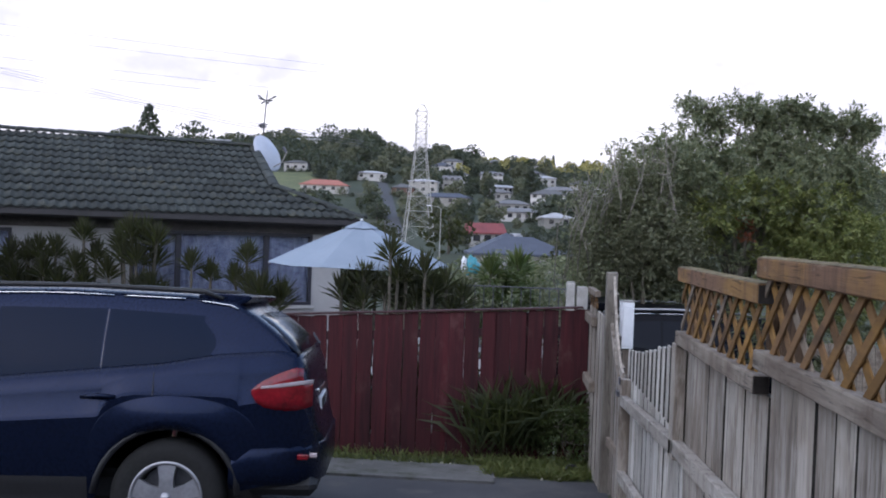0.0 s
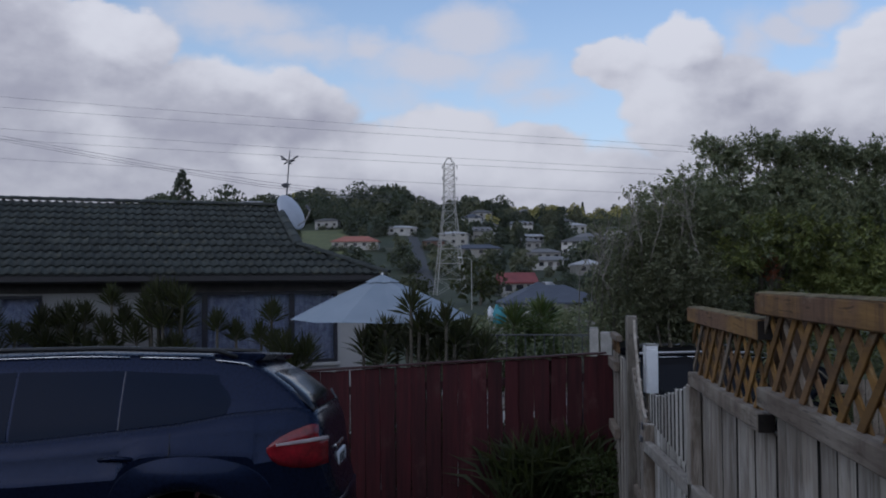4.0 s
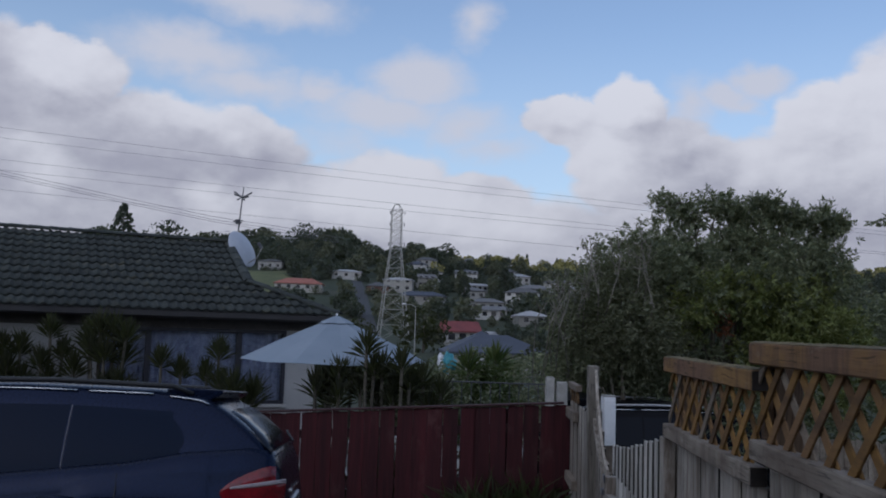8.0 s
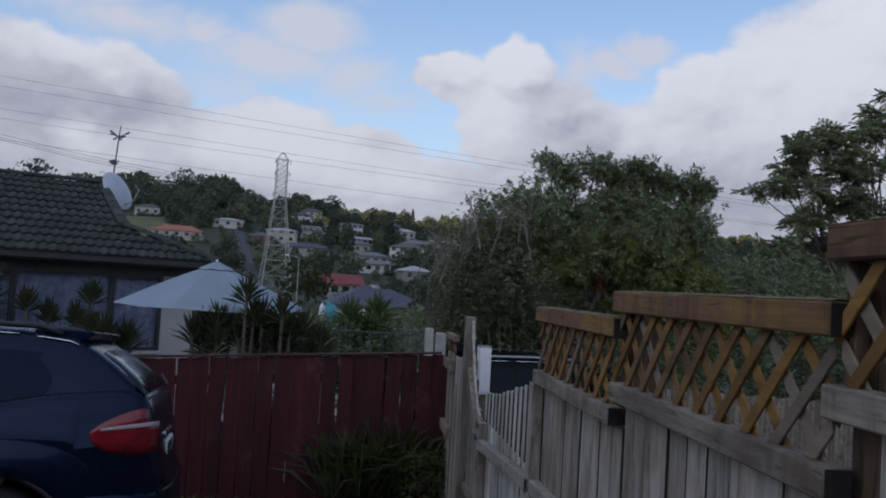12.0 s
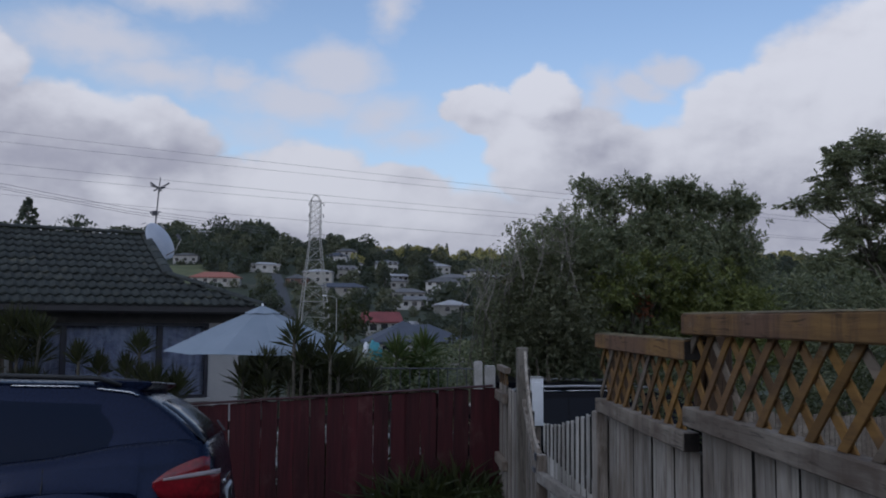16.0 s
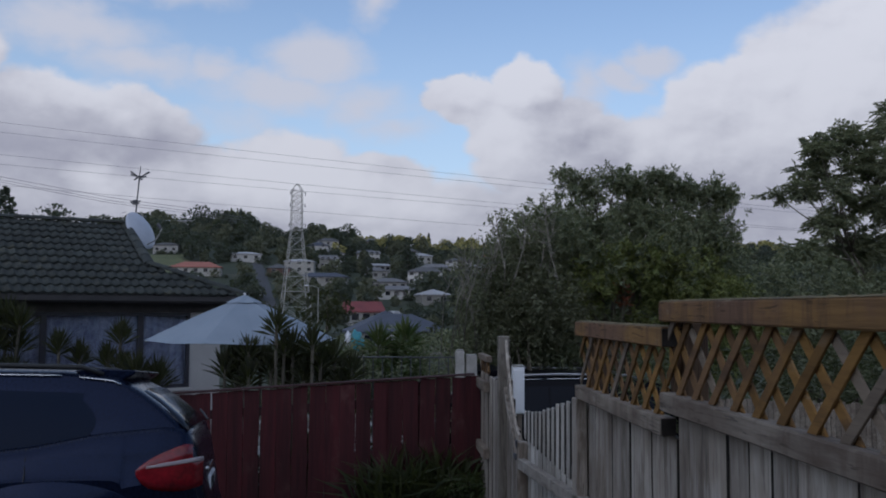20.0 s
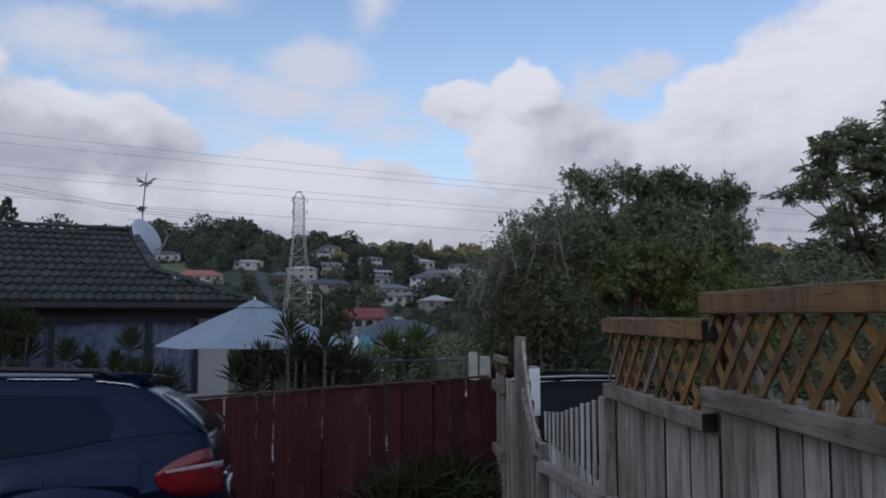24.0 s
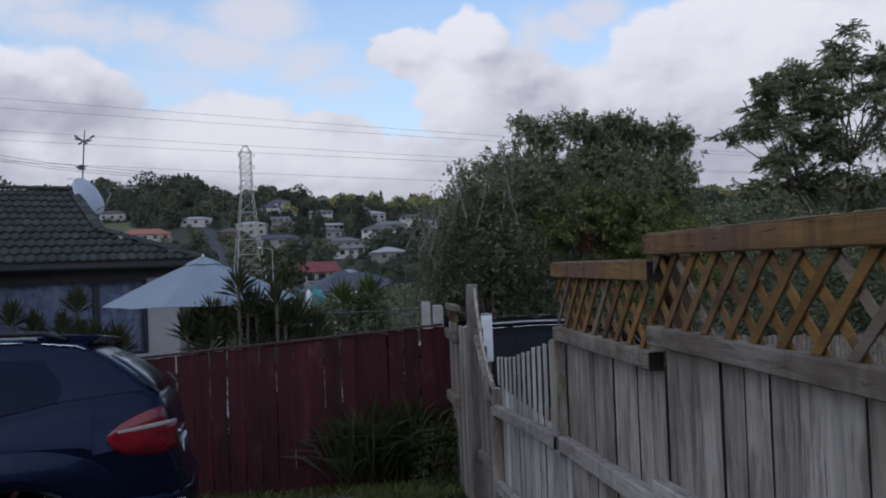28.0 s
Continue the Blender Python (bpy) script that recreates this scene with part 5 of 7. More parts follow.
    # wheels
    for w in wheels:
        for s in (1, -1):
            wheel = part("wheel", lathe([(0.235, -0.11), (0.30, -0.125), (0.355, -0.10), (0.37, -0.05), (0.37, 0.05), (0.355, 0.10), (0.30, 0.125), (0.235, 0.11), (0.235, -0.11)], 40, axis="y"), "rubber", car, "black road tyre on a silver alloy rim", True)
            wheel.location = (w, -s * 0.81, 0.37)
            bm = lathe([(0.238, -0.10), (0.236, -0.122), (0.215, -0.118), (0.205, -0.06), (0.2, 0.09)], 40, axis="y")
            if s < 0:
                bmesh.ops.rotate(bm, verts=bm.verts[:], matrix=Matrix.Rotation(math.pi, 3, "Z"))
            part("rim", bm, "alloy", wheel, smooth=True)
            for k in range(5):
                q = 2 * math.pi * k / 5 + 0.32
                bm = bmesh.new()
                row = []
                for rr, wid, yy in ((0.02, 0.05, -0.105), (0.12, 0.044, -0.112), (0.224, 0.064, -0.108)):
                    c, d = Vector((math.cos(q), 0, math.sin(q))), Vector((-math.sin(q), 0, math.cos(q)))
                    pts = [c * rr + d * e for e in (-wid, wid)]
                    row.append([bm.verts.new((p.x, s * yy, p.z)) for p in pts] + [bm.verts.new((p.x, s * (yy + 0.035), p.z)) for p in pts[::-1]])
                for a, b in zip(row, row[1:]):
                    for j in range(4):
                        bm.faces.new((a[j], a[(j + 1) % 4], b[(j + 1) % 4], b[j]))
                bmesh.ops.recalc_face_normals(bm, faces=bm.faces[:])
                part("spoke", bm, "alloy", wheel)
            bm = lathe([(0.001, -0.126), (0.03, -0.125), (0.036, -0.10), (0.036, -0.06)], 20, axis="y")
            if s < 0:
                bmesh.ops.rotate(bm, verts=bm.verts[:], matrix=Matrix.Rotation(math.pi, 3, "Z"))
            part("hub_cap", bm, "alloy", wheel, smooth=True)
            bm = lathe([(0.02, -0.02), (0.19, -0.02), (0.19, 0.02), (0.02, 0.02)], 24, axis="y")
            part("brake_disc", bm, "dark_steel", wheel)
    part("underside", block((-4.5, -0.7, 0.28), (-0.4, 0.7, 0.5), 0.05), "black_plastic", car)
    return car


SUV_AT = pose(-1.262, 6.34, ground_z(0, 6.34) + 0.03, 0, 0, 7.5) @ pose(0, 0, 0, -4.8, 0, 0)
car_thing(SUV_AT, "dark blue estate car with red tail lamps parked across the driveway")
# bright alloy roof rails here stand in for highlights along the black roof
car_thing(pose(0.62, 11.86, ground_z(2, 11.86), 0, 0, 180), "black car parked beyond the paling fence", paint="black_paint", tall=0.95, trim="alloy")

# unseen plain wall added behind: closes the place, dims the yard, darkens car reflections
tagged(part("wall_south", block((-16, -5.6, -0.5), (12, -5.3, 3.7), 0.02), "unseen_wall"), "unseen plain brown wall added behind to dim the yard", "wall", kind="structure")

# ---- plants near by ----


def cloud_points(lobes, n, skin=0.35, squash=0.92):
    """Points near the outer skin of a heap of balls."""
    lobes = np.array(lobes, float)
    weight = lobes[:, 3] ** 1.55
    pick = rng.choice(len(lobes), n * 2, p=weight / weight.sum())
    d = rng.normal(size=(n * 2, 3))
    d /= np.linalg.norm(d, axis=1, keepdims=True)
    rad = lobes[pick, 3] * (1 - skin * rng.random(n * 2) ** 1.6)
    p = lobes[pick, :3] + d * rad[:, None] * np.array([1, 1, squash])
    deep = np.zeros(len(p))
    for x, y, z, r in lobes:
        deep = np.maximum(deep, 1 - np.linalg.norm(p - (x, y, z), axis=1) / r)
    keep = deep < skin + 0.12
    return p[keep][:n], d[keep][:n]


def limbs(name, base, targets, r0, material, parent, seed=1):
    """A trunk that forks into limbs, and these into branches that end at the targets."""
    r = random.Random(seed)
    bm = bmesh.new()
    base = Vector(base)
    ends = [Vector(t) for t in targets]
    mid = sum(ends, Vector()) / len(ends)
    fork = base.lerp(mid, 0.42)
    tube([base, base.lerp(fork, 0.5) + Vector((0.05, 0.03, 0)), fork], [r0, r0 * 0.85, r0 * 0.7], 8, bm)
    hubs = [fork.lerp(ends[k], 0.5) for k in range(0, len(ends), max(1, len(ends) // 5))]
    for h in hubs:
        tube([fork, fork.lerp(h, 0.5) + Vector((r.uniform(-0.1, 0.1), 0, 0.08)), h], [r0 * 0.6, r0 * 0.5, r0 * 0.38], 7, bm)
    for t in ends:
        h = min(hubs, key=lambda q: (q - t).length)
        pts = []
        for k in range(5):
            p = h.lerp(t, k / 4)
            p += Vector((r.uniform(-1, 1), r.uniform(-1, 1), r.uniform(-0.3, 0.6))) * 0.05 * math.sin(math.pi * k / 4) * ((t - h).length + 0.4)
            pts.append(p)
        tube(pts, [r0 * 0.34 * (1 - 0.85 * k / 4) + 0.003 for k in range(5)], 6, bm)
        for _ in range(4):
            k = r.randint(1, 4)
            q = pts[k] + Vector((r.uniform(-1, 1), r.uniform(-1, 1), r.uniform(-0.1, 0.9))) * 0.3
            tube([pts[k], (pts[k] + q) / 2 + Vector((0, 0, 0.03)), q], [r0 * 0.1 + 0.003, r0 * 0.06 + 0.002, 0.002], 5, bm)
    return part(name, bm, material, parent, smooth=True)


def tips(lobes, count, per, radius, skin=0.5, squash=0.92, flat=0.0):
    """Shoots in bunches round the branch ends of a heap of balls: their feet and ways."""
    p, d = cloud_points(lobes, count, skin, squash)
    n = len(p) * per
    c = np.repeat(p, per, 0) + rng.normal(size=(n, 3)) * radius * np.array([1, 1, 0.8 - 0.5 * flat])
    way = np.repeat(d, per, 0) * 0.7 + rng.normal(size=(n, 3)) * 0.4 + np.array([0, 0, 0.55 * (1 - flat)])
    way[:, 2] *= 1 - 0.75 * flat
    return c, way / np.linalg.norm(way, axis=1, keepdims=True)


def rosettes(name, feet, ways, n, length, width, material, parent, stem=0.075):
    """Leaves set round short shoots."""
    c, a = np.repeat(feet, n, 0), np.repeat(ways, n, 0)
    around = rng.normal(size=c.shape)
    around -= a * (a * around).sum(1, keepdims=True)
    around /= np.linalg.norm(around, axis=1, keepdims=True)
    t = np.tile(np.linspace(0, 1, n), len(feet))[:, None]
    lean = 1.45 - 1.15 * t + rng.normal(size=t.shape) * 0.15
    return leaves(name, c + a * t * stem, a * np.cos(lean) + around * np.sin(lean), length, width, material, parent, fold=0.2, droop=0.15)


def fronds(name, feet, ways, pairs, span, length, width, material, parent):
    """Feathery sprays: leaflets in pairs along drooping ribs."""
    n = 2 * pairs
    c, a = np.repeat(feet, n, 0), np.repeat(ways, n, 0)
    side = np.cross(a, np.array([0, 0, 1.0])) + 1e-4
    side /= np.linalg.norm(side, axis=1, keepdims=True)
    t = np.tile(np.repeat(np.linspace(0.08, 1, pairs), 2), len(feet))[:, None]
    hand = np.tile(np.array([1.0, -1.0]), pairs * len(feet))[:, None]
    at = c + a * t * span - np.array([0, 0, 1.0]) * t * t * span * 0.35
    out = side * hand * (1.05 - 0.5 * t) + a * (0.35 + 0.6 * t) + rng.normal(size=c.shape) * 0.16
    return leaves(name, at, out, length, width, material, parent, fold=0.12, droop=0.2)


def broad_tree(name, at, lobes, clusters, per, length, width, material, label, seed, flat=0.0, skin=0.4, r0=0.09, spread=0.055, squash=0.92, shoots=None, sprays=None, branch=0.16):
    z0 = ground_z(at[0], at[1])
    t = thing(name, pose(at[0], at[1], z0), label, "tree")
    loc = [(x - at[0], y - at[1], z - z0, r) for x, y, z, r in lobes]
    limbs("trunk", (0, 0, -0.1), [(x, y, z) for x, y, z, _ in loc], r0, "bark", t, seed)
    if shoots:
        c, way = tips(loc, clusters, per, branch, skin, squash)
        rosettes("crown", c, way, shoots, length, width, material, t)
        return t
    if sprays:
        c, way = tips(loc, clusters, per, branch, skin, squash, flat)
        fronds("crown", c, way, sprays, 0.2, length, width, material, t)
        return t
    p, d = cloud_points(loc, clusters, skin, squash)
    c = np.repeat(p, per, 0) + rng.normal(size=(len(p) * per, 3)) * spread
    out = np.repeat(d, per, 0) * 0.6 + rng.normal(size=(len(p) * per, 3)) * np.array([1, 1, 0.65 - flat * 0.5])
    out[:, 2] += 0.25 - flat * 0.2
    leaves("crown", c, out, length, width, material, t)
    return t


# crown: the outer bunches against the sky, then the mass below them
BUNCHES = [(2.79, 13.1, 3.61, 0.22), (3.02, 13.2, 3.49, 0.22), (3.31, 13.1, 3.49, 0.22), (3.5, 13.0, 3.63, 0.2), (3.77, 13.1, 3.55, 0.22), (4.01, 13.2, 3.43, 0.24), (4.26, 13.1, 3.67, 0.2), (4.47, 13.1, 3.53, 0.22),
         (4.78, 13.1, 3.43, 0.22), (5.07, 13.0, 3.47, 0.2), (5.24, 13.0, 3.29, 0.2), (5.14, 13.1, 2.97, 0.24), (5.14, 13.0, 2.67, 0.28), (2.52, 13.1, 2.82, 0.26)]
MASS = [(2.94, 13.2, 2.9, 0.5), (3.61, 13.3, 2.86, 0.56), (4.28, 13.2, 2.94, 0.56), (4.86, 13.2, 2.8, 0.5), (4.95, 12.9, 2.5, 0.62), (2.3, 12.9, 2.5, 0.7), (2.95, 12.7, 2.45, 0.7), (4.25, 12.8, 2.45, 0.72),
         (2.0, 13.0, 1.5, 0.8), (3.9, 13.6, 2.4, 0.95), (3.0, 13.7, 2.2, 0.9), (2.7, 12.9, 1.25, 0.75), (1.8, 13.2, 0.5, 0.7), (3.1, 13.7, 0.2, 0.9)]
UNDER = [(4.75, 12.6, 1.9, 0.62), (4.35, 12.45, 1.95, 0.5), (3.95, 12.4, 2.15, 0.42), (4.6, 12.6, 1.15, 0.75), (5.2, 12.6, 1.5, 0.6), (4.2, 12.5, 1.45, 0.5), (2.95, 12.35, 1.95, 0.34), (3.3, 12.4, 2.3, 0.3)]
wide_tree = broad_tree("broadleaf_tree", (3.7, 13.2), [(x, y, z, r * 0.5) for x, y, z, r in BUNCHES] + MASS, 1080, 7, 0.088, 0.024, "leaf_a", "broadleaf tree, dark green above and yellow-green below, behind the trellis", 3, skin=0.5, shoots=11, branch=0.115)


def lower_crown(tree, at):
    """Yellow-green lower boughs, bare leaning stems and one rusty dead sprig."""
    z0 = ground_z(*at)
    loc = [(x - at[0], y - at[1], z - z0, r) for x, y, z, r in UNDER]
    ends = [(x - at[0], y - at[1], z + 0.05 - z0, r * 0.85) for x, y, z, r in BUNCHES]
    c, way = tips(ends, 130, 6, 0.07, 0.9)
    rosettes("upper_crown", c, way, 11, 0.092, 0.023, "leaf_a", tree)
    c, way = tips(loc, 330, 7, 0.1, 0.55)
    rosettes("lower_crown", c, way, 10, 0.088, 0.026, "leaf_g", tree)
    for x0, x1, x2, y, top, r in ((3.45, 3.3, 2.95, 12.75, 2.5, 0.035), (3.52, 3.5, 3.35, 12.7, 2.7, 0.042), (3.6, 3.66, 3.75, 12.7, 2.75, 0.045), (3.66, 3.82, 4.1, 12.75, 2.5, 0.036), (3.4, 3.12, 2.7, 12.8, 2.1, 0.026), (3.7, 3.95, 4.45, 12.8, 2.25, 0.026)):
        pts = [(px - 0.12 - at[0], y - at[1] + dy, h - z0) for px, dy, h in ((x0, 0.2, z0), (x0, 0.0, 1.3), (x1 * 0.7 + x0 * 0.3, 0.05, 1.6), (x1, -0.03, 1.9), (x2, 0.0, top))]
        part("stem", tube(pts, [r * 1.2, r, r * 0.85, r * 0.7, r * 0.4], 7), "bark", tree, smooth=True)
    c, way = tips([(3.42 - at[0], 12.4 - at[1], 1.9 - z0, 0.08), (3.46 - at[0], 12.4 - at[1], 1.76 - z0, 0.07)], 9, 3, 0.03, 0.6)
    rosettes("dead_sprig", c, way, 6, 0.07, 0.022, "leaf_rust", tree)


lower_crown(wide_tree, (3.7, 13.2))
broad_tree("olive_grey_shrub", (1.95, 12.2), [(1.78, 12.3, 2.08, 0.48), (2.1, 12.3, 2.45, 0.42), (1.55, 12.3, 1.75, 0.55), (2.1, 12.1, 1.8, 0.6), (1.5, 12.5, 1.3, 0.55), (2.2, 12.5, 1.35, 0.6), (1.3, 13.1, 0.5, 0.5), (2.5, 12.3, 1.6, 0.5)],
           1300, 15, 0.08, 0.024, "leaf_b", "tall twiggy shrub with small olive-grey leaves", 5, skin=0.6, r0=0.04)
HIGH_PADS = [(8.5, 4.6, 0.38), (8.9, 5.05, 0.42), (9.3, 5.2, 0.38), (9.1, 4.55, 0.36), (9.6, 4.7, 0.42), (10.0, 5.1, 0.4), (10.4, 5.5, 0.42), (10.7, 5.95, 0.28),
         (10.78, 6.25, 0.14), (11.0, 5.6, 0.42), (11.5, 5.4, 0.46), (11.9, 5.55, 0.32), (12.3, 5.2, 0.42), (12.8, 5.35, 0.38), (13.3, 4.9, 0.5), (10.3, 4.6, 0.46),
         (11.0, 4.85, 0.5), (11.8, 4.7, 0.52), (12.6, 4.5, 0.52), (8.5, 4.95, 0.25), (8.75, 5.2, 0.25), (9.15, 5.38, 0.28), (9.55, 5.48, 0.25), (11.4, 5.65, 0.3),
         (12.05, 5.65, 0.28), (12.6, 5.42, 0.3)]
LOW_PADS = [(7.95, 4.05, 0.28), (8.25, 4.2, 0.34), (8.7, 4.1, 0.34), (9.9, 4.0, 0.46), (9.2, 3.8, 0.42), (8.6, 3.45, 0.42), (10.6, 3.9, 0.56), (11.4, 4.0, 0.56),
         (12.3, 3.9, 0.6), (13.1, 4.1, 0.6), (8.2, 2.9, 0.5), (9.2, 3.0, 0.56), (10.2, 3.1, 0.62), (11.2, 3.1, 0.66), (12.2, 3.0, 0.7), (13.1, 3.1, 0.7),
         (9.6, 2.3, 0.7), (10.9, 2.3, 0.75), (12.3, 2.2, 0.8)]
pr = random.Random(6)
broad_tree("feathery_tree", (10.6, 17.2), [(x + 0.3 * (x < 9.7), 17.0 + pr.uniform(-0.6, 0.5), z - 0.04, r * 0.72) for x, z, r in HIGH_PADS + LOW_PADS], 1000, 6, 0.10, 0.03, "leaf_c", "tall open-crowned tree with layered feathery foliage", 7, flat=0.6, skin=0.9, r0=0.065, squash=0.66, sprays=8, branch=0.075)
broad_tree("garden_bush", (7.6, 15.0), [(6.6, 14.6, 1.6, 0.9), (7.6, 15.0, 1.9, 0.95), (8.4, 14.8, 1.4, 1.0), (6.4, 14.4, 0.4, 0.9), (7.6, 14.4, 0.6, 1.0), (8.8, 14.6, 0.5, 1.0), (9.8, 14.6, 1.2, 1.0)],
           1500, 12, 0.12, 0.04, "leaf_c", "dark green garden bush between the two trees", 9)
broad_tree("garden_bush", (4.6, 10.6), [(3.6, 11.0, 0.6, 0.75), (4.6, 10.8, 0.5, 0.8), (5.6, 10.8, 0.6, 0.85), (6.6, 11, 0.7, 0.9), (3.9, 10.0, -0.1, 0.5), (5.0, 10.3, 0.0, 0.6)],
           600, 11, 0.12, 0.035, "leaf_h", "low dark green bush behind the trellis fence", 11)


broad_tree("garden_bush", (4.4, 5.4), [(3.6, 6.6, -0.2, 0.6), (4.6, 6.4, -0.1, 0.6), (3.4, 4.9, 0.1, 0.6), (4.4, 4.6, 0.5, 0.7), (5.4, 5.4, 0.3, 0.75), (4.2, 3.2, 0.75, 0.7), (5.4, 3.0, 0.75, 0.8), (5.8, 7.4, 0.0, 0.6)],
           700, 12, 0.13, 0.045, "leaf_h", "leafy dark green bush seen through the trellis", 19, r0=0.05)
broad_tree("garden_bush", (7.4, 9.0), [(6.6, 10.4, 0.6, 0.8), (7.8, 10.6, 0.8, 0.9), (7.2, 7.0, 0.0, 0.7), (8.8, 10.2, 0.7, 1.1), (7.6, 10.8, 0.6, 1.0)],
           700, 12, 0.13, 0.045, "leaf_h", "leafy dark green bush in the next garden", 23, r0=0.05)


def twigs():
    t = thing("bare_twigs", pose(1.7, 12.35, ground_z(1.7, 12.35)), "thin pale bare twigs with few leaves", "shrub")
    z0 = ground_z(1.7, 12.35)
    r = random.Random(8)
    tips = []
    for k in range(30):
        x = r.uniform(-0.75, 0.75)
        high = 2.35 + 0.62 * (x + 0.75) / 0.95 if x < 0.2 else 3.05
        top = Vector((x + r.uniform(-0.12, 0.05), r.uniform(-0.75, 0.1), high + r.uniform(-0.35, 0.28) - z0))
        bow = r.uniform(-0.5, 0.4)
        pts = [Vector((x * 0.2, 0.75, 0)), Vector((x * 0.8 + bow, 0.45, top.z * 0.55)), Vector((top.x + bow * 0.7, top.y, top.z * 0.8)), Vector((top.x + bow * 0.15, top.y, top.z * 0.92)), top]
        part("stem", tube(pts, [0.010, 0.009, 0.008, 0.007, 0.005], 5), "twig", t)
        tips.append(top)
        for _ in range(5):
            a = pts[r.randint(2, 3)].lerp(pts[4], r.uniform(0, 0.6))
            b = a + Vector((r.uniform(-0.22, 0.16), r.uniform(-0.15, 0.1), r.uniform(0.02, 0.2)))
            part("twig", tube([a, (a + b) / 2 + Vector((0, 0, -0.02)), b], [0.007, 0.006, 0.004], 5), "twig", t)
            tips.append(b)
    c = np.repeat(np.array([tuple(p) for p in tips]), 7, 0)
    c += rng.normal(size=c.shape) * np.array([0.03, 0.03, 0.05])
    leaves("foliage", c, rng.normal(size=c.shape), 0.07, 0.022, "leaf_b", t)


twigs()


def sword_plant(x, y, heads, material="leaf_d", length=0.42, width=0.045, count=46, label="", group="", name="cordyline", spread=1.4):
    """A cabbage-tree: thin stems, each with a head of stiff sword leaves. heads: dx, dy, height of the tip."""
    z0 = ground_z(x, y)
    t = thing(name, pose(x, y, z0), label or "dark spiky cordyline on thin pale stems", "plant", group)
    cs, ds = [], []
    for dx, dy, top in heads:
        h = top - z0 - length * 0.75
        part("stem", tube([(dx * 0.2, dy * 0.2, -0.05), (dx * 0.7, dy * 0.7, h * 0.5), (dx, dy, h)], [0.03, 0.024, 0.02], 7), "stem", t, smooth=True)
        for k in range(count):
            q = k * 2.39996
            e = 1.5 - spread * (k / count) ** 0.9 + rng.uniform(-0.12, 0.12)
            ds.append((math.cos(q) * math.cos(e), math.sin(q) * math.cos(e), math.sin(e)))
            cs.append((dx + 0.015 * math.cos(q), dy + 0.015 * math.sin(q), h - 0.16 * k / count))
    leaves("head_of_leaves", np.array(cs), np.array(ds), length, width, material, t, fold=0.3, droop=0.12, jitter=0.2)
    return t


ROW = "cordylines by the house"
for x, y, size, heads in (
    (-7.74, 11.7, 0.32, [(0, 0, 1.37), (0.28, 0.1, 1.18), (-0.28, 0, 1.27), (0.1, -0.1, 0.99)]),
    (-7.3, 12.4, 0.34, [(-0.13, 0, 1.38), (0.1, 0.1, 1.40), (-0.3, 0.1, 1.12), (0.0, -0.1, 1.08), (0.2, -0.1, 0.9)]),
    (-6.85, 12.4, 0.34, [(-0.13, 0, 1.46), (0.13, 0.0, 1.47), (0.0, -0.1, 1.18), (0.23, -0.1, 1.0), (-0.2, 0.1, 1.02)]),
    (-6.25, 12.4, 0.30, [(-0.04, 0, 1.72), (0.11, 0.1, 1.40), (-0.11, -0.1, 1.26), (0.02, -0.1, 1.02)]),
    (-5.55, 12.5, 0.36, [(-0.25, 0.1, 1.66), (-0.05, 0, 1.80), (0.16, 0.05, 1.76), (0.37, -0.05, 1.70), (-0.12, -0.1, 1.48), (0.1, -0.15, 1.42), (-0.36, -0.1, 1.2), (0.3, 0.1, 1.4)]),
    (-5.2, 12.3, 0.34, [(0, 0, 1.0), (-0.22, 0.1, 0.95), (0.2, 0.0, 0.85)]),
    (-4.62, 12.4, 0.28, [(0, 0, 1.33)]),
    (-4.36, 12.5, 0.30, [(0, 0, 1.19)]),
    (-3.78, 12.4, 0.30, [(0, 0, 1.48), (-0.2, 0.1, 1.15), (0.06, -0.1, 1.05)]),
    (-3.35, 12.1, 0.40, [(-0.12, 0, 1.02), (0.16, 0.05, 0.96), (0.02, -0.1, 0.82), (-0.28, -0.1, 0.76)]),
):
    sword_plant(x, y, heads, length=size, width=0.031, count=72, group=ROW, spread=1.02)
HEDGE = "cordylines behind the red fence"
for x, y, heads in (
    (-1.93, 10.2, [(0, 0, 1.18), (0.12, 0.1, 1.05)]),
    (-1.66, 10.2, [(0, 0, 1.34), (-0.12, 0.05, 1.27), (0.14, 0.1, 1.27), (0.02, -0.1, 1.08)]),
    (-1.34, 10.1, [(0.01, 0, 1.68), (0.1, 0.05, 1.40), (-0.06, 0.1, 1.18)]),
    (-1.12, 10.2, [(-0.03, 0, 1.40), (0.12, 0.1, 1.22), (-0.1, 0.1, 1.1)]),
    (-0.92, 10.1, [(0.01, 0, 1.48), (0.1, 0.1, 1.25), (-0.1, 0.1, 1.08)]),
    (-0.62, 10.3, [(-0.05, 0, 1.30), (0.16, 0, 1.14), (0.05, -0.1, 1.0), (-0.2, 0.1, 1.12)]),
):
    sword_plant(x, y, heads, length=0.28, width=0.032, count=52, group=HEDGE, spread=1.15)
for x, y, heads in ((-0.15, 11.6, [(0, 0, 1.45), (0.2, 0.1, 1.2)]), (0.22, 11.8, [(0, 0, 1.52), (-0.1, 0.2, 1.15)]),):
    sword_plant(x, y, heads, "leaf_y", 0.34, 0.04, 60, "yellow-green yucca with stiff radiating leaves", name="yucca")
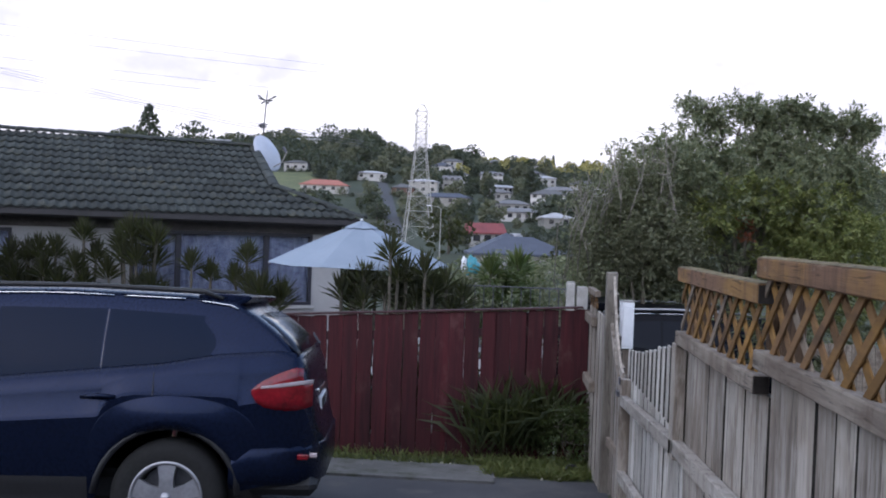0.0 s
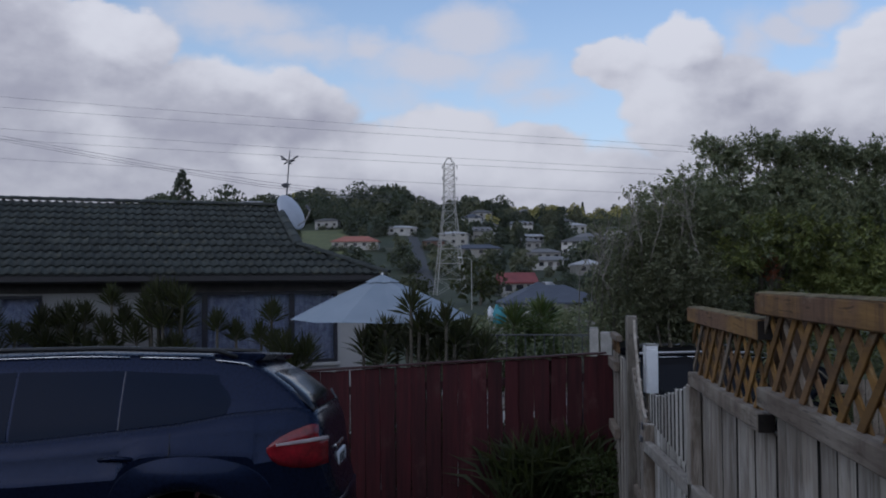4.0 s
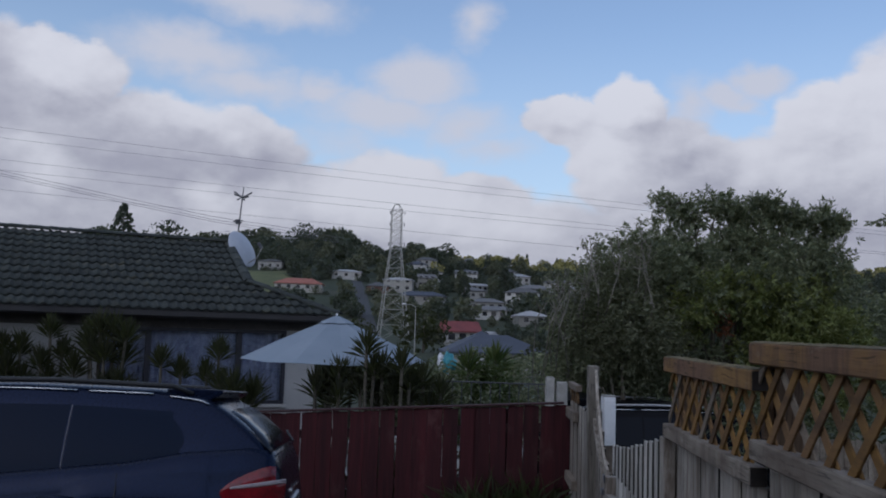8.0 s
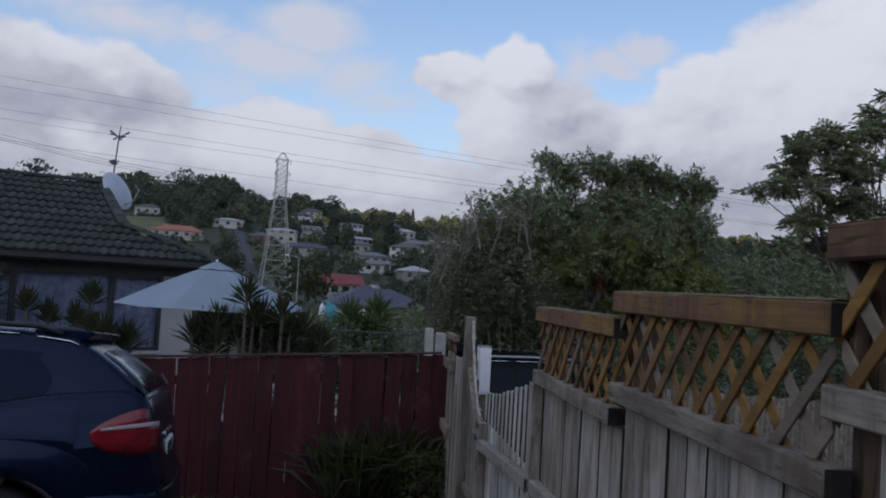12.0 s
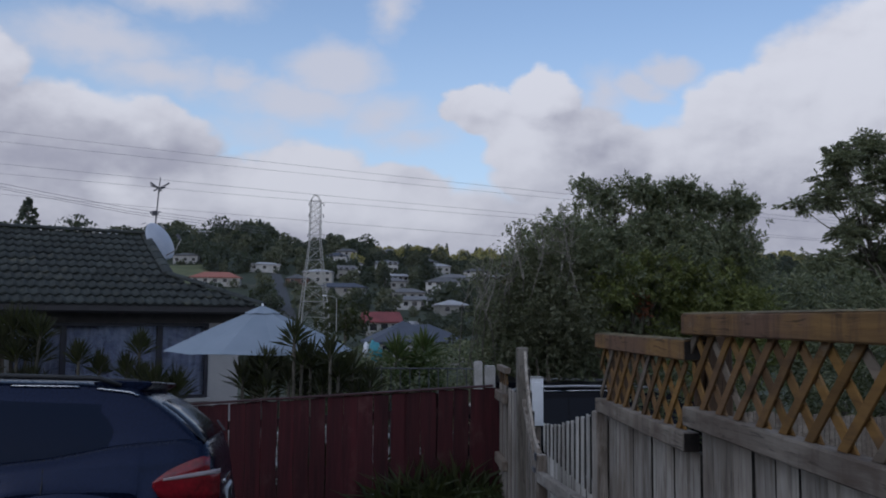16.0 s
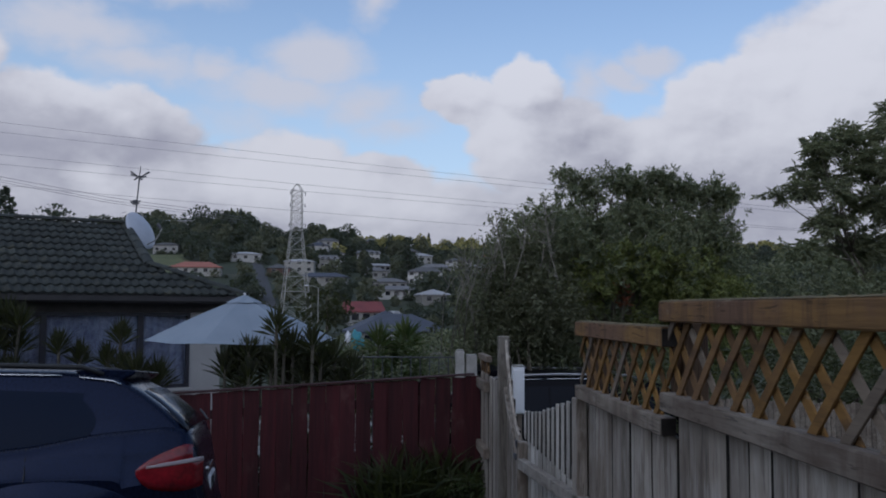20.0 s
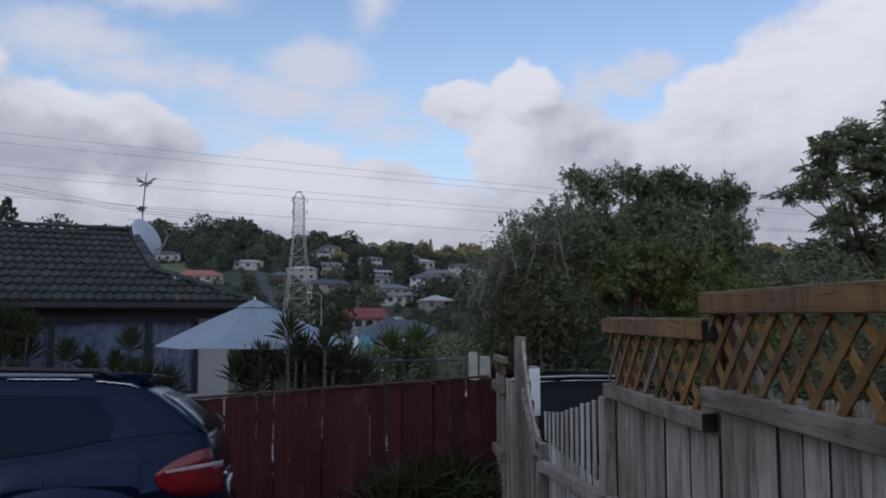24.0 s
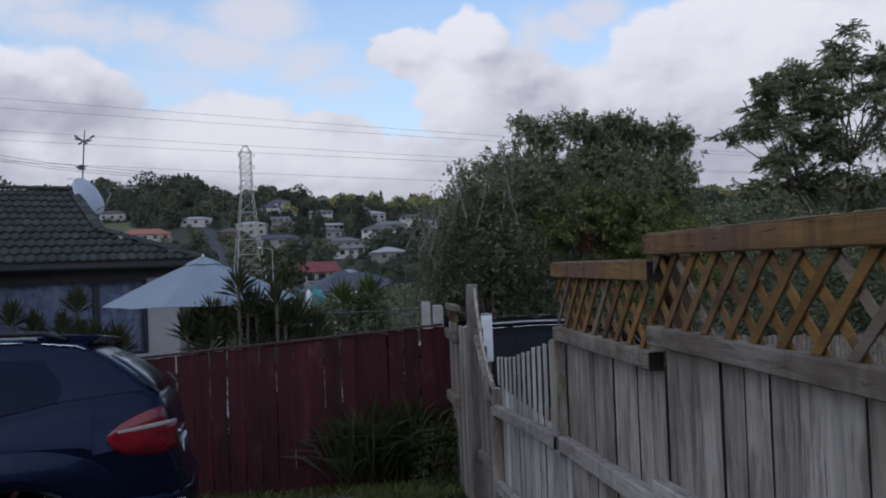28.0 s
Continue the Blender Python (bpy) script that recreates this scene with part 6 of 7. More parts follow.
broad_tree("hedge_shrub", (-1.2, 11.4), [(-1.4, 11.7, 0.55, 0.5), (-0.7, 11.6, 0.7, 0.6), (-0.1, 11.4, 0.6, 0.55), (0.4, 11.2, 0.4, 0.5), (-1.0, 10.9, 0.2, 0.6), (0.1, 12.2, 0.6, 0.5)],
           380, 12, 0.09, 0.03, "leaf_c", "dense dark green shrub under the umbrella", 13, r0=0.03)


# hidden low hedge, added so that the red fence's lower gaps look dark
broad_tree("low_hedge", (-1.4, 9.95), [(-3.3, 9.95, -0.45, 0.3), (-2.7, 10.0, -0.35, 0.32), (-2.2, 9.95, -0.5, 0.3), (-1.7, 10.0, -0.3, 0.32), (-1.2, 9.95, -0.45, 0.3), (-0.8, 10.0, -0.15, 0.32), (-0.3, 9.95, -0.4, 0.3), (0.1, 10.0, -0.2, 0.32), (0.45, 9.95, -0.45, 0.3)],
           300, 8, 0.09, 0.03, "leaf_d", "straggling dark hedge added behind the red fence to darken its gaps", 29, r0=0.025, shoots=7, branch=0.06)
broad_tree("pale_shrub", (0.1, 11.5), [(-0.25, 11.5, 0.75, 0.3), (0.15, 11.6, 0.85, 0.3), (-0.05, 11.4, 0.45, 0.35), (0.3, 11.5, 0.5, 0.3)], 90, 7, 0.08, 0.026, "leaf_y", "yellow-green shrub below the yuccas", 31, r0=0.025, shoots=7, branch=0.09)
for x, y, lobes in ((1.6, 24, [(0.6, 24, 0.0, 0.9), (1.6, 24, 0.2, 0.9), (2.6, 24, 0.0, 0.9)]), (0.2, 30, [(-0.9, 30, -0.3, 1.2), (0.4, 30, 0.0, 1.1), (1.6, 31, -0.4, 1.2)]),
                    (4.2, 27, [(3.4, 27, 0.3, 1.2), (4.4, 27, 0.1, 1.2), (5.6, 27, 0.5, 1.3)]), (-1.2, 20, [(-1.9, 20, 0.1, 0.8), (-1.0, 20, 0.2, 0.8), (-0.2, 20, 0.0, 0.7)])):
    broad_tree("yard_bush", (x, y), lobes, 330, 10, 0.17, 0.06, "leaf_c", "rounded dark green bush in the lower yard", 17, r0=0.04)


def strap_bush():
    b = thing("agapanthus", pose(0.34, 9.1, slope(9.1) + 0.08), "clump of arching green strap leaves at the foot of the fence", "plant")
    for cx, cy, n, tall in ((-0.28, 0.06, 120, 1.2), (-0.05, 0.1, 130, 1.3), (0.18, 0.12, 130, 1.35), (-0.55, 0.02, 60, 0.62), (0.42, 0.14, 100, 1.3)):
        cs, ds = [], []
        for k in range(n):
            q, e = rng.uniform(0, 2 * math.pi), rng.uniform(0.7, 1.52)
            cs.append((cx + rng.normal() * 0.08, cy + rng.normal() * 0.05, rng.uniform(-0.03, 0.22 * tall)))
            ds.append((math.cos(q) * math.cos(e) * tall, math.sin(q) * math.cos(e) * tall * 0.5, math.sin(e) * tall))
        leaves("leaf_clump", np.array(cs), np.array(ds), 1.0, 0.036, "leaf_e", b, droop=0.42, jitter=0.3)


strap_bush()
broad_tree("small_leaved_shrub", (0.76, 9.0), [(0.65, 9.0, -0.27, 0.2), (0.86, 9.0, -0.25, 0.2), (0.74, 8.95, -0.5, 0.22), (0.9, 9.0, -0.5, 0.17)], 150, 8, 0.042, 0.018, "leaf_y", "small shrub with pale little leaves by the gate post", 15, r0=0.015, spread=0.03)


def tufts():
    n = 9000
    x = np.r_[rng.uniform(-9, 0.95, n // 2), rng.uniform(-0.1, 0.97, n // 2)]
    y = np.r_[9.26 - 0.5 * rng.random(n // 2) ** 1.4, rng.uniform(8.3, 9.2, n // 2)]
    keep = (np.arange(n) < n // 2) | (y > 8.32 + 0.16 * np.abs(np.sin(x * 5)))
    x, y = x[keep], y[keep]
    z = np.array([slope(v) for v in y])
    d = rng.normal(size=(len(x), 3)) * np.array([0.5, 0.5, 0.1]) + (0, -0.1, 0.9)
    ob = leaves("grass", np.stack([x, y, z], 1), d, 0.15, 0.011, "grass", None, droop=0.35, jitter=0.6)
    tagged(ob, "uneven green grass along the fence foot", "grass", kind="stuff")


tufts()

def plant_pot():
    p = thing("plant_pot", pose(0.72, 8.86, slope(8.86), 78, 0, 30) @ pose(0, 0, 0), "tipped grey plastic plant pot by the shrub", "pot")
    part("bowl", lathe([(0.001, 0.0), (0.06, 0.0), (0.085, 0.14), (0.092, 0.142), (0.092, 0.155), (0.082, 0.155), (0.058, 0.012), (0.001, 0.012)], 20), "dark_steel", p, smooth=True)
    part("rim", lathe([(0.088, 0.14), (0.097, 0.14), (0.097, 0.158), (0.088, 0.158), (0.088, 0.14)], 20), "dark_steel", p)


plant_pot()


def litter():
    n = 70
    x, y = rng.uniform(-1.6, 0.9, n), rng.uniform(8.25, 8.95, n)
    z = np.array([slope(v) + 0.02 for v in y])
    d = rng.normal(size=(n, 3)) * np.array([1, 1, 0.15])
    ob = leaves("fallen_leaves", np.stack([x, y, z], 1), d, 0.06, 0.035, "dry_leaf", None, droop=0.1, jitter=0.5)
    tagged(ob, "pale dry leaves scattered on the grass", "leaves", kind="stuff")


litter()

# ---- small things beyond the fences ----


def back_fence():
    """A pale batten fence across the lower garden."""
    a, b = Vector((3.2, 8.6, 0)), Vector((8.6, 9.4, 0))
    f = thing("batten_fence", pose(0, 0, 0), "pale grey batten fence across the next garden", "fence")
    n = 90
    for k in range(n):
        p = a.lerp(b, k / (n - 1))
        part("batten", block((p.x - 0.024, p.y - 0.008, ground_z(p.x, p.y) - 0.05), (p.x + 0.024, p.y + 0.008, 0.74 - 0.05 * (p.x - 3.2) + 0.01 * (k % 3)), 0), "grey_rail", f)
    for z in (0.1, 0.55):
        part("rail", prism([(a.x, z - 0.03), (b.x, z - 0.2), (b.x, z - 0.12), (a.x, z + 0.05)], 9.45, 9.5, "y"), "grey_rail", f)


back_fence()


def letter_box():
    z0 = ground_z(1.35, 9.15)
    b = thing("white_box", pose(1.35, 9.2, z0, 0, 0, 8), "tall narrow white painted meter box on a post", "box")
    part("post", block((-0.045, -0.03, -0.1), (0.045, 0.06, 0.53 - z0), 0.004), "grey_rail", b)
    part("case", block((-0.064, -0.06, 0.53 - z0), (0.064, 0.06, 1.03 - z0), 0.006), "white", b)
    part("lid", block((-0.067, -0.066, 1.03 - z0), (0.067, 0.064, 1.045 - z0), 0.005), "dull_white", b)
    part("door", block((-0.054, -0.067, 0.56 - z0), (0.054, -0.0605, 0.99 - z0), 0.003), "white", b)


letter_box()


def pillar(x, y, w, top):
    z0 = ground_z(x, y)
    p = thing("gate_pillar", pose(x, y, z0), "white painted concrete gate pillar", "pillar", "white gate pillars")
    part("shaft", block((-w, -w, -0.2), (w, w, top - z0 - 0.015), 0.008), "dull_white", p)
    part("cap", block((-w + 0.004, -w + 0.004, top - z0 - 0.015), (w - 0.004, w - 0.004, top - z0), 0.008), "dull_white", p)


pillar(0.85, 10.5, 0.052, 1.147)
pillar(0.99, 10.5, 0.066, 1.09)


def railing():
    x0, x1, y = -0.9, 0.79, 10.52
    z0 = ground_z(0, y)
    f = thing("metal_railing", pose(0, y, z0), "dark green metal railing with thin bars", "railing")
    for z in (1.05, 0.3):
        part("rail", tube([(x0, 0, z - z0), (x1, 0, z - z0)], 0.009, 6), "dark_steel", f)
    k = x0
    while k < x1:
        part("bar", tube([(k, 0, -0.1), (k, 0, 1.05 - z0)], 0.006, 6), "dark_steel", f)
        k += 0.115


railing()


def bundle():
    z0 = ground_z(-0.75, 17)
    b = thing("wrapped_bundle", pose(-0.62, 17.5, z0), "turquoise and white tarpaulin wrapped round a stack", "tarpaulin")
    bm = bmesh.new()
    bmesh.ops.create_icosphere(bm, subdivisions=3, radius=1)
    for v in bm.verts:
        k = 0.9 + 0.45 * noise.noise(v.co * 2.3)
        v.co = Vector((v.co.x * 0.17 * k, v.co.y * 0.24 * k, 1.89 + v.co.z * 0.24 * k))
    part("sheet", bm, "teal", b, smooth=True)
    bm = bmesh.new()
    bmesh.ops.create_icosphere(bm, subdivisions=3, radius=1)
    for v in bm.verts:
        k = 0.9 + 0.4 * noise.noise(v.co * 2.6 + Vector((3, 0, 0)))
        v.co = Vector((-0.15 + v.co.x * 0.07 * k, -0.08 + v.co.y * 0.2 * k, 1.93 + v.co.z * 0.18 * k))
    part("sheet", bm, "white", b, "white part of the sheet", True)
    part("stack", block((-0.16, -0.16, -0.1), (0.16, 0.16, 1.72), 0.03), "far_cream", b)


bundle()


def slat_stack():
    z0 = ground_z(-0.05, 17.6)
    b = thing("slat_stack", pose(-0.06, 17.6, z0, 0, 0, 12), "loose stack of pale painted boards in the yard", "boards")
    q = random.Random(44)
    for k in range(11):
        e = block((-0.2, -0.3, 0), (0.2 + 0.04 * q.random(), -0.22, 0.026), 0.003)
        ob = part("board", e, "far_white", b)
        ob.matrix_local = pose(q.uniform(-0.05, 0.05), 0.05 * (k % 3), 1.2 + 0.082 * k, q.uniform(-8, 8), q.uniform(-9, 9), q.uniform(-12, 12))
    for x in (-0.12, 0.12):
        part("bearer", block((x - 0.03, -0.3, -0.1), (x + 0.03, 0.1, 2.04), 0.004), "dull_white", b)


slat_stack()

# ---- the pylon and its lines ----


def pylon():
    y = 170.0
    x = -18.06 / 180 * y
    z0 = ground_z(x, y)
    H = 1.75 + (27.1 - 1.75) / 180 * y - z0
    p = thing("transmission_tower", pose(x, y, z0, 0, 0, 14), "tall pale steel lattice transmission tower", "pylon")
    H -= 0.7
    neck = H * 0.70

    def half(h):
        return float(np.interp(h, [0, neck, H], [2.95, 1.08, 0.98]))

    hs = [neck * (1 - (1 - k / 7) ** 1.25) for k in range(8)] + list(np.linspace(neck, H, 8)[1:])
    corners = [(-1, -1), (1, -1), (1, 1), (-1, 1)]
    for cx, cy in corners:
        part("leg", tube([(cx * half(h), cy * half(h), h) for h in (0, neck, H)], [0.11, 0.08, 0.065], 4), "steel", p)
    for a, b in zip(hs, hs[1:]):
        for k in range(4):
            (ax, ay), (bx, by) = corners[k], corners[(k + 1) % 4]
            wa, wb = half(a), half(b)
            part("brace", tube([(ax * wa, ay * wa, a), (bx * wb, by * wb, b)], 0.036, 4), "steel", p)
            part("brace", tube([(bx * wa, by * wa, a), (ax * wb, ay * wb, b)], 0.036, 4), "steel", p)
            part("girt", tube([(ax * wb, ay * wb, b), (bx * wb, by * wb, b)], 0.042, 4), "steel", p)
    for cx, cy in corners:
        part("peak_member", tube([(cx * 0.98, cy * 0.98, H), (cx * 0.3, cy * 0.3, H + 1.15)], [0.08, 0.07], 4), "steel", p)
    for q in range(4):
        a, b = corners[q], corners[(q + 1) % 4]
        part("peak_ring", tube([(a[0] * 0.3, a[1] * 0.3, H + 1.15), (b[0] * 0.3, b[1] * 0.3, H + 1.15)], 0.07, 4), "steel", p)
    for h, w in ((H - 0.6, 1.5), (H - 2.9, 1.45), (neck + 1.0, 1.6)):
        for e in (-1, 1):
            part("outrigger", tube([(e * half(h), -half(h), h), (e * w, -half(h) * 1.1, h + 0.15)], 0.06, 4), "steel", p)
            part("insulator", tube([(e * w, -half(h) * 1.1, h + 0.2), (e * w, -half(h) * 1.1, h - 0.5)], [0.05, 0.09], 6), "dark_steel", p)


pylon()


def cable(xa, za, xb, zb, y, sag, r):
    """A line hung from far left to far right."""
    pts = []
    for k in range(25):
        t = k / 24
        pts.append((xa + (xb - xa) * t, y, za + (zb - za) * t - sag * 4 * t * (1 - t)))
    tagged(part("power_line", tube(pts, r, 5), "cable"), "thin dark overhead power line crossing the sky", "cable", "overhead power lines")


for za, zb in ((34.0, 23.2), (32.1, 22.2), (28.1, 18.9), (26.2, 18.1), (22.6, 14.6)):
    slope_x = (zb - za) / (25.0 + 88.2)
    cable(-160, za - slope_x * 72 + 2.6, 190, zb + slope_x * 165 + 4.4, 150, 2.2, 0.025)

# ---- the far hillside ----


def far_house(px, py, w, d, h, turn, wall, roof, roof_h, label, windows=3, hip=True):
    z0 = ground_z(px, py)
    ho = thing("hillside_house", pose(px, py, z0, 0, 0, turn), label, "house", "houses on the hillside")
    part("wall", block((-w / 2, -d / 2, -3), (w / 2, d / 2, h), 0.03), wall, ho)
    e, o = 0.5, h - 0.05
    a, b = w / 2 + e, d / 2 + e
    inset = b if hip else 0.0
    v = [(-a, -b, o), (a, -b, o), (a, b, o), (-a, b, o), (-a + inset, 0, o + roof_h), (a - inset, 0, o + roof_h), (-a, -b, o - 0.25), (a, -b, o - 0.25), (a, b, o - 0.25), (-a, b, o - 0.25)]
    f = [(0, 1, 5, 4), (1, 2, 5), (2, 3, 4, 5), (3, 0, 4), (6, 7, 1, 0), (7, 8, 2, 1), (8, 9, 3, 2), (9, 6, 0, 3), (9, 8, 7, 6)]
    raw("roof", v, f, roof, ho)
    floors = 2 if h > 4.2 else 1
    for s in range(floors):
        for k in range(windows):
            x = -w / 2 + w * (k + 0.5) / windows
            zz = 1.0 + s * 2.7
            win = part("window", block((x - 0.75, -d / 2 - 0.06, zz - 0.06), (x + 0.75, -d / 2 - 0.005, zz + 1.26), 0.01), "far_white" if wall != "far_white" else "far_cream", ho)
            part("pane", block((x - 0.66, -d / 2 - 0.08, zz), (x + 0.66, -d / 2 - 0.062, zz + 1.2)), "far_glass", win)
    return ho


HOUSES = []


def put_house(b, y, *rest, **more):
    HOUSES.append((b * y, y, rest[0]))
    far_house(b * y, y, *rest, **more)


put_house(0.018, 104, 11.5, 8, 2.7, 8, "far_cream", "far_blue_roof", 2.0, "low house with a dark slate-blue hip roof", windows=3)
put_house(0.004, 116, 7, 7, 2.7, 96, "far_cream", "far_blue_roof", 2.0, "slate-roofed wing beside the low house", windows=2)
put_house(0.014, 128, 4.5, 6, 2.6, -6, "far_white", "far_pale_roof", 1.6, "white house with a pale metal roof behind the slate-blue one", windows=2)
put_house(-0.022, 166, 6.4, 6, 2.7, 14, "far_white", "far_red_roof", 1.9, "white house with a bright red roof", windows=3, hip=False)
put_house(0.018, 256, 13, 7, 2.8, -3, "far_white", "far_grey_roof", 1.2, "long white weatherboard house with a grey roof", windows=5)
put_house(0.009, 284, 11, 7, 3.0, 4, "far_white", "far_grey_roof", 1.3, "white weatherboard house with a grey roof", windows=4)
put_house(0.051, 306, 12, 7, 5.0, -8, "far_white", "far_grey_roof", 1.6, "two-storey white house with a grey hip roof", windows=4)
put_house(0.063, 352, 13, 7, 3.4, 6, "far_white", "far_grey_roof", 1.6, "white house with a long grey roof", windows=4)
put_house(0.092, 374, 12, 7, 4.6, -10, "far_white", "far_grey_roof", 1.5, "two-storey white house among trees", windows=3)
put_house(0.104, 344, 9, 7, 4.6, 10, "far_white", "far_pale_roof", 1.2, "white two-storey house beside the trees", windows=3)
put_house(0.041, 408, 14, 8, 3.4, 4, "far_white", "far_pale_roof", 1.4, "white house with a pale low roof", windows=4)
put_house(0.060, 236, 8, 7, 2.8, 12, "far_cream", "far_pale_roof", 1.4, "cream house with a pale roof by the trees", windows=2)
put_house(-0.007, 322, 9, 7, 3.2, 0, "far_white", "far_grey_roof", 1.4, "small white house with a grey roof", windows=3)
put_house(-0.213, 310, 17, 8, 2.8, 6, "far_cream", "far_terracotta", 2.0, "long low house with an orange tiled roof", windows=5)
put_house(-0.158, 368, 13, 8, 3.0, 10, "far_white", "far_pale_roof", 1.0, "white house with a low pale roof on the slope", windows=3)
put_house(-0.095, 328, 11, 8, 4.8, 0, "far_cream", "far_pale_roof", 1.0, "pale two-storey house behind the tower", windows=3)
put_house(-0.068, 296, 17, 8, 2.8, -6, "far_cream", "far_blue_roof", 1.5, "long low house with a blue-grey roof", windows=4)
put_house(-0.063, 450, 11, 7, 5.6, 5, "far_white", "far_grey_roof", 1.6, "tall white house below the skyline", windows=3)
put_house(-0.055, 396, 9, 7, 4.0, 0, "far_white", "far_grey_roof", 1.4, "white house below the skyline", windows=3)
put_house(-0.34, 540, 18, 9, 6.8, 8, "far_cream", "far_pale_roof", 0.8, "pale long house on the ridge", windows=4)
put_house(-0.235, 540, 22, 9, 6.5, 0, "far_white", "far_pale_roof", 0.7, "white flat-roofed house on the ridge", windows=4)
put_house(-0.247, 392, 11, 7, 3.6, 0, "far_white", "far_grey_roof", 1.2, "white house at the top of the grassy slope", windows=3)
put_house(-0.12, 318, 8, 7, 2.8, 12, "far_brick", "far_grey_roof", 1.5, "brown brick house by the road", windows=2)
hr = random.Random(21)
KINDS = [("far_white", "far_grey_roof", "white weatherboard house with a grey roof"), ("far_cream", "far_grey_roof", "cream house with a grey roof"), ("far_white", "far_pale_roof", "white house with a pale roof"),
         ("far_brick", "far_grey_roof", "brown brick house with a grey roof"), ("far_cream", "far_terracotta", "cream house with an orange roof"), ("far_white", "far_blue_roof", "white house with a dark blue roof")]
for k in range(34):
    b, y = hr.uniform(-0.12, 0.16), hr.uniform(230, 520)
    if k > 24:
        b, y = hr.uniform(-0.62, 0.5), hr.uniform(300, 560)
    if any(abs(b * y - hx) < (w + 11) * 0.55 and abs(y - hy) < 15 for hx, hy, w in HOUSES):
        continue
    if -0.13 < b < 0.0 and y < 330:
        continue
    wall, roof, label = hr.choice(KINDS)
    two = hr.random() < 0.35
    put_house(b, y, hr.uniform(7, 10.5), hr.uniform(6, 8), 4.3 if two else 2.7, hr.uniform(-25, 25), wall, roof, hr.uniform(1.0, 2.0), ("two-storey " if two else "") + label, windows=hr.randint(2, 4), hip=hr.random() < 0.6)


def clump(n, kind):
    """Leaf cards for one far crown of height 1: centre, way, size."""
    d = rng.normal(size=(n, 3))
    d /= np.linalg.norm(d, axis=1, keepdims=True)
    if kind == "round":
        lob = np.array([(0, 0, 0.62, 0.34), (0.22, 0.05, 0.5, 0.26), (-0.22, -0.05, 0.52, 0.27), (0.05, -0.2, 0.42, 0.25), (0.0, 0.15, 0.78, 0.2), (-0.1, 0.0, 0.3, 0.26), (0.15, 0.1, 0.28, 0.24)])
        pick = rng.integers(0, len(lob), n)
        return lob[pick, :3] + d * lob[pick, 3:4] * (0.75 + 0.3 * rng.random((n, 1)))
    if kind == "tall":
        z = rng.random(n) ** 0.8
        r = 0.16 * np.sin(np.pi * (0.15 + 0.8 * z)) + 0.02
        return np.stack([d[:, 0] * r, d[:, 1] * r, 0.1 + 0.9 * z], 1)
    z = rng.random(n)
    tier = (z * 7) % 1
    r = 0.30 * (1 - z) ** 0.8 * (0.55 + 0.45 * (1 - tier)) + 0.01
    return np.stack([d[:, 0] * r, d[:, 1] * r, 0.08 + 0.92 * z], 1)


def crown_cards(p, size, s):
    """Small crossed scraps of foliage at the points p."""
    n = len(p)
    a, b = rng.normal(size=(n, 3)), rng.normal(size=(n, 3))
    a /= np.linalg.norm(a, axis=1, keepdims=True)
    b -= a * (a * b).sum(1, keepdims=True)
    b /= np.linalg.norm(b, axis=1, keepdims=True)
    k = size * s * (0.6 + 0.8 * rng.random((n, 1)))
    v = np.stack([p - a * k, p - b * k * 0.6, p + a * k, p + b * k * 0.6], 1).reshape(-1, 3)
    return v


PROTO = {k: [clump(c, k) for _ in range(6)] for k, c in (("round", 320), ("tall", 190), ("cone", 230))}


def road_way(y):
    return -0.126 - 0.00011 * (y - 190)


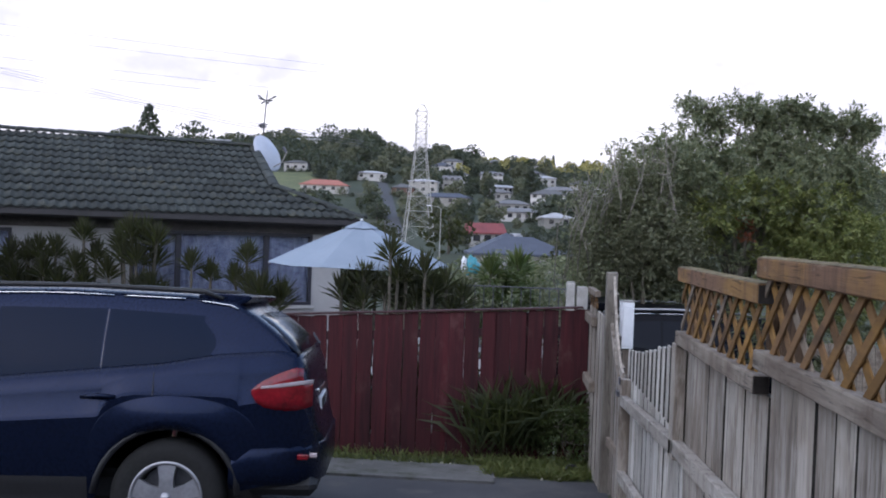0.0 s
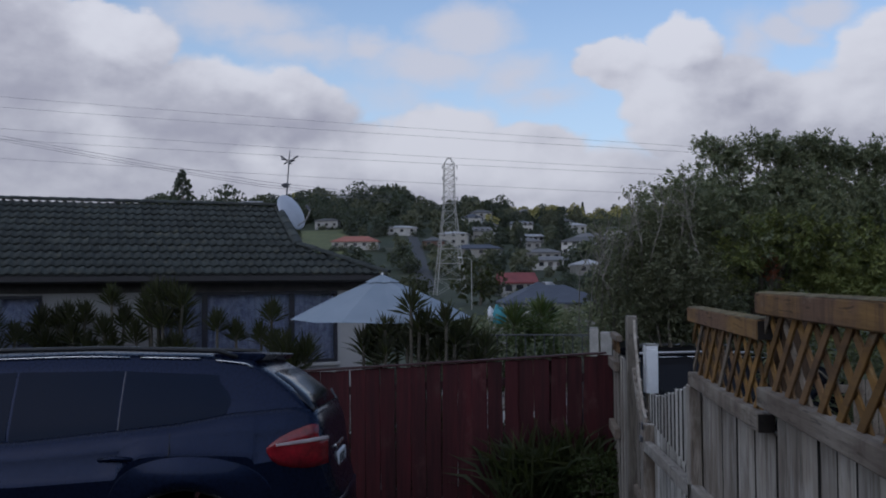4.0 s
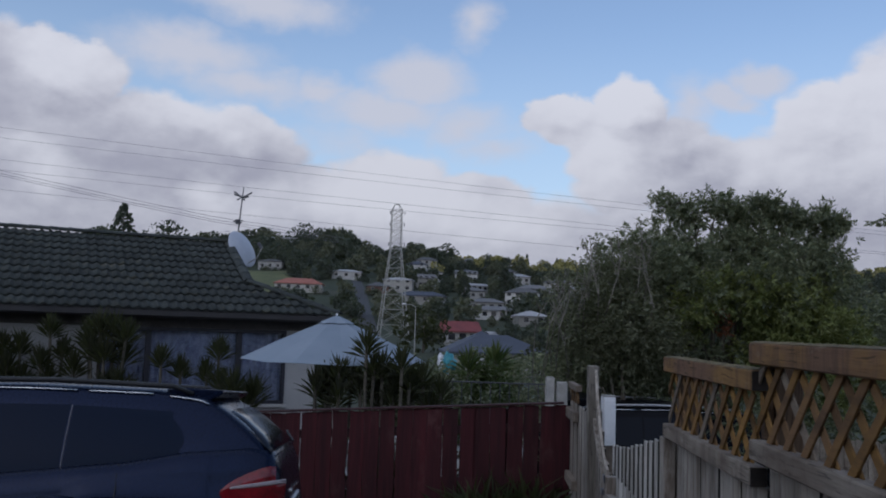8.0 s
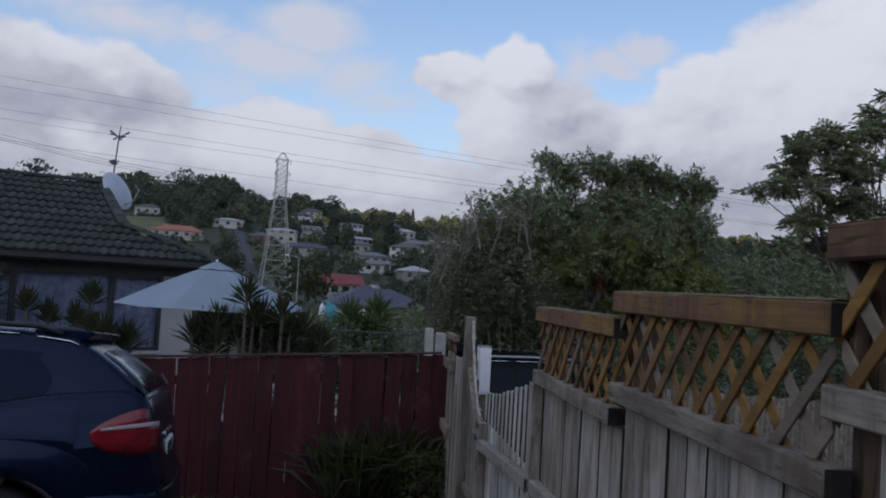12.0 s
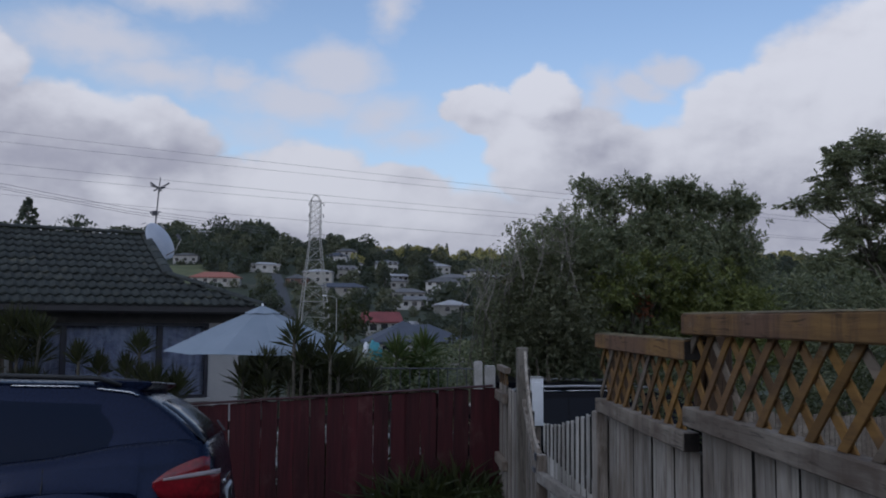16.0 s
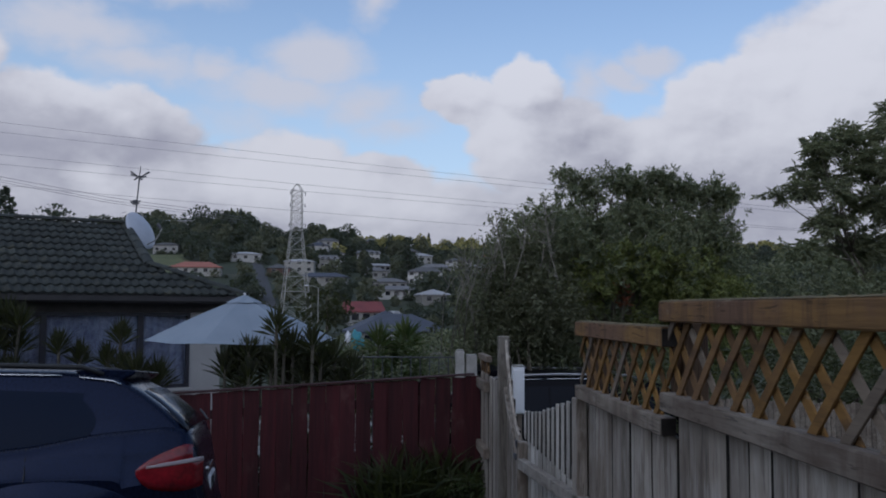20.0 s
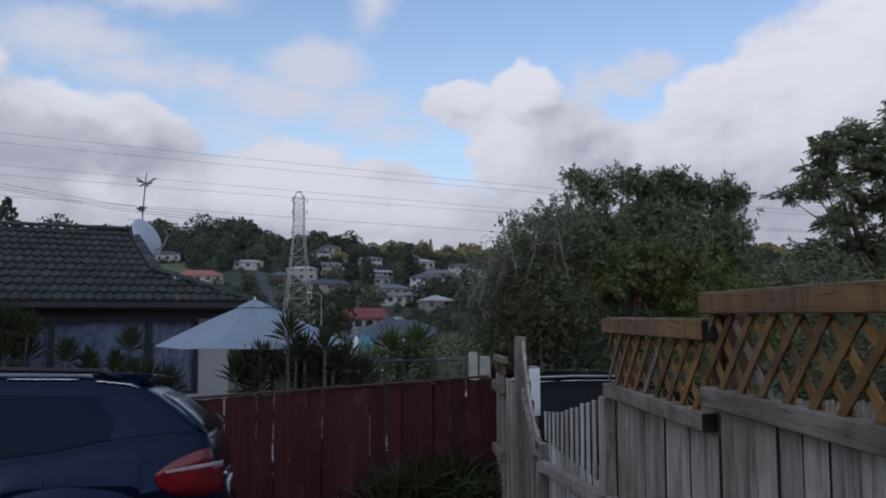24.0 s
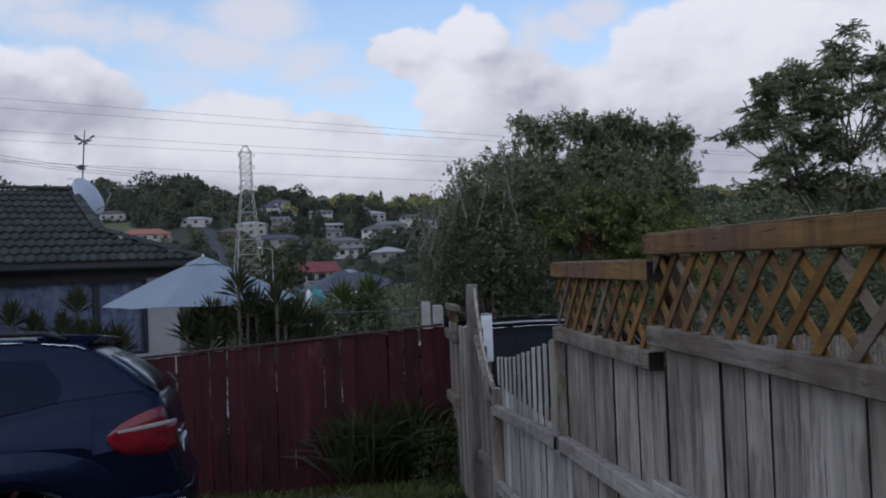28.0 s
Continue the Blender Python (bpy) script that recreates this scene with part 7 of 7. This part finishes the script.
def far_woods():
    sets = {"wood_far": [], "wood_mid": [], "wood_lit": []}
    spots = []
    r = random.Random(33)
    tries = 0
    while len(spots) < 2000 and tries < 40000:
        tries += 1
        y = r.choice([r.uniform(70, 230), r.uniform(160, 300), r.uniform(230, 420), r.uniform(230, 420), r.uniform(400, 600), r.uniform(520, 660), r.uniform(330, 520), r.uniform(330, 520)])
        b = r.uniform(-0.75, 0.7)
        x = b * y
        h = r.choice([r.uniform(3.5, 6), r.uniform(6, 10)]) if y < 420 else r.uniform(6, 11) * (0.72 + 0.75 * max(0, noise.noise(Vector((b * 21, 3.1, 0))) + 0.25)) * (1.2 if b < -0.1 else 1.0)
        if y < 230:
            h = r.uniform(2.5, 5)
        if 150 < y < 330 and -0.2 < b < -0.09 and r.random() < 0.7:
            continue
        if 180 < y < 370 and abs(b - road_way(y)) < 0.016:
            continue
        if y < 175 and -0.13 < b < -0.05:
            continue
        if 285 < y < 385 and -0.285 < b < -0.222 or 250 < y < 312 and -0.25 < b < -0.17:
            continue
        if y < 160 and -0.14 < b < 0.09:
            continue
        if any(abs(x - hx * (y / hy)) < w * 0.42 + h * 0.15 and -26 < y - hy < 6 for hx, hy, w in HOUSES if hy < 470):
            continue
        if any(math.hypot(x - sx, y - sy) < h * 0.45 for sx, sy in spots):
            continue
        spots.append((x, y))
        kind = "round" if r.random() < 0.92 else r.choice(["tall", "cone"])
        # mostly ridge trees that carry painted sunlight in their colour
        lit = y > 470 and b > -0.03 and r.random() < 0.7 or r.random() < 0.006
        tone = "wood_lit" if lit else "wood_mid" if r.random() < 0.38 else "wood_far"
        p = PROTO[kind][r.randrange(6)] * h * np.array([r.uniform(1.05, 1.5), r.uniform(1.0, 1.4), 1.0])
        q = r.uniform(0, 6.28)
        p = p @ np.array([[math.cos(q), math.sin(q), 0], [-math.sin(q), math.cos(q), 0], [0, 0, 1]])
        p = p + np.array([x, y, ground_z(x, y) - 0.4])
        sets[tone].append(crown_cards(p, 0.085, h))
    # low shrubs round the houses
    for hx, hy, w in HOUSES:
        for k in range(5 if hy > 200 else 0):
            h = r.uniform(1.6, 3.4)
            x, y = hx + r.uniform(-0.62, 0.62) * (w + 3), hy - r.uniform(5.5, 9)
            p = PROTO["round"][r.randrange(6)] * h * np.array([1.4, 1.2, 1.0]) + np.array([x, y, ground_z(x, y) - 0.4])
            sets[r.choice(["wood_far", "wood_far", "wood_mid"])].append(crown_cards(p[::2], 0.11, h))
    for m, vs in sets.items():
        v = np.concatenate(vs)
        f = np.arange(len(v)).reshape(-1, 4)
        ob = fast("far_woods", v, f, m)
        tagged(ob, "yellow-green trees along the ridge, sunlight put into their colour" if m == "wood_lit" else "olive-brown trees between the hillside houses" if m == "wood_mid" else "dark green trees covering the far hillside", "woods", kind="stuff")


far_woods()


def far_tree(b, y, h, kind, label, wide=1.0):
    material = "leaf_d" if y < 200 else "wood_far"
    x = b * y
    t = thing("hill_tree", pose(x, y, ground_z(x, y)), label, "tree", "single trees on the hill")
    part("trunk", tube([(0, 0, -1), (0.02 * h, 0, h * 0.35), (0, 0, h * 0.8)], [0.035 * h, 0.025 * h, 0.008 * h], 6), "bark", t)
    p = np.concatenate([clump(420, kind)]) * h * np.array([wide, wide, 1.0])
    v = crown_cards(p, 0.06, h)
    fast("crown", v, np.arange(len(v)).reshape(-1, 4), material, t)


for b, y, h, kind, wide, label in (
    (-0.43, 560, 29, "cone", 1.5, "tall dark conifer standing above the ridge"), (-0.375, 545, 20, "round", 1.5, "broad dark tree on the ridge"), (-0.455, 565, 11, "tall", 1.0, "slim poplar on the ridge"),
    (-0.21, 540, 17, "round", 1.4, "tall dark tree on the ridge"), (-0.19, 530, 15, "round", 1.5, "broad dark tree on the ridge"), (-0.16, 500, 16, "round", 1.2, "rounded dark tree on the slope"),
    (-0.04, 560, 14, "round", 1.3, "rounded tree on the ridge"), (0.055, 590, 10, "cone", 0.8, "slim conifer above the ridge"), (0.09, 600, 9, "cone", 0.8, "small conifer on the ridge"),
    (-0.31, 470, 13, "round", 1.3, "dark tree below the ridge"), (-0.27, 420, 14, "round", 1.5, "broad dark tree on the slope"), (-0.24, 400, 13, "round", 1.6, "broad dark tree on the slope"),
    (-0.064, 138, 7.6, "round", 1.35, "rounded dense green tree by the red-roofed house"), (-0.14, 160, 5.0, "round", 1.5, "rounded dark tree near the tower foot"),
    (-0.02, 128, 3.2, "round", 1.7, "low bushy tree in front of the red roof"), (0.07, 96, 4.0, "round", 1.5, "dark bushy tree beside the blue roof"), (0.03, 330, 12, "tall", 1.2, "slim dark tree between houses"), (-0.018, 300, 10, "tall", 1.2, "slim dark tree between houses"),
    (-0.30, 250, 7, "round", 1.4, "round tree on the grassy slope"), (-0.15, 240, 6, "round", 1.3, "round tree by the road"),
):
    far_tree(b, y, h, kind, label, wide)


def hill_road():
    v, f = [], []
    n = 40
    for k in range(n + 1):
        t = k / n
        y = 190 + 170 * t
        b = road_way(y)
        x = b * y
        for e in (-2.1, 2.1):
            v.append((x + e, y, ground_z(x + e, y) + 0.25))
    f = [(2 * k, 2 * k + 1, 2 * k + 3, 2 * k + 2) for k in range(n)]
    ob = raw("hill_road", v, f, "asphalt")
    mod = ob.modifiers.new("thick", "SOLIDIFY")
    mod.thickness, mod.offset = 0.6, -1
    tagged(ob, "grey road climbing the far hillside", "road", kind="structure")


hill_road()


def grass_bank():
    v, f, n, m = [], [], 12, 8
    for i in range(n + 1):
        for j in range(m + 1):
            y = 292 + 92 * i / n
            x = (-0.282 + 0.058 * j / m + 0.004 * math.sin(i * 1.7)) * y
            v.append((x, y, ground_z(x, y) + 0.3))
    f = [(i * (m + 1) + j, i * (m + 1) + j + 1, (i + 1) * (m + 1) + j + 1, (i + 1) * (m + 1) + j) for i in range(n) for j in range(m)]
    ob = raw("grass_bank", v, f, "bank_grass", smooth=True)
    mod = ob.modifiers.new("thick", "SOLIDIFY")
    mod.thickness, mod.offset = 0.8, -1
    tagged(ob, "open olive-green grass bank on the far hillside", "grass", kind="structure")


grass_bank()


def light_pole(b, y, h):
    x = b * y
    p = thing("lamp_post", pose(x, y, ground_z(x, y)), "thin pale street light pole", "street lamp")
    part("pole", tube([(0, 0, -0.5), (0, 0, h)], [0.07, 0.05], 7), "steel", p)
    part("arm", tube([(0, 0, h), (-0.6, -0.2, h + 0.25), (-1.6, -0.5, h + 0.35)], 0.05, 6), "steel", p)
    part("lantern", block((-2.1, -0.7, h + 0.28), (-1.5, -0.4, h + 0.42), 0.04), "white", p)


light_pole(-0.074, 128, 7.5)


def far_car(b, y, turn, paint, label):
    x = b * y
    c = thing("parked_car", pose(x, y, ground_z(x, y) + 0.3, 0, 0, turn), label, "car", "cars parked on the hill road")
    part("body", prism([(-2.1, 0.3), (2.1, 0.3), (2.15, 0.75), (1.3, 0.9), (-1.9, 0.95), (-2.15, 0.7)], -0.85, 0.85, "y", 0.06), paint, c)
    part("cabin", prism([(-1.7, 0.93), (1.0, 0.9), (0.45, 1.42), (-1.3, 1.45)], -0.74, 0.74, "y", 0.06), "far_glass", c)
    part("roof", prism([(-1.3, 1.44), (0.45, 1.41), (0.4, 1.47), (-1.25, 1.5)], -0.7, 0.7, "y", 0.02), paint, c)
    for wx in (-1.35, 1.35):
        for wy in (-0.8, 0.8):
            part("wheel", tube([(wx, wy - 0.1, 0.3), (wx, wy + 0.1, 0.3)], 0.31, 14), "rubber", c)


for b, y, turn, paint, label in ((-0.149, 268, 80, "white", "white car parked on the hill road"), (-0.145, 258, 85, "white", "white van-like car on the hill road"), (-0.152, 279, 75, "steel", "silver car parked on the hill road"), (-0.140, 252, 95, "white", "white car beside the hill road"), (-0.018, 128, 20, "white", "white car parked by the red-roofed house")):
    far_car(b, y, turn, paint, label)
sheet("lower_driveway", [-3.4, -1.4, 0.0, 1.5, 3.4], [9.7, 11, 13.4, 15, 17, 20, 24, 28], 0.03, 0.25, "concrete", "pale concrete yard beyond the railing", "driveway")
